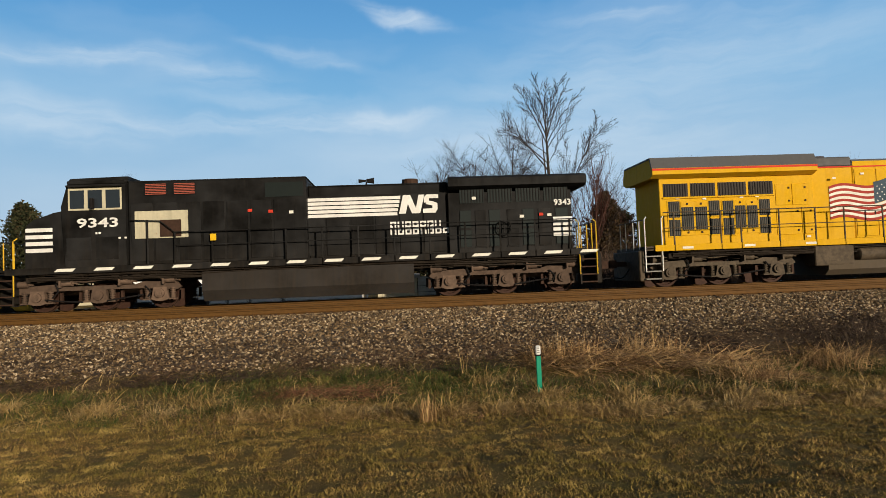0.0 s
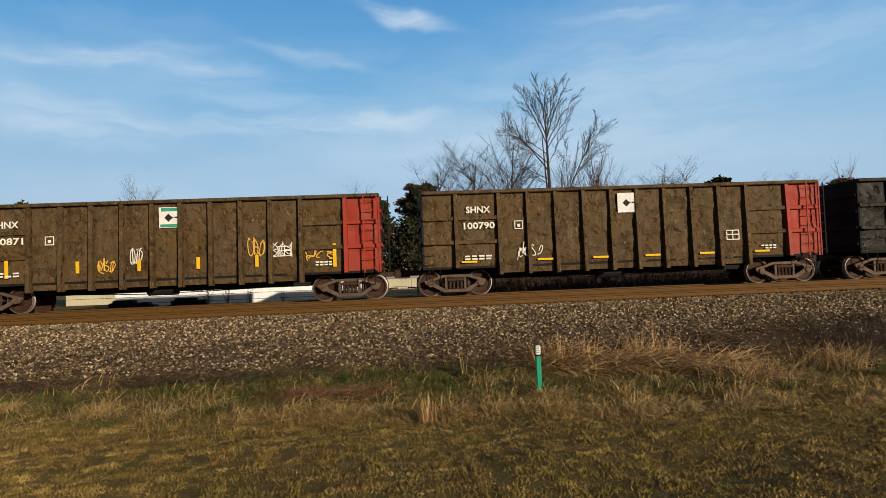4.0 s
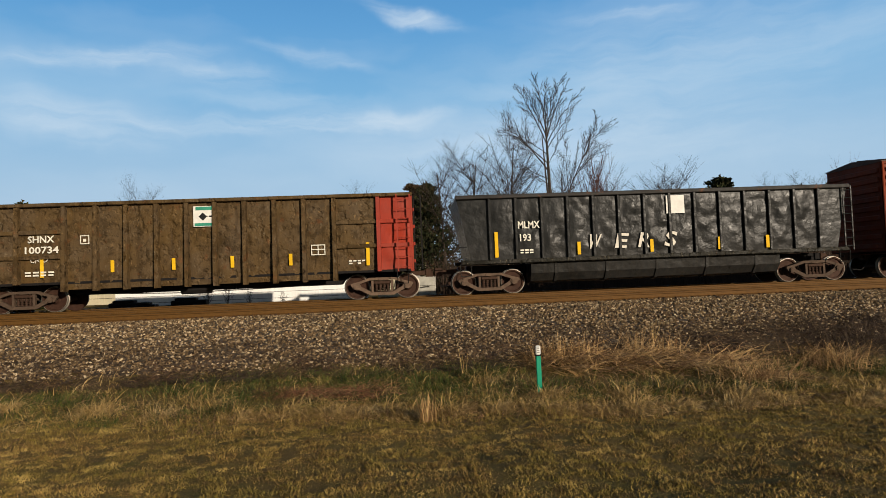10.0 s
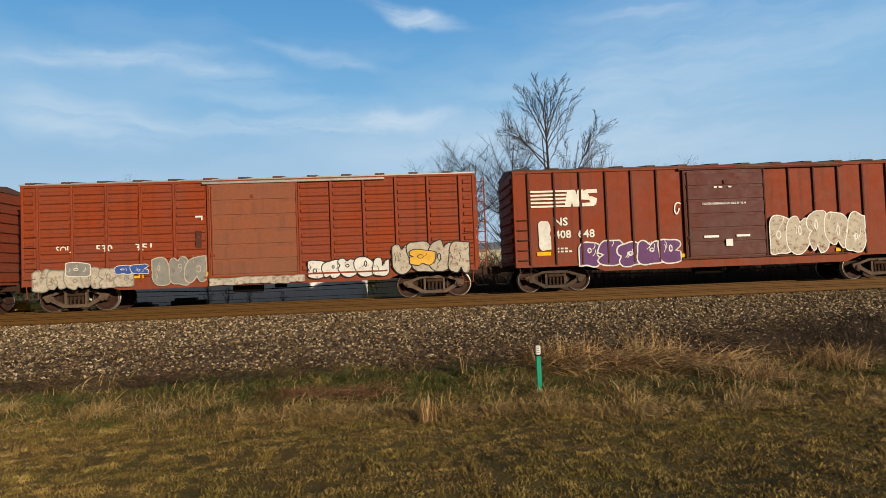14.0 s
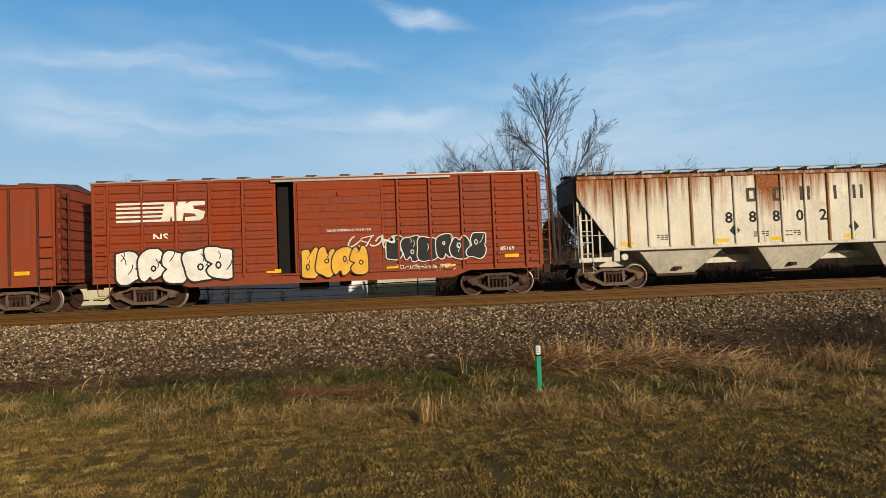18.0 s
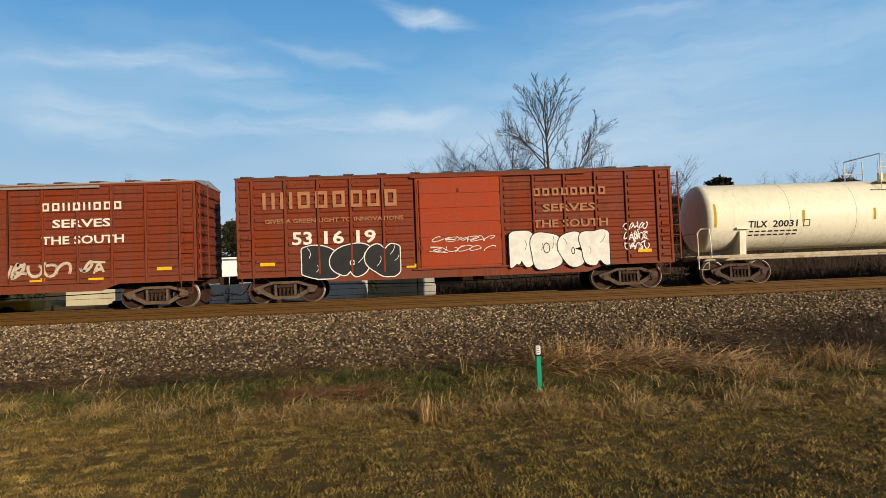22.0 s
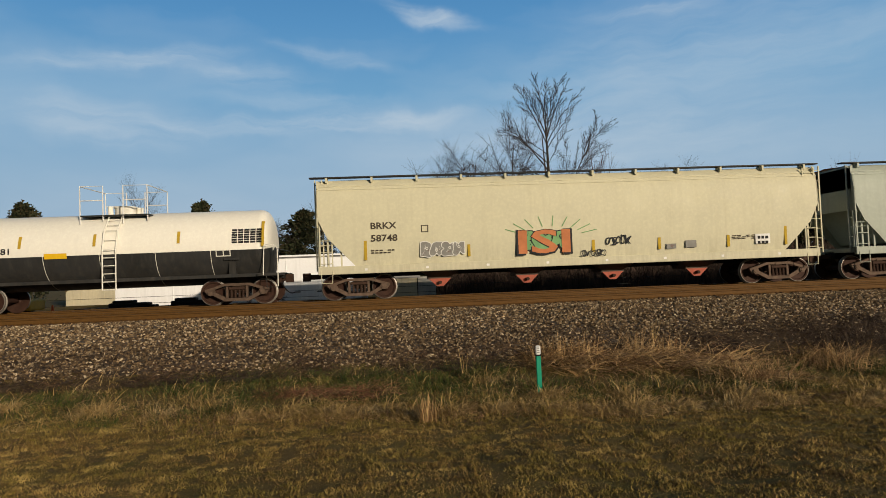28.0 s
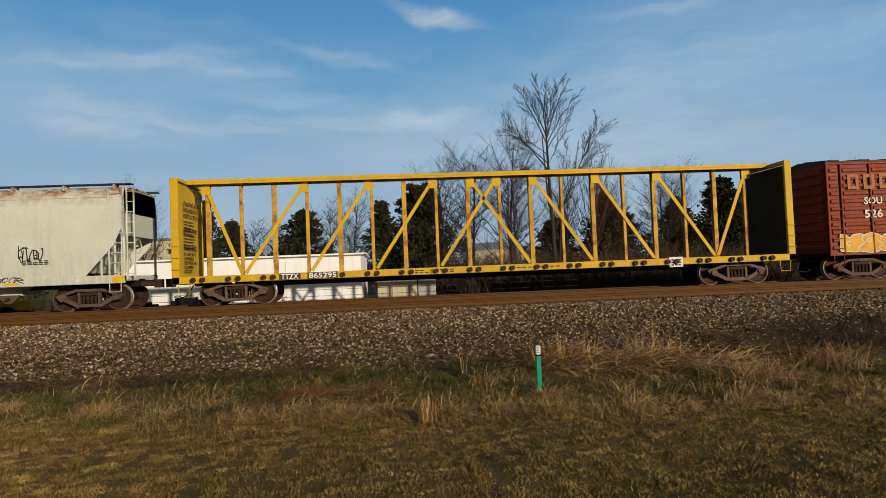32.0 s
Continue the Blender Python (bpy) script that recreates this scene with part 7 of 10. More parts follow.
    for k in range(16):
        a, b = 2 * math.pi * k / 16, 2 * math.pi * (k + 1) / 16
        g.cyl((7.0 + 0.26 * math.cos(a), -1.3, 2.35 + 0.26 * math.sin(a)), (7.0 + 0.26 * math.cos(b), -1.3, 2.35 + 0.26 * math.sin(b)), 0.02, 5)
    g.cyl((7.0, -1.3, 2.1), (7.0, -1.3, 2.6), 0.015, 5).cyl((6.75, -1.3, 2.35), (7.25, -1.3, 2.35), 0.015, 5).cyl((7.0, -1.3, 2.35), (7.0, -1.18, 2.35), 0.03, 6)
    g.part("hand_brake_wheel", M["loco_black"], car)
    return car


def second_locomotive(s):
    spec = dict(body=M["loco_yellow"], roof=M["loco_grey"], frame=M["truck_grey"], grille=M["grille_warm"], edge=M["loco_yellow"], gear=M["truck_grey"],
                window_rim=M["white_clean"], grille_side=M["ochre"], slat_bg=M["loco_grey"], slat=M["grille"], wing=M["loco_yellow"], post=M["truck_grey"],
                step=M["spray_grey"], grab=M["white_clean"], tankmat=M["tank_dusty"], nose=9.9, cab0=6.55, cab1=8.55, hood1=0.95, hood2=-2.0, rear=-9.5,
                h1=4.47, h2=4.46, h3=4.68, cab_y=1.04, grey_top=True, cab_grilles=(), stack=-2.7, horn=0.6, wing_in=1.66, rail=2.68, rail_step=1.6,
                tank=(-3.4, 3.95), air=True, tc=7.25, post_w=0.028, posts=[-9.17, -7.44, -6.69, -5.25, -3.88, -2.78, -1.3, 0.19, 1.55],
                high_posts=(1.92, 2.87, 3.67, 4.98))
    car = locomotive(s, 1, spec, "yellow and grey diesel locomotive with a flag on its hood")
    words("2702", 6.85, 2.82, 0.44, M["flag_red"], car, -1.536, 1.55)
    words("BUILDING AMERICA", 3.0, 2.96, 0.16, M["maroon"], car, -1.072, 2.15)
    side_part("shield", [[(5.35, 3.3), (5.9, 3.3), (5.92, 2.85), (5.62, 2.66), (5.33, 2.85)]], M["white_clean"], car, -1.07)
    side_part("shield_top", [[(5.35, 3.06), (5.9, 3.06), (5.93, 3.3), (5.62, 3.36), (5.32, 3.3)]], M["blue_mark"], car, -1.073)
    side_part("shield_bars", [rect(5.38 + 0.11 * k, 5.43 + 0.11 * k, 2.8, 3.05) for k in range(5)], M["red_mark"], car, -1.073)
    side_part("red_line", [rect(-2.0, 0.95, 4.19, 4.24)], M["red_mark"], car, -1.026)
    side_part("red_line", [rect(0.95, 2.6, 4.17, 4.22), [(2.6, 4.17), (2.75, 4.17), (2.95, 3.76), (2.8, 3.76)], rect(2.9, 6.5, 3.72, 3.77)], M["red_mark"], car, -1.07)
    box_part("inverter_panel", 2.85, 6.5, -1.065, -1.04, 3.79, 4.46, M["loco_grey"], car)
    for u in (3.2, 4.6, 5.45):
        p = box_part("inverter_grille", u, u + 0.62, -1.075, -1.065, 3.84, 4.4, M["grille"], car)
        for k in range(4):
            box_part("slat", u + 0.06 + k * 0.15, u + 0.08 + k * 0.15, -1.085, -1.075, 3.86, 4.38, M["loco_grey"], p)
    flag(car, -2.95, 0.3, 2.2, 3.72, -1.052)
    # radiator screens, filter doors and engine room doors
    for a, b in ((-9.35, -8.43), (-8.33, -7.4), (-7.29, -6.23), (-6.13, -5.21)):
        p = box_part("radiator_grille", a, b, -1.2, -1.182, 3.27, 3.75, M["grille_warm"], car)
        for k in range(9):
            x = a + 0.04 + k * (b - a - 0.06) / 9
            box_part("slat", x, x + 0.03, -1.212, -1.2, 3.29, 3.73, M["under"], p)
        box_part("grille_sill", a - 0.05, b + 0.05, -1.23, -1.18, 3.2, 3.26, M["loco_yellow"], p, 0.01)
    for a, b, z0, z1 in ((-9.19, -8.77, 2.51, 3.1), (-9.19, -8.77, 1.84, 2.43), (-8.71, -8.26, 2.05, 2.88), (-8.19, -7.75, 2.05, 2.88), (-7.68, -7.27, 2.54, 3.09), (-7.68, -7.27, 1.86, 2.43),
                         (-7.15, -6.75, 2.52, 3.07), (-7.15, -6.75, 1.82, 2.44), (-6.69, -6.29, 2.06, 2.88), (-6.23, -5.84, 2.05, 2.87), (-5.77, -5.36, 2.5, 3.08), (-5.77, -5.36, 1.84, 2.43)):
        d = box_part("filter_door", a - 0.045, b + 0.045, -1.2, -1.18, z0 - 0.2 if z1 - z0 > 0.7 else z0 - 0.04, z1 + (0.2 if z1 - z0 > 0.7 else 0.04), M["loco_yellow"], car, 0.008)
        box_part("screen", a, b, -1.208, -1.199, z0, z1, M["grille"], d)
        for k in range(5):
            x = a + 0.05 + k * (b - a - 0.06) / 5
            box_part("slat", x, x + 0.028, -1.22, -1.208, z0 + 0.02, z1 - 0.02, M["loco_frame"], d)
        if z1 - z0 > 0.7:
            for z in (z0 - 0.13, z1 + 0.08):
                box_part("latch", (a + b) / 2 - 0.03, (a + b) / 2 + 0.03, -1.225, -1.2, z, z + 0.07, M["coupler"], d)
    for a, b, z0, z1 in ((-5.12, -4.5, 2.84, 3.62), (-4.48, -3.88, 2.84, 3.62), (-5.12, -4.2, 1.75, 2.75), (-4.15, -3.7, 1.75, 2.75)):
        d = box_part("engine_door", a, b, -1.2, -1.12, z0, z1, M["loco_yellow"], car, 0.01)
        for z in (z0 + 0.12, z1 - 0.18):
            box_part("latch", b - 0.14, b - 0.08, -1.22, -1.2, z, z + 0.07, M["coupler"], d)
    box_part("air_intake_screen", 1.14, 2.38, -1.07, -1.05, 3.86, 4.31, M["loco_grey"], car, 0.01)
    for k in range(8):
        box_part("intake_slat", 1.2 + k * 0.145, 1.29 + k * 0.145, -1.085, -1.07, 3.92, 4.26, M["grille_warm"], car)
    for a, b in ((4.25, 4.7), (5.52, 5.99)):
        p = box_part("louvre", a, b, -1.075, -1.06, 2.01, 2.24, M["ochre"], car, 0.005)
        for k in range(4):
            box_part("slat", a + 0.02, b - 0.02, -1.088, -1.075, 2.03 + k * 0.052, 2.05 + k * 0.052, M["loco_yellow"], p)
    for a in (6.56, 7.65):
        p = box_part("cab_louvre", a, a + 0.71, -1.552, -1.536, 1.9, 2.4, M["ochre"], car, 0.005)
        for k in range(7):
            box_part("slat", a + 0.02, a + 0.69, -1.566, -1.552, 1.93 + k * 0.066, 1.955 + k * 0.066, M["loco_yellow"], p)
    for x, z in ((1.4, 3.4), (2.1, 3.4), (-8.9, 3.18), (-7.9, 3.14), (-6.5, 3.16), (-5.9, 3.17), (-2.9, 3.75), (-1.7, 3.9), (6.9, 2.55), (8.0, 2.56), (-4.0, 1.62), (3.6, 1.9), (4.9, 1.8)):
        side_part("warning_label", [rect(x, x + 0.14, z, z + 0.07)], M["white"], car, -1.54 if x > 6.5 else (-1.21 if x < -2.1 else -1.075))
    Geo().tube([(0.05, -1.06, 3.85), (0.75, -1.06, 2.0)], 0.02, 6).part("flag_staff", M["ochre"], car)
    side_part("wing_emblem", [[(9.6, 2.55 - 0.1 * k), (9.86, 2.58 - 0.1 * k), (9.86, 2.65 - 0.1 * k), (9.5 + 0.05 * k, 2.63 - 0.1 * k)] for k in range(4)], M["white_clean"], car, -1.426)
    side_part("notice", [rect(8.95, 9.3, 1.6, 1.85)], M["white_clean"], car, -1.426)
    for x in (-8.9, -6.6, -4.3, -1.2, 1.2, 3.4, 5.7, 8.3):
        strip(car, x, 1.36, 0.4, 0.08, M["white"], -1.566)
    # dark red doorway slab that also paints in the shadow the cab casts
    box_part("cab_doorway", 6.1, 6.52, -1.08, -1.04, 2.5, 4.2, M["door_b"], car, 0.01)
    return car


# ------------------------------------------------------------------ the train, from its head
TRAIN = []       # cars with their place along the train, in metres


def on_train(car, s):
    TRAIN.append((car, s))
    car.matrix_basis = pose(s, 0, 0)
    return car


on_train(lead_locomotive(-3.17), -3.17)
on_train(second_locomotive(19.10), 19.10)

G = -1.485
c = on_train(gondola(38.53, M["gon_green"], "dented grey-black gondola car with white spray tags", seed=1), 38.53)
gon_marks(c, "MLMX", "406", 11)
for i, (a, b, z0, z1) in enumerate(((-5.9, -4.7, 1.2, 1.7), (-4.3, -3.7, 1.3, 1.7), (-3.3, -2.6, 1.25, 1.75), (-2.2, -1.6, 1.25, 1.7), (-1.2, -0.6, 1.3, 1.8), (-0.3, 0.3, 1.3, 1.75), (0.6, 1.3, 2.2, 2.7), (1.6, 2.2, 1.4, 2.1), (2.6, 3.3, 2.3, 2.8), (4.7, 5.8, 1.3, 1.8), (6.3, 6.8, 1.35, 1.7))):
    scrawl(a, b, z0, z1, M["spray_line"], c, G, 40 + i, 0.045, 4)
c = on_train(gondola(54.55, M["gon_brown"], "brown gondola car with a dark red end and tags", red="right", seed=2), 54.55)
gon_marks(c, "SHNX", "100871", 12, "v", "green")
for i, (a, b, z0, z1) in enumerate(((-2.3, -1.7, 1.3, 1.7), (-1.2, -0.8, 1.5, 2.1), (2.7, 3.3, 1.6, 2.3), (3.5, 4.2, 1.6, 2.1), (4.7, 5.7, 1.5, 1.75))):
    scrawl(a, b, z0, z1, M["spray_line"] if i % 2 else M["spray_gold"], c, G, 60 + i, 0.04, 3)
c = on_train(gondola(70.51, M["gon_brown"], "brown gondola car with a red end panel", red="right", seed=3), 70.51)
gon_marks(c, "SHNX", "100790", 13)
scrawl(-3.9, -3.0, 1.3, 1.7, M["spray_line"], c, G, 71, 0.04, 4)
c = on_train(gondola(86.55, M["gon_black"], "black gondola car with faint white tags and yellow strips", seed=4), 86.55)
gon_marks(c, "MLMX", "233", 14, "v", "torn")
scrawl(0.6, 1.4, 2.35, 2.7, M["spray_line"], c, G, 81, 0.05, 4)
scrawl(0.6, 1.45, 1.85, 2.3, M["spray_line"], c, G, 82, 0.05, 4)
c = on_train(gondola(102.59, M["gon_brown"], "brown gondola car with a bright red end and tags", red="left", seed=5), 102.59)
gon_marks(c, "SHNX", "101084", 15, "v")
for i, (a, b, z0, z1) in enumerate(((-5.9, -4.7, 1.2, 1.9), (-4.3, -3.6, 1.3, 1.6), (-3.3, -2.6, 1.25, 1.6), (-2.3, -1.5, 1.4, 1.9), (-0.3, 0.3, 1.5, 2.2), (0.6, 1.3, 1.4, 1.9), (1.6, 2.3, 1.35, 1.8), (2.6, 3.3, 1.5, 2.1))):
    scrawl(a, b, z0, z1, M["spray_line"], c, G, 90 + i, 0.035, 4)
c = on_train(gondola(118.56, M["gon_green"], "scuffed dark grey gondola car with looping pale letters", seed=6), 118.56)
gon_marks(c, "MLMX", "458", 16, "h", "torn")
for i in range(6):
    scrawl(-3.2 + i * 1.15, -2.6 + i * 1.15, 1.4, 2.2, M["spray_line"], c, G, 105 + i, 0.045, 1)
c = on_train(gondola(134.45, M["gon_green"], "scraped grey-black gondola car with bold white tags", seed=7), 134.45)
gon_marks(c, "MLMX", "445", 17)
words("EXY", 1.62, 1.66, 0.36, M["white_clean"], c, G, 0.7, "spray_tag", lean=0.3, rise=0.15)
words("KW", 1.75, 1.2, 0.4, M["white_clean"], c, G, 0.6, "spray_tag", lean=-0.1, rise=0.05)
words("EXY.", 4.78, 1.2, 0.45, M["white_clean"], c, G - 0.06, 1.0, "spray_tag", lean=0.3, rise=0.06)
c = on_train(gondola(150.36, M["gon_brown"], "brown gondola car with a bright red end panel", red="right", seed=8), 150.36)
gon_marks(c, "SHNX", "100734", 18, "v", "green", up=-0.02)
scrawl(-5.6, -5.0, 1.7, 1.95, M["spray_line"], c, G, 128, 0.03, 3)
c = on_train(tub_gondola(166.37, "shiny black bathtub gondola car with sloping ends", 3), 166.37)
words("MLMX", -5.05, 2.3, 0.24, M["white"], c, -1.5, 0.78)
words("193", -5.0, 1.85, 0.24, M["white"], c, -1.5, 0.4)
bars(-5.0, -4.5, 1.5, 0.05, 3, M["white"], c, -1.5, 2, seed=4)
side_part("notice", [rect(0.35, 1.02, 2.65, 3.3)], M["placard"], c, -1.5)
for ch, x in (("W", -2.6), ("E", -1.6), ("R", -0.75), ("S", 0.2)):
    words(ch, x, 1.5, 0.5, M["spray_line"], c, -1.5, 0.42, "spray_tag", lean=0.25, rise=-0.05)
for x in (-5.9, -2.95, -0.3, 2.2, 4.0):
    strip(c, x, 1.3, 0.12, 0.45 if x > -5 else 0.9, M["yellow"], -1.5)

B = -1.54
# rusty red cars with sprayed lower halves
c = on_train(boxcar(182.6, "brown-red box car with pale sprayed pieces along its sill", M["box_b"], "corrugated", "ribbed", M["box_a"], seed=1), 182.6)
words("SOU", -7.35, 2.5, 0.13, M["white"], c, B - 0.034, 0.35)
for t, x in (("52", -4.85), ("68", -3.95), ("72", -3.05)):
    side_part("number_patch", [rect(x - 0.1, x + 0.72, 2.14, 2.58)], M["door_b"], c, B - 0.033)
    words(t, x, 2.2, 0.32, M["white_clean"], c, B - 0.036, 0.6)
bars(4.9, 5.4, 2.5, 0.05, 3, M["white"], c, B - 0.034, 4, seed=3)
blocks(-6.75, -1.95, 3.4, 0.58, 8, "faded_tan", c, B - 0.034, 3)
blocks(2.7, 5.3, 3.45, 0.26, 8, "faded_tan", c, B - 0.034, 5)
blocks(2.95, 4.9, 2.9, 0.26, 6, "faded_tan", c, B - 0.034, 6)
bubble(-7.5, -1.75, 0.72, 1.75, 8, M["spray"], M["spray_grey"], c, B - 0.036, 21, 0.05)
bubble(-6.9, -5.2, 1.1, 1.95, 3, M["spray_orange"], M["spray"], c, B - 0.07, 22, 0.05)
bubble(-3.6, -1.9, 1.2, 2.05, 3, M["spray"], M["spray_dark"], c, B - 0.07, 29, 0.06)
bubble(1.65, 6.9, 0.8, 1.75, 7, M["aqua"], M["spray"], c, B - 0.036, 23, 0.06)
bubble(1.9, 6.6, 1.25, 2.1, 8, M["spray"], M["aqua"], c, B - 0.066, 24, 0.05)
bubble(3.2, 4.9, 1.0, 1.6, 3, M["spray_gold"], M["spray"], c, B - 0.1, 27, 0.04)
bubble(-1.5, 1.7, 0.7, 0.92, 6, M["aqua"], M["spray"], c, B - 0.025, 25, 0.03)
scrawl(6.4, 7.0, 2.6, 3.2, M["white_clean"], c, B - 0.02, 26, 0.05, 2)
bars(-1.3, 0.9, 2.5, 0.06, 5, M["white"], c, B - 0.09, 1, seed=8)

c = on_train(boxcar(199.2, "smooth-sided orange-brown box car with a white stripe emblem", M["box_a"], "posts", "plain", M["door_a"], seed=2), 199.2)
stripes_emblem(c, -7.09, 2.9, 2.6, 0.6, B - 0.003)
words("SOU", -6.12, 2.2, 0.26, M["white"], c, B, 0.65)
words("525", -6.18, 1.78, 0.2, M["white_clean"], c, B - 0.004, 0.66)
words("952", -5.3, 1.78, 0.2, M["white_clean"], c, B - 0.004, 0.66)
side_part("weight_panel", [rect(-6.2, -5.45, 1.26, 1.74), rect(-5.35, -4.6, 1.26, 1.74)], M["number_board"], c, B)
for k, (p, q) in enumerate((("LD LMT", "155000"), ("LT WT", "65000"))):
    words(p, -6.0, 1.54 - 0.17 * k, 0.09, M["white_clean"], c, B - 0.004)
    words(q, -5.22, 1.54 - 0.17 * k, 0.09, M["white_clean"], c, B - 0.004)
bubble(-5.2, -1.3, 0.78, 1.75, 7, M["spray"], M["spray_orange"], c, B - 0.01, 31, 0.06)
bubble(-4.6, -1.9, 1.35, 2.2, 5, M["spray_orange"], M["spray"], c, B - 0.04, 32, 0.06)
bubble(1.7, 4.5, 1.0, 2.45, 3, M["box_a"], M["spray"], c, B - 0.01, 33, 0.07)
scrawl(4.85, 5.6, 2.0, 2.6, M["aqua"], c, B, 34, 0.07, 4)
scrawl(5.8, 6.5, 1.8, 2.5, M["white_clean"], c, B, 35, 0.06, 4)
scrawl(6.8, 7.3, 1.9, 2.1, M["white_clean"], c, B - 0.05, 36, 0.05, 4)
scrawl(0.2, 1.45, 2.0, 2.3, M["spray_line"], c, B - 0.1, 37, 0.045, 5)
scrawl(-1.3, 0.0, 1.5, 1.68, M["spray_line"], c, B - 0.1, 38, 0.03, 7)
words("DOOR OPENING W 10-0 H 10-3", -0.65, 2.9, 0.07, M["white_clean"], c, B - 0.1, 1.6)
bars(-0.3, 0.5, 3.5, 0.06, 4, M["white"], c, B - 0.1, 2, seed=3)
words("85106", 5.05, 1.6, 0.13, M["white"], c, B, 0.45)

c = on_train(boxcar(215.9, "corrugated red box car with a faded pinkish door", M["box_c"], "corrugated", "plain", M["door_c"], "roof_galv", seed=3), 215.9)
words("SOU", -6.55, 2.0, 0.22, M["white"], c, B, 0.55)
words("530", -5.25, 2.0, 0.22, M["white"], c, B, 0.55)
words("351", -3.95, 2.0, 0.22, M["white"], c, B, 0.55)
bubble(-7.3, -4.0, 0.72, 1.5, 6, M["spray_faded"], M["spray_grey"], c, B - 0.05, 41, 0.05)
bubble(-6.2, -5.4, 1.15, 1.7, 1, M["spray_grey"], M["spray_line"], c, B - 0.08, 47, 0.04)
bubble(-4.6, -3.5, 1.2, 1.55, 2, M["blue_mark"], M["spray"], c, B - 0.08, 42, 0.03)
bubble(-3.4, -1.6, 0.72, 1.75, 3, M["spray_grey"], M["spray_faded"], c, B - 0.05, 43, 0.05)
bubble(-1.5, 1.7, 0.7, 0.98, 7, M["spray_faded"], M["spray_grey"], c, B - 0.1, 48, 0.03)
bubble(1.8, 4.6, 0.75, 1.5, 5, M["spray"], M["spray_dark"], c, B - 0.05, 44, 0.05)
bubble(4.7, 7.4, 0.8, 2.0, 4, M["spray_faded"], M["spray_dark"], c, B - 0.05, 45, 0.05)
bubble(5.3, 6.2, 1.1, 1.7, 1, M["spray_gold"], M["spray_dark"], c, B - 0.08, 49, 0.04)
side_part("notice", [rect(-1.95, -1.7, 3.05, 3.12), rect(-1.75, -1.7, 2.95, 3.1)], M["white_clean"], c, B)
box_part("number_holder", -1.95, -1.75, B - 0.03, B + 0.02, 2.0, 2.6, M["rib_dark"], c, 0.01)

c = on_train(boxcar(232.6, "smooth-sided orange-brown box car with a maroon door", M["box_a"], "posts", "plain", M["door_b"], seed=4), 232.6)
stripes_emblem(c, -7.05, 3.0, 2.4, 0.6, B - 0.003)
words("NS", -6.25, 2.35, 0.27, M["white"], c, B, 0.5)
words("408", -6.25, 1.9, 0.27, M["white"], c, B, 0.6)
words("648", -5.4, 1.9, 0.27, M["white"], c, B, 0.6)
bars(-6.2, -5.6, 1.5, 0.06, 4, M["white"], c, B, 2, seed=5)
bubble(-5.4, -1.7, 0.8, 1.75, 5, M["spray_purple"], M["spray"], c, B - 0.01, 51, 0.07)
bubble(1.6, 5.2, 1.0, 2.55, 5, M["spray_faded"], M["white_clean"], c, B - 0.08, 52, 0.05)
bubble(-6.8, -6.4, 1.4, 2.5, 1, M["spray"], M["spray_line"], c, B - 0.008, 53, 0.05)
scrawl(-1.85, -1.6, 2.6, 3.1, M["white_clean"], c, B, 54, 0.06, 1)
words("DOOR OPENING W 10-0 H 10-4", -0.85, 2.9, 0.08, M["white_clean"], c, B - 0.1, 1.6)
bars(-0.4, 0.3, 3.5, 0.06, 4, M["white"], c, B - 0.1, 1, seed=6)
side_part("notice", [rect(-0.85, -0.3, 1.72, 1.8), rect(0.35, 0.85, 1.72, 1.8), rect(-0.05, 0.2, 1.4, 1.65)], M["white_clean"], c, B - 0.1)

c = on_train(boxcar(249.25, "rust-red box car with a large white sprayed piece", M["box_b"], "corrugated", "plain", M["box_b"], seed=5), 249.25)
stripes_emblem(c, -6.9, 3.25, 2.45, 0.6, B - 0.02)
words("SOU", -5.85, 2.85, 0.2, M["white_worn"], c, B, 0.6)
bubble(-7.5, -2.0, 1.25, 2.45, 7, M["spray_fresh"], M["spray_dark"], c, B - 0.02, 61, 0.08)
bubble(1.6, 7.0, 0.95, 2.25, 8, M["spray_fresh"], M["spray_dark"], c, B - 0.02, 62, 0.08)
for k in range(3):
    scrawl(-0.9, 1.2, 1.9 - 0.22 * k, 2.05 - 0.22 * k, M["spray_line"], c, B - 0.1, 63 + k, 0.03, 9)
bubble(-1.9, 0.3, 0.8, 1.5, 2, M["spray_grey"], M["spray"], c, B - 0.1, 66, 0.06)

c = on_train(boxcar(265.8, "clean orange-brown box car with bright sprayed lettering", M["box_c"], "posts", "ribbed", M["box_c"], seed=6), 265.8)
words("NS", -6.5, 2.5, 0.27, M["white_clean"], c, B, 0.5)
words("406", -6.65, 2.02, 0.27, M["white_clean"], c, B, 0.65)
words("367", -5.8, 2.02, 0.27, M["white_clean"], c, B, 0.65)
bars(-6.4, -5.5, 1.68, 0.05, 5, M["white"], c, B, 2, seed=7)
bubble(-1.1, 1.3, 1.55, 2.15, 6, M["spray_gold"], M["spray_red"], c, B - 0.1, 71, 0.04)
bubble(-0.9, 1.0, 1.2, 1.6, 5, M["spray_gold"], M["spray_gold"], c, B - 0.1, 72, 0.04)
bubble(-5.2, -4.4, 0.72, 1.95, 1, M["spray_green"], M["spray_gold"], c, B - 0.01, 76, 0.04)
bubble(-3.9, -1.8, 0.85, 1.75, 3, M["spray_gold"], M["blue_mark"], c, B - 0.01, 77, 0.04)
bubble(2.0, 2.95, 0.85, 2.1, 1, M["aqua"], M["spray_gold"], c, B - 0.01, 78, 0.04)
bubble(3.1, 4.0, 0.85, 2.15, 1, M["spray_grey"], M["spray_gold"], c, B - 0.01, 79, 0.04)
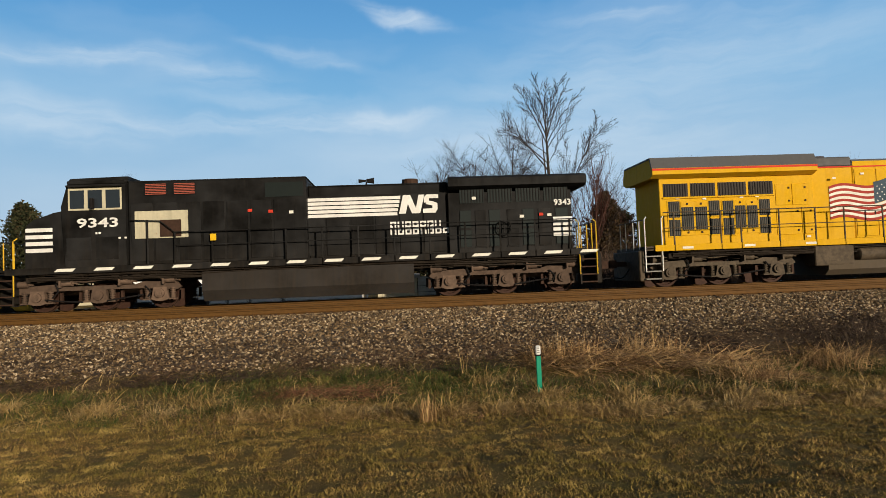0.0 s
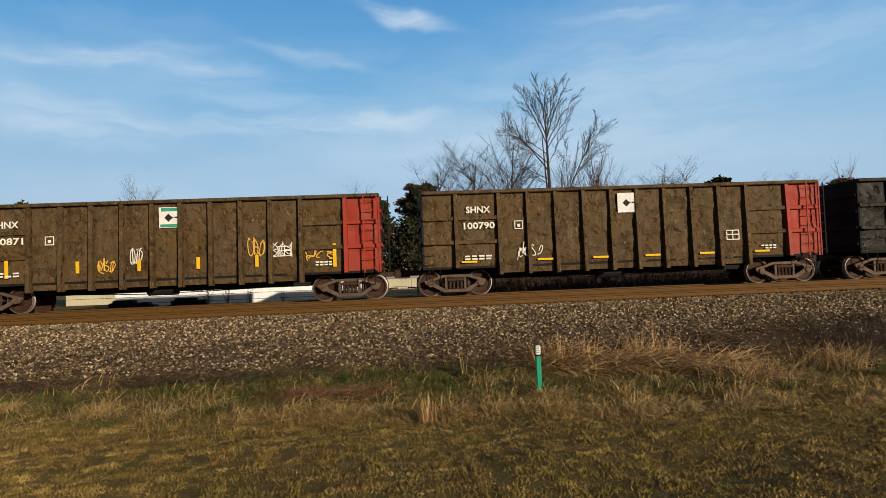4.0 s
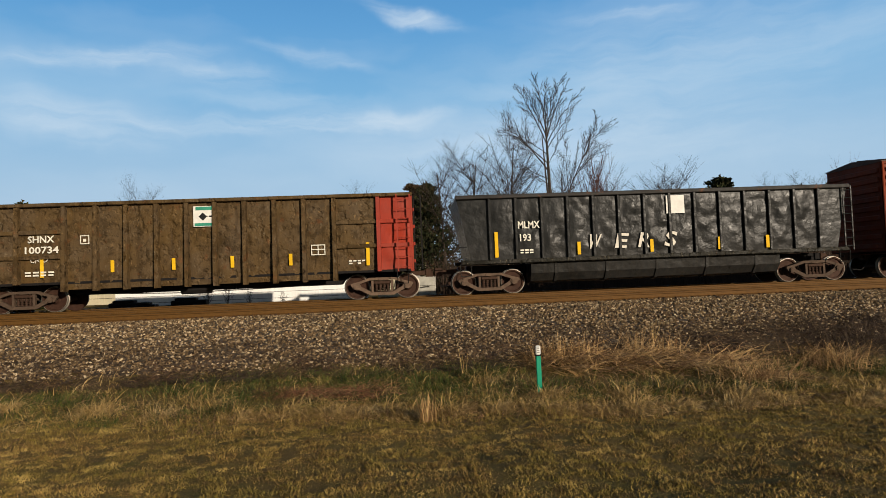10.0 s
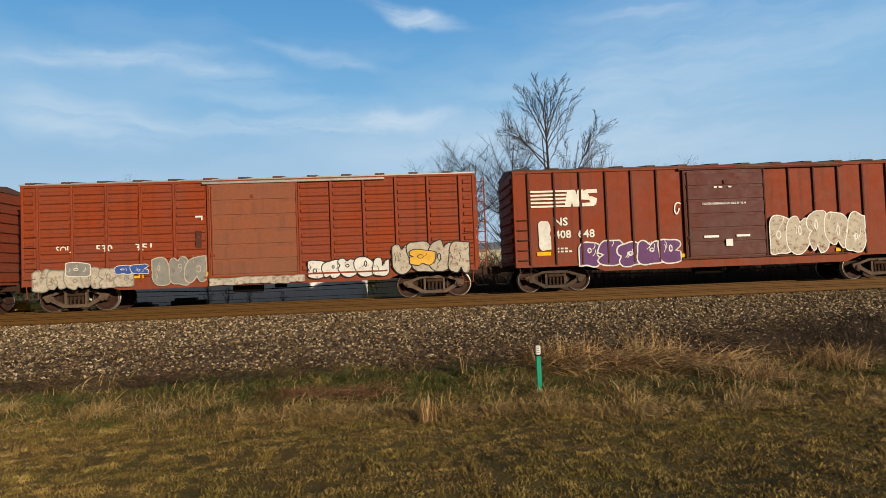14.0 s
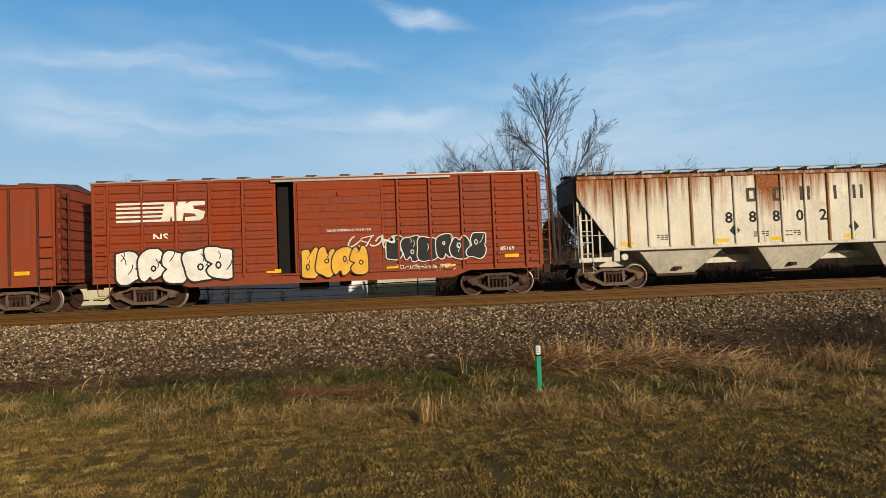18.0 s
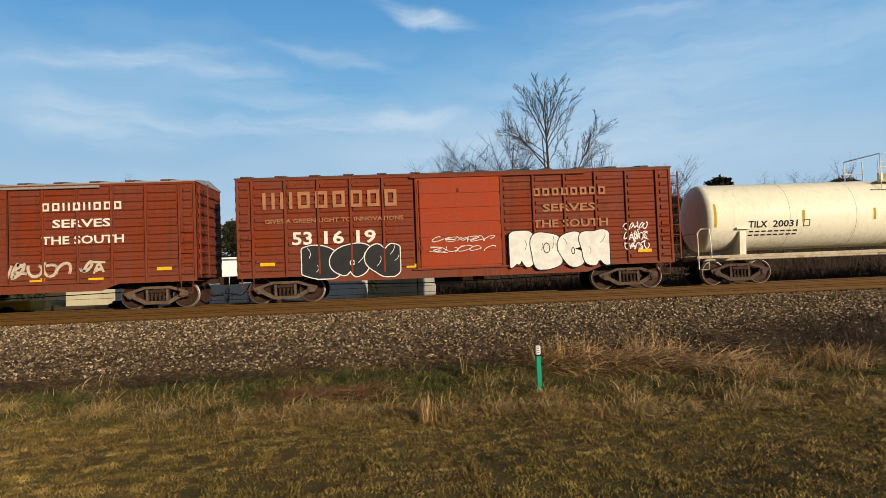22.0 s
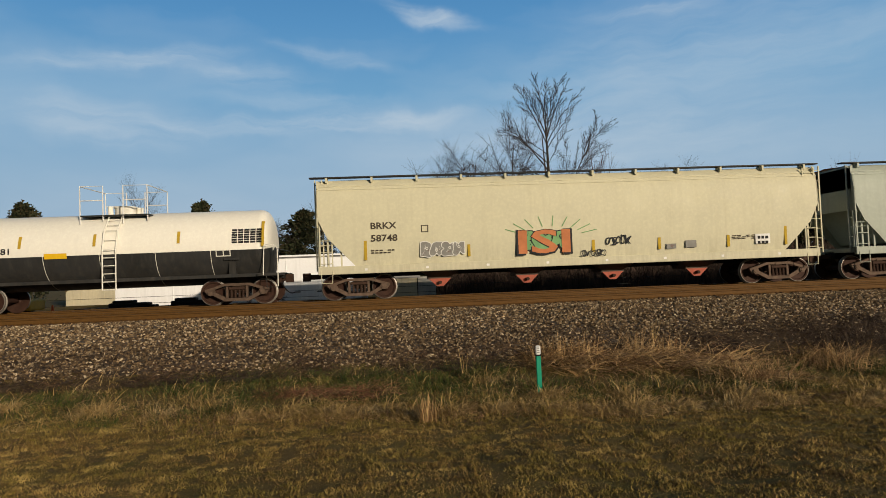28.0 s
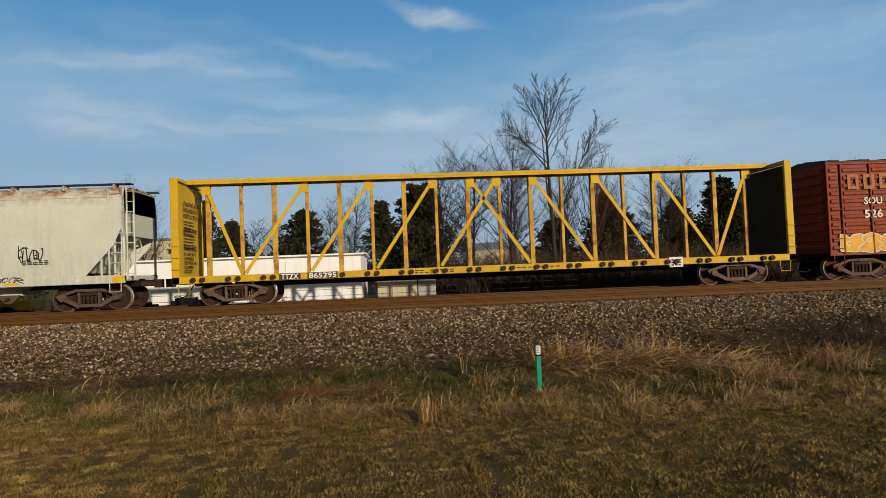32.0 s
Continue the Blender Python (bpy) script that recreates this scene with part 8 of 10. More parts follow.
bubble(-4.7, -1.6, 0.8, 1.1, 5, M["spray_orange"], M["spray_gold"], c, B - 0.01, 73, 0.03)
bubble(1.9, 4.4, 0.78, 1.0, 5, M["spray_orange"], M["spray_gold"], c, B - 0.01, 74, 0.03)
bars(-0.3, 0.5, 3.35, 0.06, 4, M["white"], c, B - 0.1, 2, seed=8)
scrawl(-2.1, -1.8, 2.6, 3.0, M["white_clean"], c, B, 75, 0.06, 1)

c = on_train(boxcar(282.35, "red-brown box car with its ribbed door slid partly open", M["box_c"], "corrugated", "open", M["box_c"], "roof_galv", 0.62, seed=7), 282.35)
stripes_emblem(c, -6.85, 2.95, 2.95, 0.66, B - 0.02)
words("NS", -5.65, 2.3, 0.24, M["white"], c, B, 0.5)
bubble(-6.9, -3.0, 0.82, 2.05, 5, M["spray_fresh"], M["spray_dark"], c, B - 0.05, 81, 0.09)
bubble(-0.7, 1.6, 0.8, 1.9, 4, M["spray_gold"], M["spray_dark"], c, B - 0.1, 82, 0.06)
bubble(2.2, 5.7, 1.25, 2.2, 6, M["spray_dark"], M["spray"], c, B - 0.02, 83, 0.05)
scrawl(0.9, 2.5, 1.8, 2.2, M["spray"], c, B - 0.1, 84, 0.06, 4)
scrawl(2.6, 4.7, 0.95, 1.15, M["spray_line"], c, B - 0.02, 85, 0.03, 9)
words("85169", 6.2, 1.55, 0.13, M["white"], c, B, 0.5)
words("DOOR OPENING W 10-0 H 10-3", 0.2, 2.4, 0.08, M["white_clean"], c, B - 0.1, 1.5)

# hoppers in rusted cream and grey
H = -1.507
c = on_train(ribbed_hopper(299.62, "rust-streaked cream covered hopper car", M["hop_rust"], M["hop_rust"], seed=1, rust_rib=M["hop_brown"]), 299.62)
for i, ch in enumerate("88802"):
    words(ch, -2.84 + i * 0.89, 2.24, 0.38, M["black"], c, H, 0.28)
blocks(-2.0, 3.05, 2.98, 0.5, 5, "black_worn", c, H - 0.004, 12, 0.62)
for x in (-2.5, 2.0):
    side_part("diamond_mark", [[(x, 1.75), (x + 0.2, 1.95), (x, 2.2), (x - 0.2, 1.95)]], M["spray_dark"], c, H)
for x in (-5.4, -1.8, -0.6):
    bars(x, x + 0.6, 1.85, 0.04, 4, M["black_worn"], c, H, 3, seed=int(x * 7) + 50)
side_part("test_panel", [rect(5.1, 5.6, 1.9, 2.2)], M["placard"], c, H)
side_part("patch", [rect(4.3, 4.75, 1.85, 2.25)], M["coupler"], c, H)
words("SOU 88802", 1.2, 0.98, 0.09, M["black_worn"], c, -1.3, 0.8)

c = on_train(ribbed_hopper(317.62, "pale grey covered hopper car over brown hopper bays", M["hop_grey"], M["hop_bay"], seed=2), 317.62)
z = 3.05
side_part("emblem", [[(-4.95, z), (-4.75, z), (-4.7, z + 0.72), (-4.9, z + 0.72)], [(-4.75, z + 0.72), (-4.55, z + 0.72), (-4.15, z), (-4.35, z)], [(-4.2, z), (-4.0, z), (-3.9, z + 0.72), (-4.1, z + 0.72)],
                     [(-3.9, z + 0.72), (-3.7, z + 0.72), (-3.6, z), (-3.75, z)], [(-3.6, z), (-3.5, z), (-3.3, z + 0.72), (-3.42, z + 0.72)], [(-3.45, z + 0.72), (-3.3, z + 0.72), (-3.15, z), (-3.3, z)], [(-3.2, z), (-3.05, z), (-2.85, z + 0.72), (-3.05, z + 0.72)]], M["black_worn"], c, H)
for t, x in (("17", -5.1), ("73", -4.15), ("58", -3.35)):
    words(t, x, 2.45, 0.26, M["black_worn"], c, H, 0.42)
for k in range(3):
    blocks(0.7, 2.2 if k != 1 else 1.3, 2.5 - 0.32 * k, 0.22, 7 if k != 1 else 3, "black_worn", c, H - 0.004, 60 + k, 0.25)
for k, t in enumerate(("GRAIN", "LOADING", "ONLY")):
    words(t, -2.0, 2.6 - 0.14 * k, 0.08, M["black"], c, H)
side_part("patch", [rect(-2.05, -1.45, 1.85, 2.2), rect(5.75, 6.05, 2.5, 3.0)], M["coupler"], c, H)
side_part("test_panel", [rect(4.95, 5.35, 2.2, 2.55), rect(4.95, 5.35, 1.85, 2.15)], M["placard"], c, H)
for x in (-4.2, -3.3):
    bars(x, x + 0.4, 2.2, 0.04, 3, M["black_worn"], c, H, 4, seed=int(x * 9) + 90)

# box cars with large worn capitals
def slogan(car, mat, seed):
    blocks(-6.76, -1.98, 3.24, 0.58, 8, mat, car, B - 0.034, seed)
    words("GIVES A GREEN LIGHT TO INNOVATIONS", -6.7, 2.75, 0.14, M[mat], car, B - 0.02, 4.75)
    blocks(2.65, 5.34, 3.42, 0.27, 8, mat, car, B - 0.034, seed + 2)
    words("SERVES", 2.97, 2.86, 0.26, M[mat], car, B - 0.02, 1.9)
    words("THE SOUTH", 2.6, 2.3, 0.26, M[mat], car, B - 0.02, 2.7)


c = on_train(boxcar(334.95, "brown-red box car with large cream lettering", M["box_b"], "corrugated", "ribbed", M["box_b"], "roof_galv", seed=8), 334.95)
slogan(c, "white", 71)
for t, x in (("53", -5.79), ("24", -4.7), ("31", -3.6)):
    words(t, x, 2.0, 0.42, M["white"], c, B - 0.02, 0.68)
bars(-5.6, -4.6, 1.62, 0.06, 5, M["white"], c, B - 0.02, 2, seed=9)
scrawl(-6.95, -6.1, 1.5, 1.8, M["white_clean"], c, B - 0.02, 91, 0.04, 5)
side_part("patch", [rect(-4.15, -3.75, 1.45, 1.7)], M["placard"], c, B - 0.02)
box_part("number_holder", -3.25, -2.65, B - 0.06, B, 1.5, 1.85, M["rib_dark"], c, 0.01)
scrawl(1.6, 3.6, 1.2, 1.7, M["white_worn"], c, B - 0.02, 92, 0.12, 4)
scrawl(3.9, 4.6, 1.3, 1.7, M["white_worn"], c, B - 0.02, 93, 0.12, 2)

c = on_train(boxcar(351.65, "brown-red box car with an orange door and sprayed shapes", M["box_b"], "corrugated", "plain", M["door_a"], seed=9), 351.65)
slogan(c, "faded_tan", 74)
for t, x in (("53", -5.79), ("16", -4.7), ("19", -3.6)):
    words(t, x, 2.0, 0.42, M["white"], c, B - 0.02, 0.68)
bubble(-5.5, -2.1, 0.78, 2.0, 3, M["spray_dark"], M["white_clean"], c, B - 0.022, 101, 0.05)
bubble(1.7, 5.3, 0.8, 2.25, 4, M["spray_fresh"], M["spray_dark"], c, B - 0.1, 102, 0.045)
for k in range(3):
    scrawl(5.85, 6.75, 2.1 - 0.35 * k, 2.38 - 0.35 * k, M["white_clean"], c, B - 0.02, 103 + k, 0.04, 5)
for k in range(2):
    scrawl(-1.0, 1.2, 1.9 - 0.35 * k, 2.1 - 0.35 * k, M["spray_line"], c, B - 0.1, 106 + k, 0.03, 5)

# cream pressure tanks
def long_tank(s, mark, seed):
    r, cz = 1.27, 2.5
    car = on_train(tank_car(s, "cream-white tank car with a railed top platform", 8.25, r, cz, 6.87, M["tank_cream"], seed), s)
    tank_words("TILX", -6.55, 2.05, 0.23, M["black"], car, cz, r, 0.72)
    tank_words(mark, -5.62, 2.05, 0.23, M["black"], car, cz, r, 0.95)
    for k in range(2):
        on_tank(car, [rect(-6.5 + i * 0.24, -6.33 + i * 0.24, 1.88 - 0.13 * k, 1.93 - 0.13 * k) for i in range(8)], M["black"], cz, r)
    for x in (-7.8, -4.45, -1.7, 1.15, 4.15, 7.45):
        h = 0.85 if abs(x) > 7 else 0.42
        on_tank(car, [rect(x - 0.05, x + 0.05, 2.2 if h < 0.6 else 2.1, 2.62 if h < 0.6 else 2.95)], M["ochre"], cz, r, "reflector_strip")
    on_tank(car, [rect(3.4, 4.05, 2.02, 2.36)], M["yellow"], cz, r, "notice")
    on_tank(car, [rect(3.46, 3.99, 2.28 - 0.09 * k, 2.32 - 0.09 * k) for k in range(3)], M["black"], cz, r, lift=0.01)
    tank_words("REGULATING VALVES VENTING NORMAL", 1.0, 2.02, 0.09, M["black"], car, cz, r, 2.2)
    tank_words("CARBON DIOXIDE", 6.05, 2.88, 0.1, M["black"], car, cz, r, 0.95)
    tank_words("REFRIGERATED LIQUID", 6.05, 2.72, 0.1, M["black"], car, cz, r, 1.3)
    on_tank(car, [rect(6.35 + 0.2 * i, 6.52 + 0.2 * i, 2.22 + 0.075 * k, 2.28 + 0.075 * k) for i in range(5) for k in range(6)], M["black"], cz, r, "safety_table")
    on_tank(car, [rect(-4.45, -4.2, 2.03, 2.06), rect(-4.45, -4.2, 2.25, 2.28), rect(-4.45, -4.42, 2.03, 2.28), rect(-4.23, -4.2, 2.03, 2.28)], M["black"], cz, r, "plate_mark")
    on_tank(car, [rect(5.75, 6.2, 1.62, 1.82)], M["black"], cz, r, "test_panel")
    on_tank(car, [rect(-1.6 + 0.14 * i, -1.49 + 0.14 * i, 3.3, 3.34) for i in range(5)] + [rect(4.6 + 0.14 * i, 4.71 + 0.14 * i, 2.0, 2.04) for i in range(8)], M["black"], cz, r)
    Geo().prism([(7.35, 1.5), (7.58, 1.72), (7.35, 1.94), (7.12, 1.72)], -1.3, -1.27).part("placard_holder", M["placard"], car)
    words("TILX " + mark, 4.7, 0.985, 0.09, M["black"], car, -1.258, 0.75)
    Geo().cyl((7.3, -0.95, 1.28), (8.1, -0.95, 1.28), 0.16, 12).part("air_reservoir", M["tank_cream"], car)
    return car


long_tank(368.85, "20031", 1)
long_tank(386.65, "20101", 2)

c = on_train(boxcar(403.8, "dark red box car with big white sprayed letters", M["box_d"], "corrugated", "double", M["box_d"], seed=10), 403.8)
words("NS", -6.35, 2.35, 0.25, M["white"], c, B - 0.02, 0.45)
words("408", -6.6, 1.85, 0.25, M["white"], c, B - 0.02, 0.66)
bubble(-7.5, -5.4, 0.95, 1.6, 4, M["spray_grey"], M["spray"], c, B - 0.022, 110, 0.05)
bubble(-5.5, 0.5, 0.85, 1.85, 6, M["spray_green"], M["spray_green"], c, B - 0.07, 115, 0.04)
bubble(0.6, 7.2, 0.78, 1.75, 7, M["aqua"], M["aqua"], c, B - 0.07, 116, 0.04)
bubble(-5.2, 0.1, 0.72, 2.15, 5, M["spray_fresh"], M["spray_dark"], c, B - 0.1, 111, 0.07)
bubble(1.2, 6.3, 0.8, 2.2, 7, M["spray_fresh"], M["spray_dark"], c, B - 0.1, 112, 0.07)
bubble(0.1, 1.4, 0.8, 1.4, 3, M["aqua"], M["spray_green"], c, B - 0.09, 113, 0.05)
bubble(5.9, 7.5, 0.9, 1.5, 3, M["aqua"], M["spray_dark"], c, B - 0.022, 114, 0.05)
side_part("notice", [rect(0.9, 1.1, 2.65, 2.9)], M["placard"], c, B - 0.1)

c = on_train(ribbed_hopper(420.99, "heavily rusted brown covered hopper car", M["hop_brown"], M["hop_brown"], 6.76, seed=3), 420.99)
bars(-4.6, 5.0, 3.3, 0.4, 20, M["black_worn"], c, H, 1, 0.5, seed=88)
bars(-6.2, -5.6, 2.75, 0.22, 2, M["black_worn"], c, H, 1, 0.4, seed=89)
words("176047", -6.2, 2.4, 0.22, M["black_worn"], c, H, 1.35)
side_part("test_panel", [rect(4.9, 5.4, 1.65, 1.9)], M["placard"], c, H)

c = on_train(tank_car(436.5, "short white tank car with a black lower half", 5.8, 1.33, 2.06, 4.62, M["tank_white"], 3, True, reach=0.62), 436.5)
TR, TZ = 1.33, 2.06
tank_words("ACFX", -4.5, 2.02, 0.2, M["black"], c, TZ, TR, 0.75)
tank_words("71981", -3.62, 2.02, 0.2, M["black"], c, TZ, TR, 0.8)
for x, h in ((-5.6, 0.95), (-2.5, 0.45), (-0.05, 0.45), (2.75, 0.45), (5.6, 0.95)):
    on_tank(c, [rect(x - 0.05, x + 0.05, 2.2 if h < 0.9 else 2.0, 2.62 if h < 0.9 else 2.9)], M["ochre"], TZ, TR, "reflector_strip")
on_tank(c, [rect(-1.7, -0.95, 1.82, 2.0)], M["yellow"], TZ, TR, "notice")
on_tank(c, [rect(4.55 + 0.21 * i, 4.73 + 0.21 * i, 2.14 + 0.085 * k, 2.21 + 0.085 * k) for i in range(5) for k in range(6)], M["black"], TZ, TR, "safety_table")
on_tank(c, [rect(-4.55 + 0.2 * i, -4.4 + 0.2 * i, 1.75 - 0.13 * k, 1.8 - 0.13 * k) for i in range(7) for k in range(2)], M["white"], TZ, TR)
on_tank(c, [rect(4.0, 4.5, 1.7, 1.73), rect(4.0, 4.5, 1.9, 1.93), rect(4.0, 4.03, 1.7, 1.93), rect(4.47, 4.5, 1.7, 1.93), rect(4.24, 4.27, 1.7, 1.93)], M["white"], TZ, TR, "test_panel", 0.009)

# smooth covered hoppers
def long_hopper_marks(car, mark, number, half, mat, strips, seed, x0):
    y = -1.553
    words(mark, x0, 2.45, 0.22, M[mat], car, y, 0.9)
    words(number, x0, 2.02, 0.22, M[mat], car, y, 0.92)
    bars(x0, x0 + 0.85, 1.68, 0.045, 6, M[mat], car, -1.535, 2, seed=seed)
    for x in strips:
        strip(car, x, 1.38, 0.1, 0.82 if abs(x) > half - 2.2 else 0.42, M["ochre"], -1.53)
    bars(half - 3.3, half - 2.4, 1.75, 0.03, 5, M[mat], car, -1.54, 3, seed=seed + 1)
    side_part("plate_mark", [rect(x0 + 1.75, x0 + 2.0, 2.28, 2.31), rect(x0 + 1.75, x0 + 2.0, 2.5, 2.53), rect(x0 + 1.75, x0 + 1.78, 2.28, 2.53), rect(x0 + 1.97, x0 + 2.0, 2.28, 2.53)], M[mat], car, y)
    for i in range(8):
        x = -half + 1.6 + i * (2 * half - 3.2) / 7
        side_part("sill_mark", [rect(x, x + 0.1, 1.02, 1.1)], M["white_clean"], car, -1.506)


c = on_train(smooth_hopper(453.05, "cream covered hopper car with green and orange spray art", M["hop_cream"], 9.05, 7.7, 1), 453.05)
long_hopper_marks(c, "BRKX", "58748", 9.05, "black_worn", (-7.45, -3.85, -1.9, 0.6, 3.0, 5.55, 7.7), 3, -7.2)
bubble(-5.5, -3.95, 1.38, 1.95, 4, M["spray_grey"], M["spray"], c, -1.548, 121, 0.04)
bubble(-2.1, -0.2, 1.5, 2.2, 3, M["spray_green"], M["spray_dark"], c, -1.552, 122, 0.05)
words("ISI", -2.12, 1.36, 0.86, M["spray_dark"], c, -1.566, 2.0, "spray_outline")
words("ISI", -2.05, 1.42, 0.78, M["spray_orange"], c, -1.572, 1.86, "spray_piece")
for i in range(9):
    a = 2.7 - i * 0.3
    side_part("spray_ray", ribbon([(-0.9 + 1.2 * math.cos(a), 1.95 + 0.4 * math.sin(a)), (-0.9 + 1.75 * math.cos(a), 1.95 + 0.75 * math.sin(a))], 0.03), M["spray_green"], c, -1.556)
scrawl(1.1, 2.0, 1.6, 1.9, M["spray_dark"], c, -1.55, 125, 0.05, 5)
scrawl(0.2, 1.1, 1.22, 1.45, M["spray_dark"], c, -1.53, 126, 0.035, 5)
side_part("notice", [rect(6.6, 7.15, 1.45, 1.8)], M["white_clean"], c, -1.545)
bars(6.68, 7.1, 1.62, 0.1, 3, M["black"], c, -1.55, 2, seed=3)
side_part("patch", [rect(3.3, 3.65, 1.38, 1.56), rect(4.0, 4.4, 1.4, 1.66)], M["spray_grey"], c, -1.545)

c = on_train(smooth_hopper(472.8, "grey covered hopper car with a red and yellow spray piece", M["hop_cool"], 9.32, 8.13, 2, "hop_cool", M["hop_rust"], 3), 472.8)
long_hopper_marks(c, "NAHX", "580878", 9.32, "black_worn", (-8.05, -5.95, 1.05, 3.4, 7.85), 5, -7.75)
for i in range(5):
    x = -5.2 + i * 0.95
    lo = [(x - 0.05, 1.35), (x + 0.3, 1.25), (x + 0.62, 1.4), (x + 0.95, 1.3), (x + 0.85, 1.62), (x + 0.25, 1.66)]
    hi = [(x + 0.0, 1.62), (x + 0.85, 1.6), (x + 0.98, 1.95), (x + 0.6, 1.9), (x + 0.42, 2.02), (x + 0.12, 1.88)]
    side_part("spray_piece", [lo], M["spray_red"], c, -1.548)
    side_part("spray_piece", [hi], M["spray_gold"], c, -1.551)
    scrawl(x, x + 0.9, 1.35, 1.9, M["spray_red"], c, -1.556, 130 + i, 0.06, 1, "spray_outline")
scrawl(-6.9, -6.2, 1.35, 1.65, M["spray_dark"], c, -1.545, 136, 0.05, 4)
scrawl(5.9, 6.6, 1.5, 2.0, M["spray_dark"], c, -1.55, 137, 0.05, 4)
side_part("seam_band", [rect(-7.55, -7.45, 3.3, 3.95)], M["ochre"], c, -1.556)

c = on_train(smooth_hopper(493.08, "off-white covered hopper car with rust under the roof", M["hop_white"], 9.5, 8.12, 3, "hop_bay"), 493.08)
long_hopper_marks(c, "UTCX", "59142", 9.5, "black", (), 7, -7.85)
bubble(-3.8, -2.1, 1.5, 2.3, 4, M["hop_white"], M["spray_grey"], c, -1.556, 141, 0.035)
scrawl(-1.3, 1.2, 1.75, 2.15, M["spray_dark"], c, -1.556, 142, 0.05, 6)
scrawl(3.2, 4.1, 1.6, 2.0, M["spray_dark"], c, -1.55, 143, 0.035, 4)
scrawl(6.1, 6.9, 1.75, 2.2, M["spray_dark"], c, -1.55, 144, 0.045, 5)
scrawl(-8.0, -6.6, 1.0, 1.2, M["spray_dark"], c, -1.507, 145, 0.03, 9)
scrawl(4.0, 6.2, 1.05, 1.25, M["spray_dark"], c, -1.507, 146, 0.03, 10)
for x in (-5.0, -1.2, 2.6, 5.6):
    strip(c, x, 0.98, 0.45, 0.08, M["yellow"], -1.507)
for x in (-9.4, 9.1):
    strip(c, x, 0.95, 0.4, 0.2, M["yellow"], -1.507)
side_part("rust_run", ribbon([(0.1, 1.9), (0.12, 2.6), (0.1, 3.6)], 0.03), M["hop_brown"], c, -1.558)

on_train(centre_beam_car(515.2, "empty yellow centre-beam flat car with diagonal braces"), 515.2)
c = on_train(boxcar(535.2, "dark red box car with worn white lettering", M["box_d"], "corrugated", "ribbed", M["box_d"], seed=11), 535.2)
blocks(-6.9, -2.0, 3.3, 0.55, 8, "faded_tan", c, B - 0.034, 97)
words("SOU", -6.3, 2.75, 0.24, M["white"], c, B - 0.02, 0.7)
words("526", -6.3, 2.25, 0.28, M["white"], c, B - 0.02, 0.7)
bubble(-7.3, -5.0, 0.95, 1.7, 3, M["spray_gold"], M["spray"], c, B - 0.022, 151, 0.05)


# ------------------------------------------------------------------ trees and plants
M["bark"] = plain("grey_bark", (0.055, 0.042, 0.032), 0.9, 0.0, 0.4, 20.0, 0.4)
M["bark_red"] = plain("reddish_twigs", (0.12, 0.055, 0.04), 0.9, 0.0, 0.3, 20.0, 0.2)
M["cedar"] = island_mat("cedar_leaf", ((0.012, 0.018, 0.008), (0.03, 0.036, 0.014), (0.05, 0.05, 0.02), (0.02, 0.028, 0.012), (0.075, 0.052, 0.024)), 0.9)
M["cedar_brown"] = island_mat("cedar_winter_leaf", ((0.03, 0.022, 0.011), (0.085, 0.05, 0.024), (0.05, 0.04, 0.018), (0.12, 0.065, 0.03)), 0.9)
M["thicket"] = island_mat("thicket_twigs", ((0.018, 0.013, 0.009), (0.045, 0.031, 0.021), (0.065, 0.039, 0.028), (0.03, 0.024, 0.017)), 0.95)


def twig_tree(name, seed, levels, height, spread, trunk_r, upright, kids, lead=True):
    """A bare tree: limbs that fork, thin and bend upward. Returns trunk and crown meshes."""
    r = random.Random(seed)
    tv, tf, cv, cf = [], [], [], []

    def limb(p, d, length, rad, level):
        v, f = (tv, tf) if level == 0 else (cv, cf)
        n = 7 if level == 0 else max(3, 5 - level)
        sides = 7 if level == 0 else (5 if level == 1 else 3)
        pts, q, dd = [], p.copy(), d.copy()
        for k in range(n + 1):
            pts.append((q.copy(), dd.copy(), rad * (1 - 0.72 * k / n)))
            bend = Vector((r.uniform(-1, 1), r.uniform(-1, 1), r.uniform(-0.6, 1) + upright)) * (0.07 if level == 0 else 0.16)
            dd = (dd + bend).normalized()
            q = q + dd * (length / n)
        base = len(v)
        for c, w, rr in pts:
            u = w.orthogonal().normalized()
            s = w.cross(u)
            for i in range(sides):
                a = 2 * math.pi * i / sides
                v.append(tuple(c + (u * math.cos(a) + s * math.sin(a)) * rr))
        for k in range(n):
            for i in range(sides):
                j = (i + 1) % sides
                f.append((base + k * sides + i, base + k * sides + j, base + (k + 1) * sides + j, base + (k + 1) * sides + i))
        if level >= levels:
            return
        m = kids[level]
        for i in range(m):
            u = (0.25 if level == 0 else 0.2) + (0.75 if level == 0 else 0.8) * (i + r.uniform(0.1, 0.9)) / m
            k = min(n - 1, int(u * n))
            c, w, rr = pts[k]
            side = Vector((r.uniform(-1, 1), r.uniform(-1, 1), 0)).normalized()
            nd = (w * (1.15 - spread * 0.55) + side * spread + Vector((0, 0, 0.2))).normalized()
            limb(c, nd, length * r.uniform(0.4, 0.58) * (1.12 - 0.4 * u), rr * (0.55 if level == 0 else 0.6), level + 1)
    limb(Vector((0, 0, -0.15)), Vector((0.02, 0, 1)).normalized(), height * (0.86 if lead else 0.45), trunk_r, 0)
    return (tv, tf), (cv, cf)


def raw_mesh(name, vf, mat):
    me = bpy.data.meshes.new(name)
    me.from_pydata(vf[0], [], vf[1])
    me.materials.append(mat)
    return me


KINDS = {}


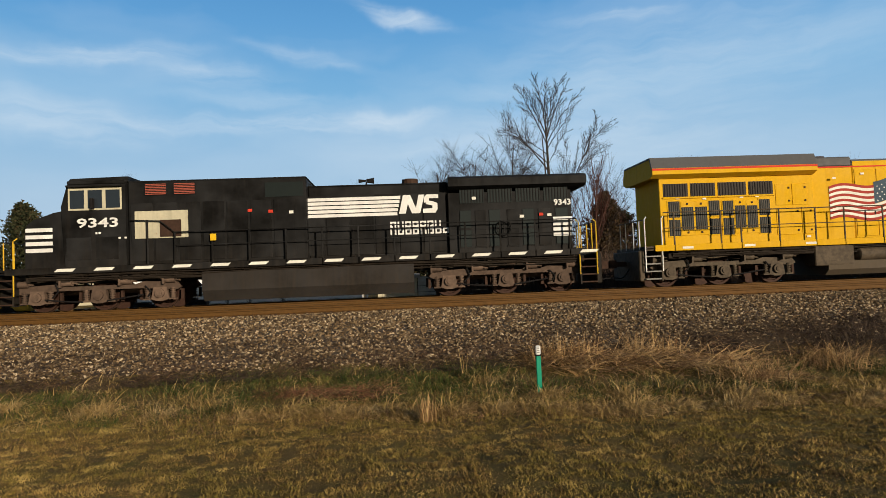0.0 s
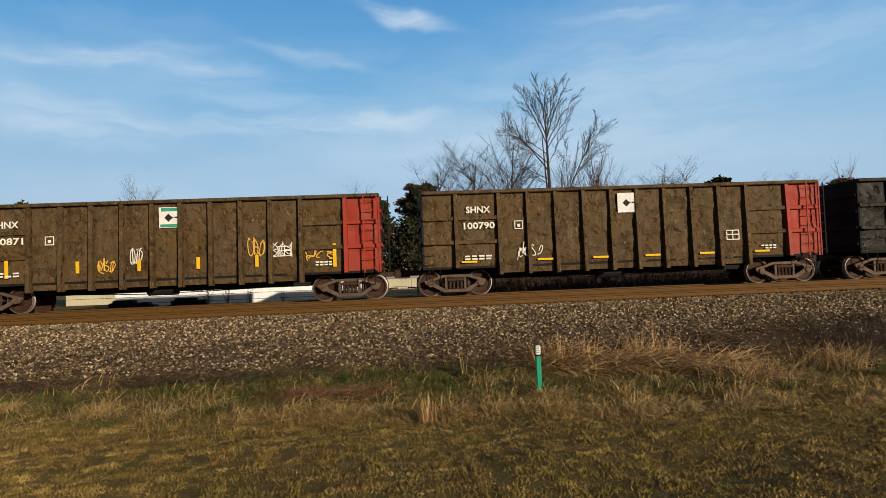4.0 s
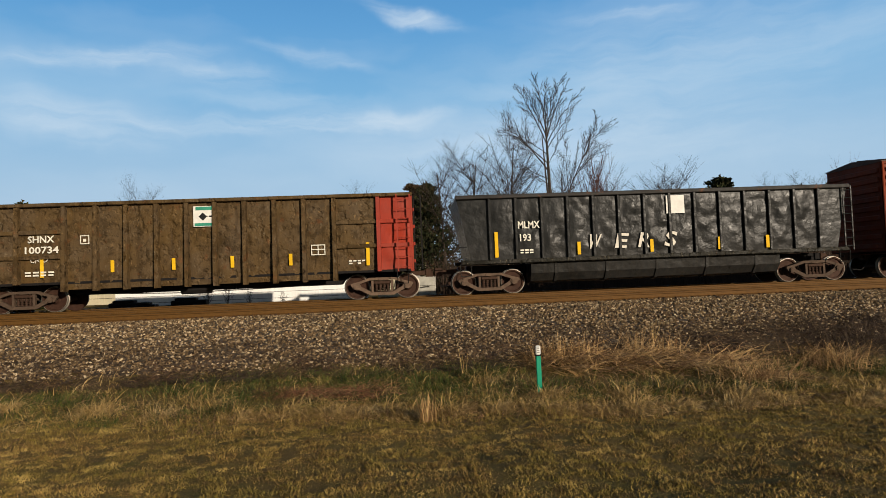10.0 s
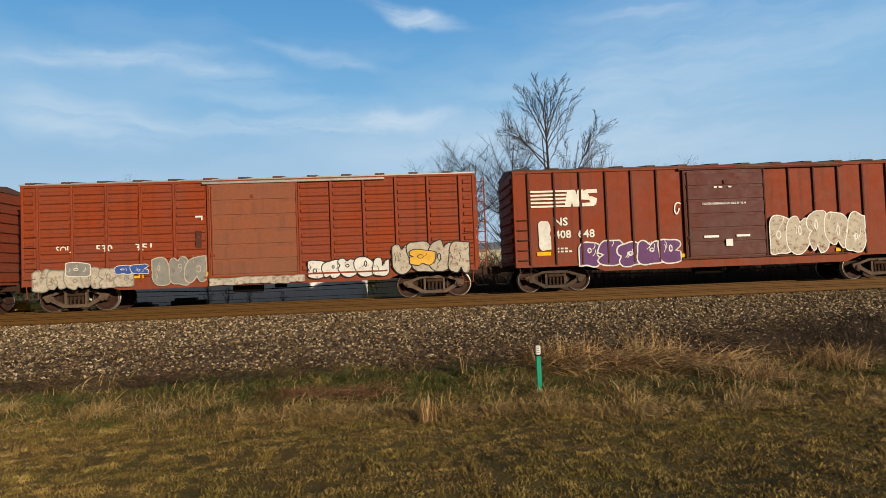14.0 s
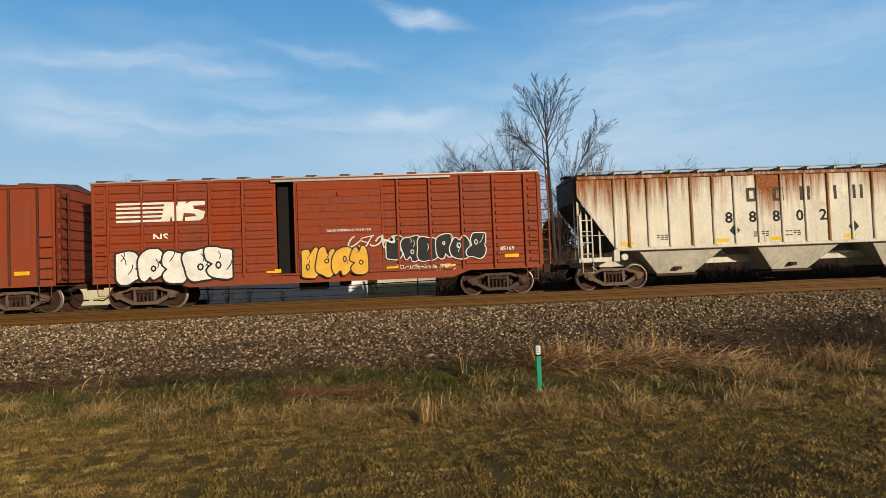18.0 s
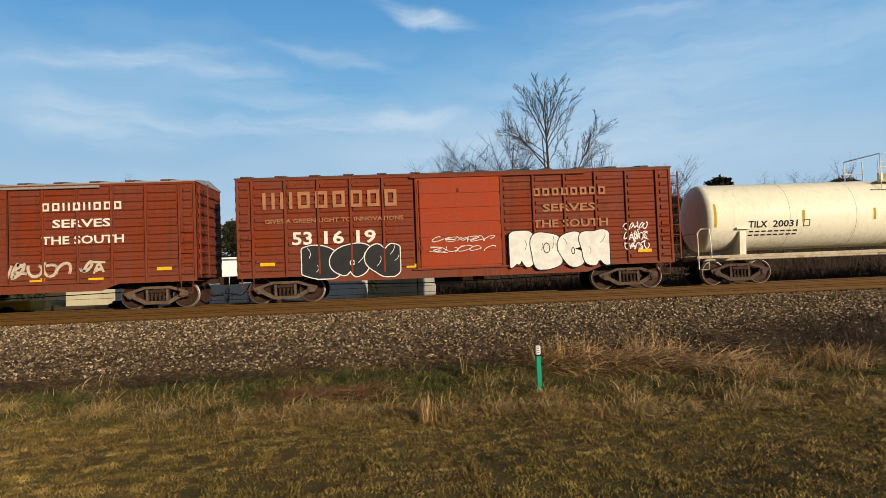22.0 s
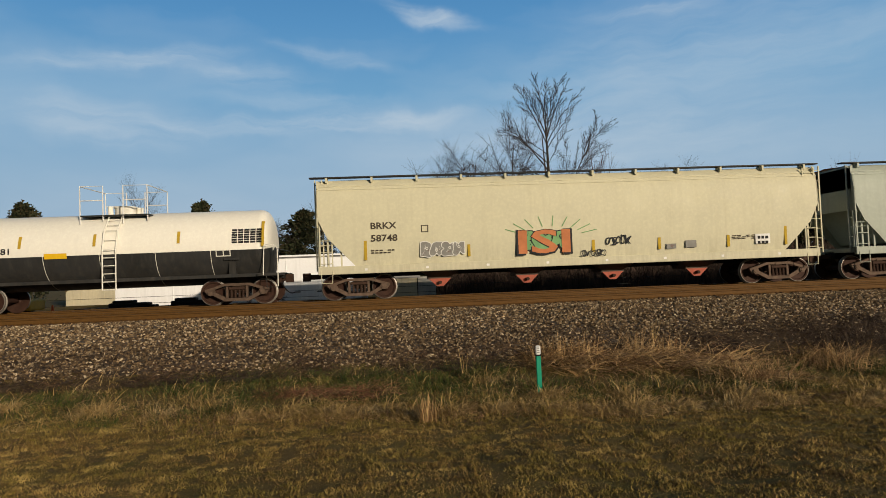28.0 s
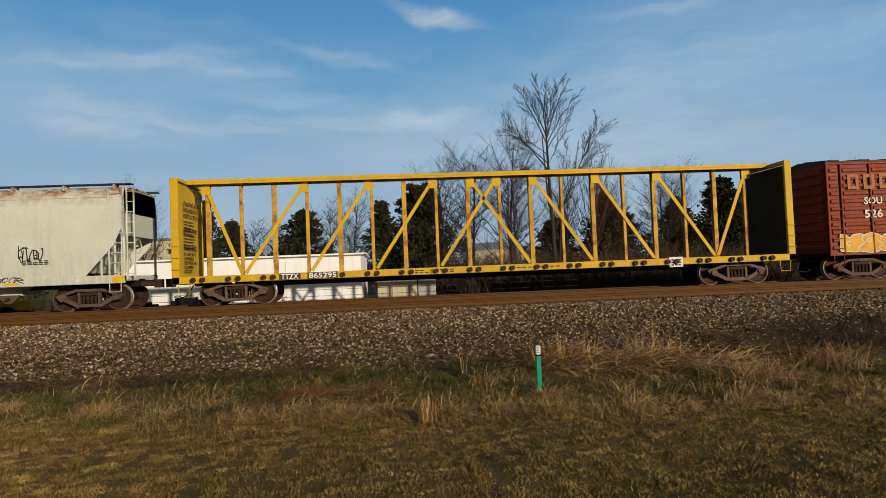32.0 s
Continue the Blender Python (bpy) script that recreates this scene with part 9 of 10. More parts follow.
def bare_kind(key, mat, *args):
    t, c = twig_tree(key, *args)
    KINDS[key] = (raw_mesh("trunk", t, mat), raw_mesh("crown", c, mat), args[2])


# limbs of the tall tree: height of the fork, reach to the side, reach in depth, height of the tip, thickness
BOUGHS = ((8.6, -4.1, 0.6, 13.3, 0.075), (10.6, -2.75, -0.8, 15.2, 0.06), (11.2, -2.0, 1.2, 15.6, 0.055), (11.6, -1.1, -0.6, 15.95, 0.06), (12.0, -0.15, 0.5, 15.8, 0.055), (11.4, 0.8, -1.3, 15.6, 0.055),
         (10.9, 1.75, 0.7, 15.8, 0.06), (10.6, 2.3, -0.9, 14.6, 0.05), (10.2, 2.35, 1.2, 13.5, 0.045), (9.2, -4.4, -1.0, 12.0, 0.06), (8.0, -3.0, 1.3, 9.5, 0.05), (9.8, -3.4, 1.6, 12.4, 0.05), (7.6, -2.2, -1.5, 8.4, 0.045),
         (11.0, -0.9, 2.2, 14.8, 0.05), (10.4, 0.5, 2.6, 14.2, 0.05), (9.0, 1.0, -1.6, 11.6, 0.03))
# the second stem's limbs
LOWER_BOUGHS = ((4.4, 4.5, 0.3, 13.4, 0.085), (8.6, 4.45, -0.7, 12.5, 0.05), (7.8, 4.1, 0.9, 11.0, 0.05), (6.8, 0.9, -0.5, 11.4, 0.035), (7.2, 2.7, 0.8, 8.2, 0.03), (9.2, 3.6, 0.8, 12.2, 0.035))


def forked_tree(seed):
    """A wide bare crown: long limbs that rise and level out, with shoots on shoots."""
    r = random.Random(seed)
    tv, tf, cv, cf = [], [], [], []

    def bar(v, f, pts, r0, r1, sides):
        n = len(pts) - 1
        base = len(v)
        for k, p in enumerate(pts):
            w = (pts[min(k + 1, n)] - pts[max(k - 1, 0)]).normalized()
            u = w.orthogonal().normalized()
            q = w.cross(u)
            rr = r0 + (r1 - r0) * k / n
            for i in range(sides):
                a = 2 * math.pi * i / sides
                v.append(tuple(p + (u * math.cos(a) + q * math.sin(a)) * rr))
        for k in range(n):
            for i in range(sides):
                j = (i + 1) % sides
                f.append((base + k * sides + i, base + k * sides + j, base + (k + 1) * sides + j, base + (k + 1) * sides + i))

    def shoot(p, d, length, rad, level):
        n = 4 if level == 1 else 3
        pts, q, dd = [p.copy()], p.copy(), d.copy()
        for k in range(n):
            dd = (dd + Vector((r.uniform(-1, 1), r.uniform(-1, 1), r.uniform(-0.6, 0.9))) * 0.1).normalized()
            q = q + dd * (length / n)
            pts.append(q.copy())
        bar(cv, cf, pts, rad, max(0.0045, rad * 0.35), 3)
        if level < 3:
            sprout(pts, length, rad, level + 1, (0, 7, 4)[level])

    def sprout(pts, length, rad, level, m, lo=0.22):
        n = len(pts) - 1
        for i in range(m):
            u = lo + (0.98 - lo) * (i + r.uniform(0.1, 0.9)) / m
            k = min(n - 1, int(u * n))
            p = pts[k].lerp(pts[k + 1], u * n - k)
            w = (pts[k + 1] - pts[k]).normalized()
            side = w.cross(Vector((r.uniform(-1, 1), r.uniform(-1, 1), r.uniform(-1, 1)))).normalized()
            d = (w + side * r.uniform(0.42, 0.78) + Vector((0, 0, 0.08))).normalized()
            shoot(p, d, length * r.uniform(0.26, 0.44) * (1.2 - 0.75 * u), rad * (0.32 if level == 1 else 0.55), level)

    def limb(foot, tip, rad, m):
        way = (tip - foot) * 0.86
        tip = foot + way
        mid = foot + Vector((way.x * 0.44, way.y * 0.44, way.z * 0.58))
        pts = []
        for k in range(11):
            u = k / 10
            p = foot * (1 - u) ** 2 + mid * 2 * u * (1 - u) + tip * u * u
            pts.append(p + Vector((r.uniform(-1, 1), r.uniform(-1, 1), r.uniform(-1, 1))) * 0.07 * (0.3 + u) * (0 < k))
        bar(cv, cf, pts, rad * 0.8, 0.008, 5)
        sprout(pts, way.length, rad, 1, m)
        return pts

    def stem_at(z, lean):
        return Vector((lean * z / 12.5, 0.05 * math.sin(z), z))
    stem = [stem_at(z, -0.35) for z in (-0.15, 1.5, 3, 4.5, 6, 7.5, 9, 10.2, 11.3, 12.4)]
    bar(tv, tf, stem, 0.2, 0.045, 8)
    twin = [stem_at(z, -0.5) + Vector((0.02 - 0.02 * z, -0.1, 0)) for z in (6.0, 7.2, 8.6, 10.0, 11.2)]
    bar(tv, tf, twin, 0.075, 0.03, 6)
    for z, x, y, top, rad in BOUGHS:
        limb(stem_at(z, -0.35), Vector((x, y, top)), rad, 13)
    low = limb(stem_at(LOWER_BOUGHS[0][0], -0.35) + Vector((0.2, 0, 0)), Vector((LOWER_BOUGHS[0][1], LOWER_BOUGHS[0][2], LOWER_BOUGHS[0][3])), LOWER_BOUGHS[0][4], 12)
    for z, x, y, top, rad in LOWER_BOUGHS[1:]:
        foot = min(low, key=lambda p: abs(p.z - z))
        limb(foot, Vector((x, y, top)), rad, 11)
    return (tv, tf), (cv, cf)


t, c = forked_tree(5)
KINDS["tall"] = (raw_mesh("trunk", t, M["bark"]), raw_mesh("crown", c, M["bark"]), 16.0)
bare_kind("round", M["bark"], 12, 3, 9.0, 1.0, 0.11, 0.35, (20, 12, 8))
bare_kind("slim", M["bark"], 21, 3, 11.0, 0.85, 0.09, 0.35, (24, 10, 7))
bare_kind("red", M["bark_red"], 33, 3, 9.0, 0.5, 0.08, 0.9, (22, 9, 6))
bare_kind("shrub", M["bark"], 44, 3, 4.5, 0.8, 0.05, 0.6, (11, 6, 5), False)


def cedar_kind(key, seed, height, radius, mat, n):
    r = random.Random(seed)
    v, f = [], []
    limbs = []
    for i in range(170):
        u = r.random() ** 0.85
        a = r.uniform(0, 6.283)
        lim = (radius * ((1 - u) ** 0.8) + 0.12) * r.uniform(0.5, 1.15)
        limbs.append((u, a, lim, r.uniform(0.25, 0.8)))
    for i in range(n):
        u, a, lim, rise = limbs[r.randrange(len(limbs))]
        w = r.random() ** 0.6
        rr = lim * w
        spread = 0.08 + 0.16 * lim * math.sin(math.pi * min(0.95, w))
        c = Vector((rr * math.cos(a) + r.gauss(0, spread), rr * math.sin(a) + r.gauss(0, spread), 0.3 + (height - 0.9) * u + rr * rise + r.gauss(0, spread * 0.8)))
        s = r.uniform(0.09, 0.22)
        out = Vector((math.cos(a), math.sin(a), r.uniform(0.2, 1.3))).normalized()
        t = out.orthogonal().normalized() * s * 0.45
        t.rotate(Matrix.Rotation(r.uniform(0, 6.28), 3, out))
        b = len(v)
        v += [tuple(c - t), tuple(c + t), tuple(c + out * s), tuple(c + t.cross(out).normalized() * s * 0.5)]
        f += [(b, b + 1, b + 2), (b, b + 3, b + 2)]
    t = Geo().cyl((0, 0, -0.1), (0, 0, height * 0.9), 0.14, 8, 0.02).mesh("trunk", M["bark"])
    KINDS[key] = (t, raw_mesh("crown", (v, f), mat), height)


cedar_kind("cedar", 3, 8.0, 2.5, M["cedar"], 9000)
cedar_kind("cedar_slim", 9, 8.0, 1.6, M["cedar"], 7000)
cedar_kind("cedar_rust", 14, 8.0, 2.1, M["cedar_brown"], 8000)


def tree(kind, x, y, top, turn, label, wide=1.0, group=""):
    t, c, h = KINDS[kind]
    ob = tagged(new("conifer_tree" if "cedar" in kind else ("shrub" if kind == "shrub" else "bare_tree")), label, "shrub" if kind == "shrub" else "tree", group)
    z = ground_z(x, y)
    ob.location = (x, y, z)
    ob.rotation_euler = (0, 0, radians(turn))
    k = (top - z) / h
    girth = 1.45 if "cedar" in kind else 1.0
    for nm, me in (("trunk", t), ("crown", c)):
        place(nm, me, ob, at=Matrix.Diagonal((k * wide * girth, k * wide * girth, k, 1)))
    return ob


tree("tall", 11.25, 22.0, 15.3, 0, "tall bare tree with fine spreading branches")
for k, x, y, top, turn, wide in (("round", 3.4, 24.0, 10.0, 0, 0.9), ("round", 5.6, 25.0, 10.8, 130, 0.95), ("slim", 8.3, 23.0, 12.0, 30, 1.0), ("round", 16.9, 27.0, 9.0, 60, 0.7),
                                 ("slim", 20.8, 25.0, 8.6, 90, 1.1), ("round", 22.0, 29.0, 9.0, 200, 0.9), ("slim", 12.9, 27.0, 9.6, 40, 1.0), ("round", 9.6, 29.0, 10.5, 250, 0.9), ("slim", 30.0, 27.0, 7.5, 15, 1.0),
                                 ("round", 33.5, 26.0, 7.9, 77, 0.9), ("slim", -20.0, 28.0, 8.9, 10, 0.8), ("slim", -3.4, 25.0, 7.4, 50, 1.2), ("round", -5.2, 27.0, 7.2, 20, 0.9), ("round", -10.9, 26.0, 5.6, 20, 1.0),
                                 ("round", -8.6, 26.5, 5.3, 140, 0.9), ("slim", -9.8, 28, 5.5, 220, 1.2)):
    tree(k, x, y, top, turn, "small bare tree with a dense net of twigs", wide, "bare trees behind the tracks")
for x, y, top, turn in ((15.1, 25.0, 10.3, 0), (14.2, 29.0, 8.0, 100), (35.6, 25.0, 8.1, 60), (24.5, 31, 7.5, 10), (18.6, 30, 7.6, 200)):
    tree("red", x, y, top, turn, "bare tree with reddish upright twigs", 1.0, "reddish bare trees")
for k, x, y, top, wide in (("cedar", -27.9, 26.0, 7.8, 0.75), ("cedar", -15.0, 26.2, 7.5, 0.7), ("cedar", -13.0, 27.0, 5.9, 0.9), ("cedar", -7.4, 27.0, 6.6, 1.1), ("cedar_slim", -1.4, 26.0, 7.1, 0.95),
                           ("cedar", 2.2, 25.0, 8.2, 0.8), ("cedar_rust", 1.2, 27.0, 8.4, 0.9), ("cedar_rust", 17.0, 28.0, 7.4, 0.9), ("cedar", 25.9, 26.0, 8.2, 1.0), ("cedar", 28.6, 28.0, 6.6, 0.9),
                           ("cedar", 32.6, 26.0, 7.2, 0.95), ("cedar", 37.0, 27.0, 7.9, 1.1), ("cedar_slim", 35.0, 24.0, 6.3, 1.1), ("cedar_rust", 22.6, 27.0, 6.6, 1.0), ("cedar", 13.5, 31.0, 5.5, 1.2),
                           ("cedar", 19.6, 33.0, 6.5, 1.3), ("cedar", 30.5, 34.0, 7.0, 1.3), ("cedar", -34.0, 30.0, 7.0, 1.0), ("cedar", 44.0, 28.0, 8.0, 1.1)):
    tree(k, x, y, top, x * 37 % 360, "dark evergreen cedar with a ragged crown" if k != "cedar_rust" else "bronze-brown evergreen cedar in winter", wide, "cedars behind the tracks")
for x, y, top in ((-8.3, 12.0, 1.6), (-6.4, 11.5, 1.2), (-9.6, 12.5, 1.9), (-10.8, 13.0, 2.4)):
    tree("shrub", x, y, top, x * 61 % 360, "leafless shrub with tangled dark twigs", 1.0, "shrubs by the warehouse")

# dark sheet added on the wood's floor, its colour standing in for shade
M["litter"] = plain("wood_floor_shade", (0.035, 0.022, 0.014), 0.95, 0.0, 0.6, 5.0, 0.6)
g = Geo()
xs = [3.0 + 1.5 * i for i in range(40)]
ys = [7.6 + 1.6 * i for i in range(20)]
g.add([(x, y, -0.69 + 0.03 * noise.noise(Vector((x * 0.6, y * 0.6, 3.0))) + 0.02) for y in ys for x in xs], [(j * 40 + i, j * 40 + i + 1, j * 40 + i + 41, j * 40 + i + 40) for j in range(19) for i in range(39)])
tagged(g.part("leaf_litter", M["litter"], None, smooth=True), "dark brown sheet standing in for shade under bare trees", "leaf litter", kind="stuff")

# the wood's undergrowth, one tangle of thin stems
r = random.Random(8)
v, f = [], []
for i in range(15000):
    x = r.uniform(2.5, 50.0)
    y = r.uniform(13.0, 34.0)
    if x < 3.5 and y < 17:
        continue
    h = r.uniform(0.6, 3.4) * (0.55 if y < 15 else 1.0)
    z = -0.72
    lx, ly = r.uniform(-0.5, 0.5) * h, r.uniform(-0.5, 0.5) * h
    w = r.uniform(0.012, 0.035)
    b = len(v)
    v += [(x - w, y, z), (x + w, y, z), (x + lx * 0.4 + w * 0.7, y + ly * 0.4, z + h * 0.55), (x + lx * 0.4 - w * 0.7, y + ly * 0.4, z + h * 0.55), (x + lx, y + ly, z + h)]
    f += [(b, b + 1, b + 2, b + 3), (b + 3, b + 2, b + 4)]
    for k in range(2):
        u = r.uniform(0.3, 0.9)
        cx, cy, cz = x + lx * u, y + ly * u, z + h * u
        ex, ez = r.uniform(-0.7, 0.7), r.uniform(0.1, 0.6)
        b = len(v)
        v += [(cx, cy, cz - 0.012), (cx, cy, cz + 0.012), (cx + ex, cy + r.uniform(-0.4, 0.4), cz + ez)]
        f += [(b, b + 1, b + 2)]
under = place("undergrowth", raw_mesh("undergrowth", (v, f), M["thicket"]))
tagged(under, "tangled brown undergrowth of a leafless wood", "undergrowth", kind="stuff")

# ballast stones on the near shoulder
rng = np.random.default_rng(5)


def stones(n, x0, x1, y0, y1, size, name, label):
    octa = np.array([(1, 0, 0), (-1, 0, 0), (0, 1, 0), (0, -1, 0), (0, 0, 1), (0, 0, -1)], float)
    tri = np.array([(0, 2, 4), (2, 1, 4), (1, 3, 4), (3, 0, 4), (2, 0, 5), (1, 2, 5), (3, 1, 5), (0, 3, 5)])
    x, y = rng.uniform(x0, x1, n), rng.uniform(y0, y1, n)
    z = np.interp(y, [p[0] for p in BED], [p[1] for p in BED])
    s = size * rng.uniform(0.55, 1.5, n)
    vv = octa[None] * rng.uniform(0.55, 1.25, (n, 6, 3)) + rng.normal(0, 0.14, (n, 6, 3))
    ang = rng.uniform(0, 6.283, n)
    tilt = rng.uniform(-0.9, 0.9, n)
    ca, sa, ct, st = np.cos(ang), np.sin(ang), np.cos(tilt), np.sin(tilt)
    X, Y, Z = vv[..., 0], vv[..., 1], vv[..., 2] * 0.75
    Y, Z = Y * ct[:, None] - Z * st[:, None], Y * st[:, None] + Z * ct[:, None]
    X, Y = X * ca[:, None] - Y * sa[:, None], X * sa[:, None] + Y * ca[:, None]
    P = np.stack([X * s[:, None] + x[:, None], Y * s[:, None] + y[:, None], Z * s[:, None] + z[:, None] + s[:, None] * 0.35], -1).reshape(-1, 3)
    F = (tri[None] + (np.arange(n) * 6)[:, None, None]).reshape(-1, 3)
    ob = place(name, raw_mesh(name, (P.tolist(), F.tolist()), M["stones"]))
    return tagged(ob, label, "ballast stones", kind="stuff")


stones(50000, -14, 16, -9.8, -5.0, 0.034, "ballast_stones", "loose angular grey and brown ballast stones")
stones(5000, -17, 20, -5.0, 2.2, 0.034, "ballast_stones", "loose ballast stones between the rails")


def blades(n, xy, h0, h1, w, lean, mat, name, label, droop=0.6, lo=0.1, tuft=(4.5, 1.6)):
    """Grass blades rooted at the points that xy() gives."""
    pts = xy(n)
    n = len(pts)
    mid = pts[:, 2:]
    pts = pts[:, :2]
    x, y = pts[:, 0], pts[:, 1]
    z = np.array([ground_z(a, b) for a, b in pts]) - 0.01
    h = rng.uniform(h0, h1, n)
    if tuft:
        h *= np.clip([1.0 + tuft[1] * noise.noise(Vector((p * tuft[0], q * tuft[0], 6.0))) for p, q in pts], 0.45, 2.6)
    a = rng.uniform(0, 6.283, n)
    if mid.shape[1]:
        a = np.arctan2(y - mid[:, 1], x - mid[:, 0]) + rng.normal(0, 0.7, n)
    t = rng.uniform(0, 6.283, n)
    l = rng.uniform(lo, 1.0, n) * lean * h
    dx, dy = np.cos(a) * l, np.sin(a) * l
    wx, wy = np.cos(t) * w * rng.uniform(0.6, 1.3, n), np.sin(t) * w * rng.uniform(0.6, 1.3, n)
    up = h * np.sqrt(np.maximum(0.05, 1 - (np.minimum(0.97, l / h)) ** 2))
    P = np.stack([np.stack([x - wx, y - wy, z], -1), np.stack([x + wx, y + wy, z], -1),
                  np.stack([x + dx * 0.35 + wx * 0.8, y + dy * 0.35 + wy * 0.8, z + up * 0.6], -1), np.stack([x + dx * 0.35 - wx * 0.8, y + dy * 0.35 - wy * 0.8, z + up * 0.6], -1),
                  np.stack([x + dx, y + dy, z + up * (1 - 0.25 * droop * l / h)], -1)], 1).reshape(-1, 3)
    b = np.arange(n) * 5
    quads = np.stack([b, b + 1, b + 2, b + 3], -1).tolist()
    tris = np.stack([b + 3, b + 2, b + 4], -1).tolist()
    ob = place(name, raw_mesh(name, (P.tolist(), quads + tris), mat))
    return tagged(ob, label, "grass", kind="stuff")


def field(y0, y1, power=1.0, keep=None):
    def pick(n):
        y = rng.uniform(0, 1, n) ** power * (y1 - y0) + y0
        d = y + 23.97
        x = rng.uniform(-0.74, 0.9, n) * d + rng.uniform(-0.5, 0.5, n)
        p = np.stack([x, y], -1)
        if keep:
            q = np.array([noise.noise(Vector((a * keep[0], b * keep[0], keep[2]))) for a, b in p])
            p = p[q > keep[1]]
        return p
    return pick


def clumps(spots, spread):
    def pick(n):
        s = np.array(spots)
        i = rng.integers(0, len(s), n)
        return np.concatenate([s[i] + rng.normal(0, spread, (n, 2)), s[i]], 1)
    return pick


def stems(n, xy, l0, l1, w, rise, curl, mat, name, label, lift=0.0, along=0.0):
    """Long thin stems in four joints: each leaves the ground at an angle within rise, and curl bends it down; along turns them to the track's line."""
    pts = xy(n)
    n = len(pts)
    mid = pts[:, 2:]
    x, y = pts[:, 0].copy(), pts[:, 1].copy()
    floor = np.array([ground_z(p, q) for p, q in pts[:, :2]])
    floor = np.maximum(floor, np.interp(y, [p[0] for p in BED], [p[1] for p in BED], -9, -9))
    z = floor - 0.01 + rng.uniform(0, 1, n) * lift
    a = rng.uniform(0, 6.283, n)
    if mid.shape[1]:
        a = np.arctan2(y - mid[:, 1], x - mid[:, 0]) + rng.normal(0, 0.8, n)
    if along:
        a = np.where(rng.random(n) < along, rng.normal(0.0, 0.45, n) + math.pi * (rng.random(n) < 0.5), a)
    e = np.radians(rng.uniform(rise[0], rise[1], n))
    length = rng.uniform(l0, l1, n)
    bend = np.radians(curl) * rng.uniform(0.3, 1.3, n) / 4
    t = a + 1.5708 + rng.normal(0, 0.5, n)
    half = w * rng.uniform(0.6, 1.4, n)
    rows = []
    for k in range(5):
        h = half * (1 - 0.17 * k)
        up = 0.35 * h
        rows.append(np.stack([x - np.cos(t) * h, y - np.sin(t) * h, z - up], -1))
        rows.append(np.stack([x + np.cos(t) * h, y + np.sin(t) * h, z + up], -1))
        a = a + rng.normal(0, 0.16, n)
        x, y = x + np.cos(a) * np.cos(e) * length / 4, y + np.sin(a) * np.cos(e) * length / 4
        z = np.maximum(z + np.sin(e) * length / 4, floor + 0.004)
        e = e - bend
    P = np.stack(rows, 1).reshape(-1, 3)
    b = np.arange(n) * 10
    F = np.concatenate([np.stack([b + 2 * k, b + 2 * k + 1, b + 2 * k + 3, b + 2 * k + 2], -1) for k in range(4)]).tolist()
    ob = place(name, raw_mesh(name, (P.tolist(), F), mat))
    return tagged(ob, label, "grass", kind="stuff")


M["lawn"] = island_mat("lawn_blades", ((0.14, 0.102, 0.018), (0.26, 0.168, 0.042), (0.2, 0.115, 0.038), (0.17, 0.13, 0.022), (0.4, 0.255, 0.08), (0.15, 0.085, 0.03)), 0.7, (0.8, (0.17, 0.14, 0.022), 0.5), mottle=(7.5, 0.8, (0.075, 0.045, 0.018), (0.46, 0.32, 0.095)))
M["green"] = island_mat("green_blades", ((0.03, 0.048, 0.008), (0.055, 0.076, 0.013), (0.1, 0.105, 0.025), (0.04, 0.056, 0.01), (0.13, 0.1, 0.032)), 0.65, mottle=(4.5, 0.85, (0.018, 0.022, 0.007), (0.19, 0.165, 0.045)))
M["straw"] = island_mat("straw_blades", ((0.22, 0.14, 0.045), (0.38, 0.25, 0.085), (0.5, 0.34, 0.13), (0.16, 0.1, 0.032)), 0.7, mottle=(4.0, 0.65, (0.13, 0.085, 0.03), (0.48, 0.36, 0.17)))
M["rusty"] = island_mat("rusty_stems", ((0.09, 0.045, 0.025), (0.17, 0.085, 0.042), (0.26, 0.15, 0.075), (0.07, 0.04, 0.024), (0.12, 0.065, 0.04)), 0.8, mottle=(4.0, 0.7, (0.04, 0.024, 0.015), (0.3, 0.19, 0.1)))
M["thatch"] = island_mat("dark_dead_thatch", ((0.035, 0.023, 0.016), (0.08, 0.05, 0.032), (0.05, 0.035, 0.024), (0.13, 0.09, 0.055), (0.06, 0.04, 0.028)), 0.85, mottle=(1.6, 0.6, (0.03, 0.02, 0.014), (0.16, 0.11, 0.06)))
M["copper"] = island_mat("copper_stems", ((0.19, 0.075, 0.035), (0.3, 0.14, 0.06), (0.1, 0.042, 0.022), (0.38, 0.21, 0.1)), 0.8)
M["reed"] = island_mat("dead_reed_stems", ((0.2, 0.115, 0.045), (0.46, 0.28, 0.11), (0.62, 0.41, 0.18), (0.26, 0.14, 0.06), (0.1, 0.055, 0.025)), 0.75, mottle=(2.5, 0.5, (0.16, 0.085, 0.035), (0.6, 0.42, 0.2)))
blades(330000, field(-19.6, -13.0, 0.85), 0.018, 0.05, 0.0052, 0.98, M["lawn"], "lawn", "mown winter lawn, brown with green patches", lo=0.4, tuft=(4.2, 1.2))
blades(30000, field(-15.6, -9.6), 0.04, 0.13, 0.0042, 0.95, M["lawn"], "rough_grass", "rough brownish grass beside the ballast", lo=0.5, tuft=(1.7, 1.6))
blades(46000, field(-14.2, -10.3, 1.0, (0.45, -0.1, 3.0)), 0.03, 0.11, 0.0045, 0.95, M["green"], "green_grass", "patches of fresh green grass", lo=0.4, tuft=(1.5, 1.6))
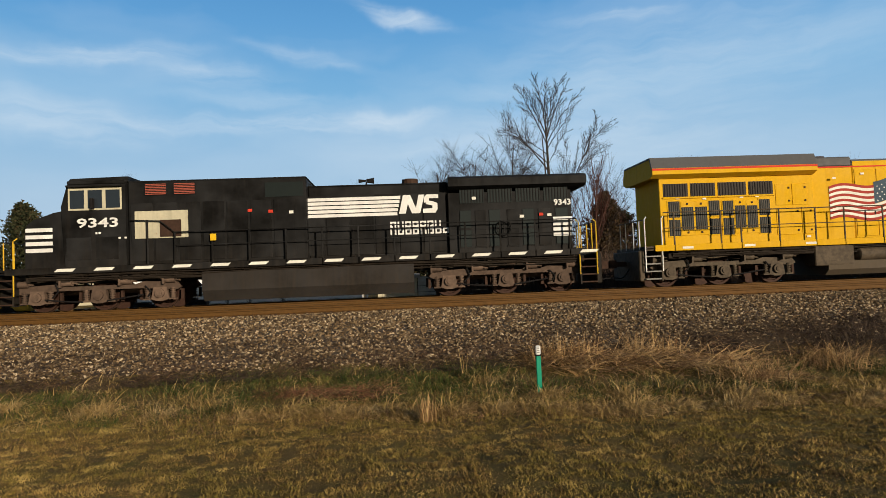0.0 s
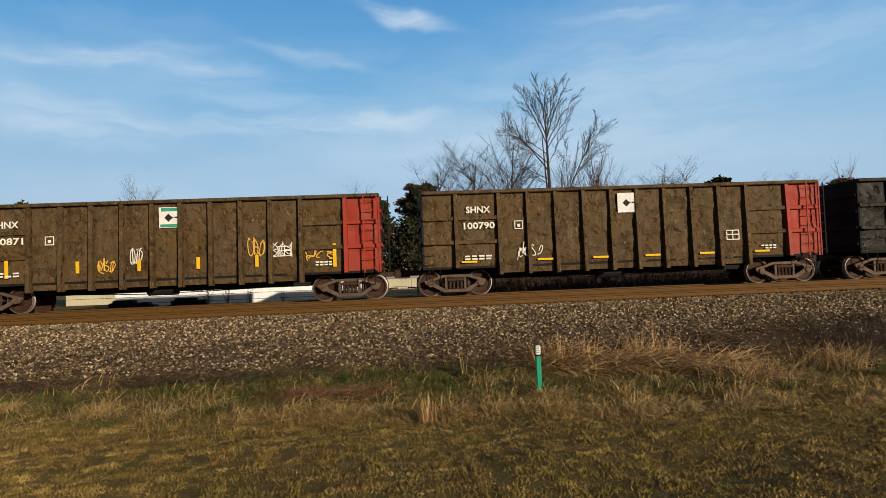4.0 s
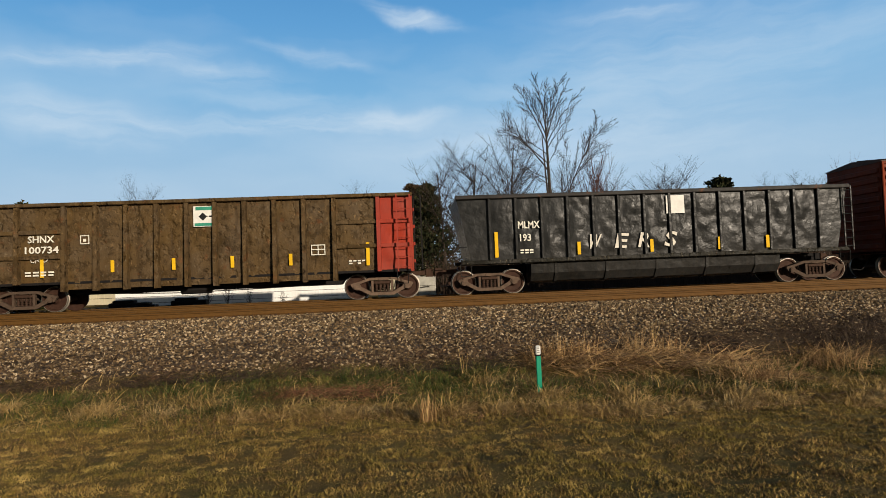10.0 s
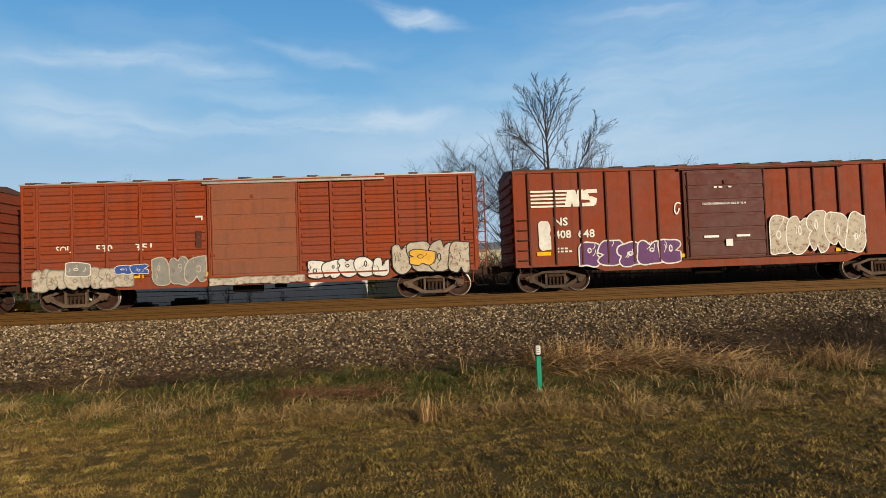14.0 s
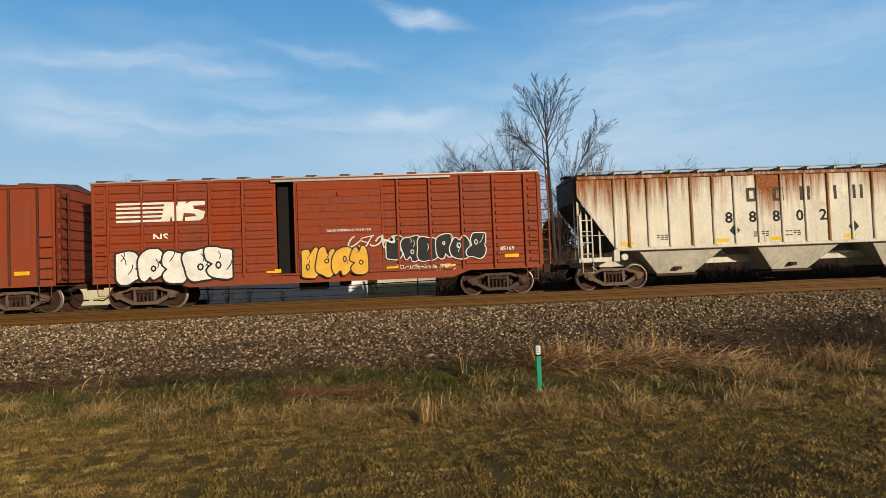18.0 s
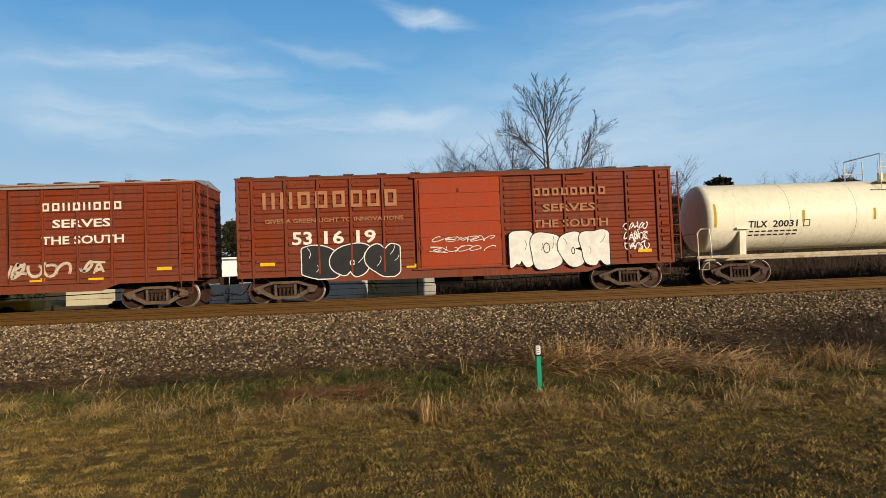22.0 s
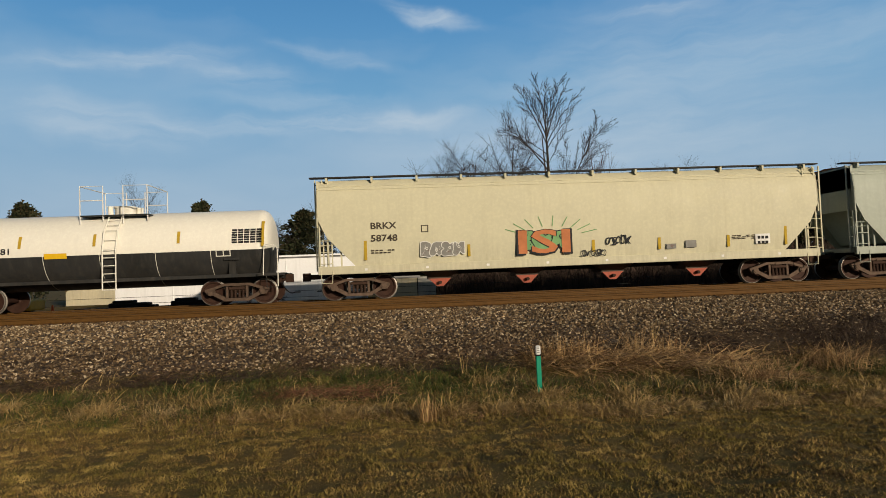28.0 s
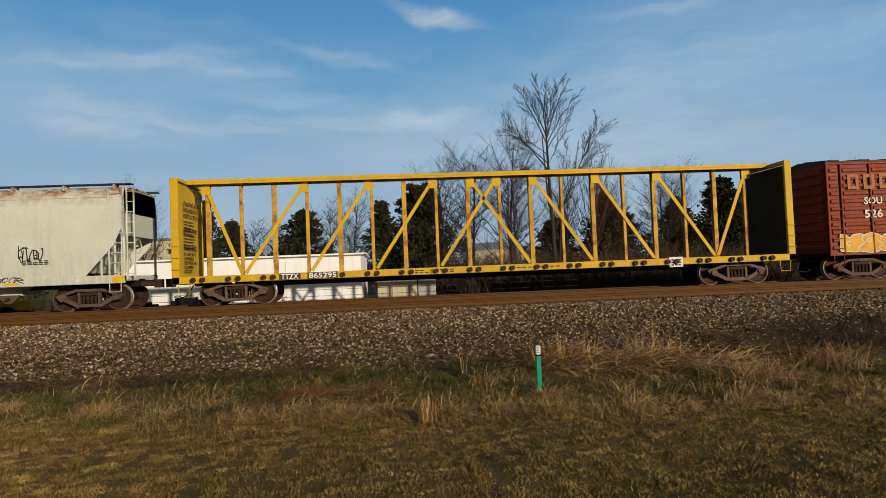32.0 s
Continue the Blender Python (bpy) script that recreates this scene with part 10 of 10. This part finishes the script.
GREENS = [(1.6, -10.9), (0.8, -11.0), (0.1, -11.2), (-0.8, -11.0), (-1.6, -10.7), (-2.7, -10.6), (-4.2, -11.0), (0.6, -11.9), (-0.6, -12.0), (-3.0, -12.0), (-6.3, -11.9), (-7.2, -11.4), (2.6, -12.3), (6.6, -12.2), (7.6, -11.6), (8.6, -12.4), (4.2, -13.4), (5.8, -13.4), (-3.2, -13.3)]
blades(26000, clumps(GREENS, 0.42), 0.05, 0.16, 0.0045, 0.95, M["green"], "green_grass", "patches of fresh green grass", lo=0.35)
stems(26000, field(-10.6, -8.0, 1.5, (0.5, -0.4, 11.0)), 0.15, 0.5, 0.0045, (0, 22), 40, M["thatch"], "dead_thatch", "flat dark dead stems along the ballast edge", 0.05, 0.55)
stems(5200, clumps([(7.2, -9.2), (8.0, -9.3), (8.8, -9.1), (9.6, -9.0), (10.4, -8.8), (11.2, -8.6), (12.0, -8.4), (9.2, -9.7), (10.2, -9.5)], 0.4), 0.15, 0.5, 0.0048, (0, 30), 50, M["thatch"], "dead_thatch", "flat dark dead stems along the ballast edge", 0.06, 0.5)
stems(7000, field(-10.9, -9.0, 0.9, (0.7, 0.0, 14.0)), 0.2, 0.55, 0.004, (0, 40), 70, M["rusty"], "dead_stems", "brown dead stems along the ballast edge", 0.06, 0.4)
stems(8000, field(-14.4, -9.9, 1.0, (0.9, 0.0, 8.0)), 0.12, 0.42, 0.0055, (5, 75), 100, M["straw"], "dry_grass", "pale dry grass stems bent over", 0.02)
stems(5000, field(-15.4, -11.0, 1.0, (0.6, 0.05, 5.0)), 0.1, 0.35, 0.0036, (10, 70), 100, M["rusty"], "brown_grass", "withered brown grass among the green", 0.02)
TUFTS = [(0.7, -14.4), (1.3, -14.5), (1.75, -14.6), (2.1, -14.8), (2.45, -14.9), (2.8, -15.0), (3.2, -15.1), (3.35, -14.7), (3.9, -14.9), (4.55, -15.2), (5.0, -14.6), (5.3, -15.0), (5.25, -14.2), (-5.25, -12.7), (-5.1, -13.0), (-3.9, -13.4), (-2.6, -13.9), (-1.9, -13.8), (-1.2, -14.1), (-0.7, -14.2), (-6.9, -12.2), (0.0, -14.6), (1.5, -11.7), (2.3, -13.5), (6.2, -15.4), (6.9, -15.0), (-3.3, -12.6), (3.5, -13.8)]
stems(9500, clumps(TUFTS, 0.13), 0.1, 0.34, 0.006, (30, 88), 170, M["straw"], "straw_tufts", "pale straw-coloured grass tufts")
stems(4000, clumps(TUFTS, 0.3), 0.1, 0.3, 0.004, (5, 50), 90, M["reed"], "tan_grass", "tan withered grass round the tufts", 0.03)
stems(900, clumps([(-2.1, -12.2), (-1.7, -12.3), (-1.3, -12.4), (-0.9, -12.5), (-0.6, -12.2)], 0.26), 0.2, 0.5, 0.005, (0, 35), 70, M["copper"], "copper_stems", "coppery dead stems lying in the grass", 0.12, 0.4)
stems(90, clumps([(0.3, -15.0)], 0.05), 0.24, 0.42, 0.006, (68, 90), 10, M["reed"], "straw_stalks", "upright golden grass stalks")
REEDS = [(3.0, -10.3), (3.5, -10.2), (3.9, -10.6), (4.4, -10.5), (4.9, -10.6), (5.4, -10.7), (5.9, -10.9), (6.3, -11.1), (6.7, -11.2), (4.6, -11.2), (5.2, -11.4), (5.8, -11.7), (3.3, -10.9), (4.0, -11.2)]
stems(1900, clumps(REEDS, 0.32), 0.35, 0.95, 0.0095, (-4, 36), 45, M["reed"], "matted_stems", "matted tan reeds by the marker post", 0.14, 0.3)
stems(420, clumps([(3.0, -10.2), (3.4, -10.1), (4.0, -10.0), (5.1, -10.0), (5.7, -10.2)], 0.2), 0.3, 0.65, 0.005, (55, 90), 25, M["reed"], "upright_reeds", "upright broken reeds among matted ones")
stems(1500, clumps([(5.9, -13.1), (6.1, -12.8), (6.5, -13.0), (8.0, -11.7), (8.5, -11.7), (8.3, -12.1)], 0.24), 0.3, 0.75, 0.005, (15, 85), 110, M["reed"], "tall_weeds", "tall tan weeds bent over")
stems(2200, clumps([(9.9, -10.6), (10.5, -10.5), (10.2, -10.0), (11.0, -9.6), (10.8, -10.9), (11.5, -10.2), (9.6, -11.2)], 0.42), 0.25, 0.75, 0.0045, (5, 85), 90, M["thatch"], "brown_thicket", "tangled brown weeds beside the ballast")
stems(14, clumps([(5.85, -9.2), (1.2, -10.95)], 0.03), 0.45, 0.75, 0.006, (72, 90), 12, M["straw"], "weed_stalks", "single tall dry weed stalks")

# marker post
M["post_green"] = plain("green_plastic", (0.01, 0.28, 0.16), 0.45, 0.0, 0.2, 6.0)
mk = tagged(new("marker_post"), "green plastic utility marker post with a white cap", "marker post")
mk.location = (2.3, -13.0, -1.3)
Geo().box(-0.042, 0.042, -0.025, 0.025, 0.0, 0.655, 0.01).part("post", M["post_green"], mk)
Geo().box(-0.044, 0.044, -0.028, 0.028, 0.655, 0.675).part("band", M["under"], mk)
Geo().box(-0.042, 0.042, -0.025, 0.025, 0.675, 0.83, 0.012).part("cap", M["white_clean"], mk, "white cap with worn print")
side_part("print", [rect(-0.025, 0.02, 0.8 - 0.03 * k, 0.815 - 0.03 * k) for k in range(4)], M["spray_grey"], mk, -0.0262)


# ------------------------------------------------------------------ what moves
def motions():
    """The whole train runs towards -x; wheels turn while their car passes the camera; high cloud drifts."""
    for car, s in TRAIN:
        walk(car, [(t, pose(s - gone(t), 0, 0)) for t in range(0, 33, 2)])
    walk(cloud_sheet, [(0.0, pose(0, -23.97, 0)), (32.0, pose(0, -23.97, 0, 0, 0, -3.0))])
    way = [gone(k / 30) for k in range(961)]
    for w, at, r, s in SPINNERS:
        near = [k for k in range(961) if -27 < s - way[k] < 29]
        if not near:
            continue
        ks = sorted({0, 960, *near})
        a0 = way[near[0]]
        rows = []
        for k in ks:
            d = way[min(max(k, near[0]), near[-1])] - a0
            rows.append((k / 30, Matrix.Translation(at) @ Matrix.Rotation(-d / r, 4, "Y")))
        walk(w, rows)


motions()
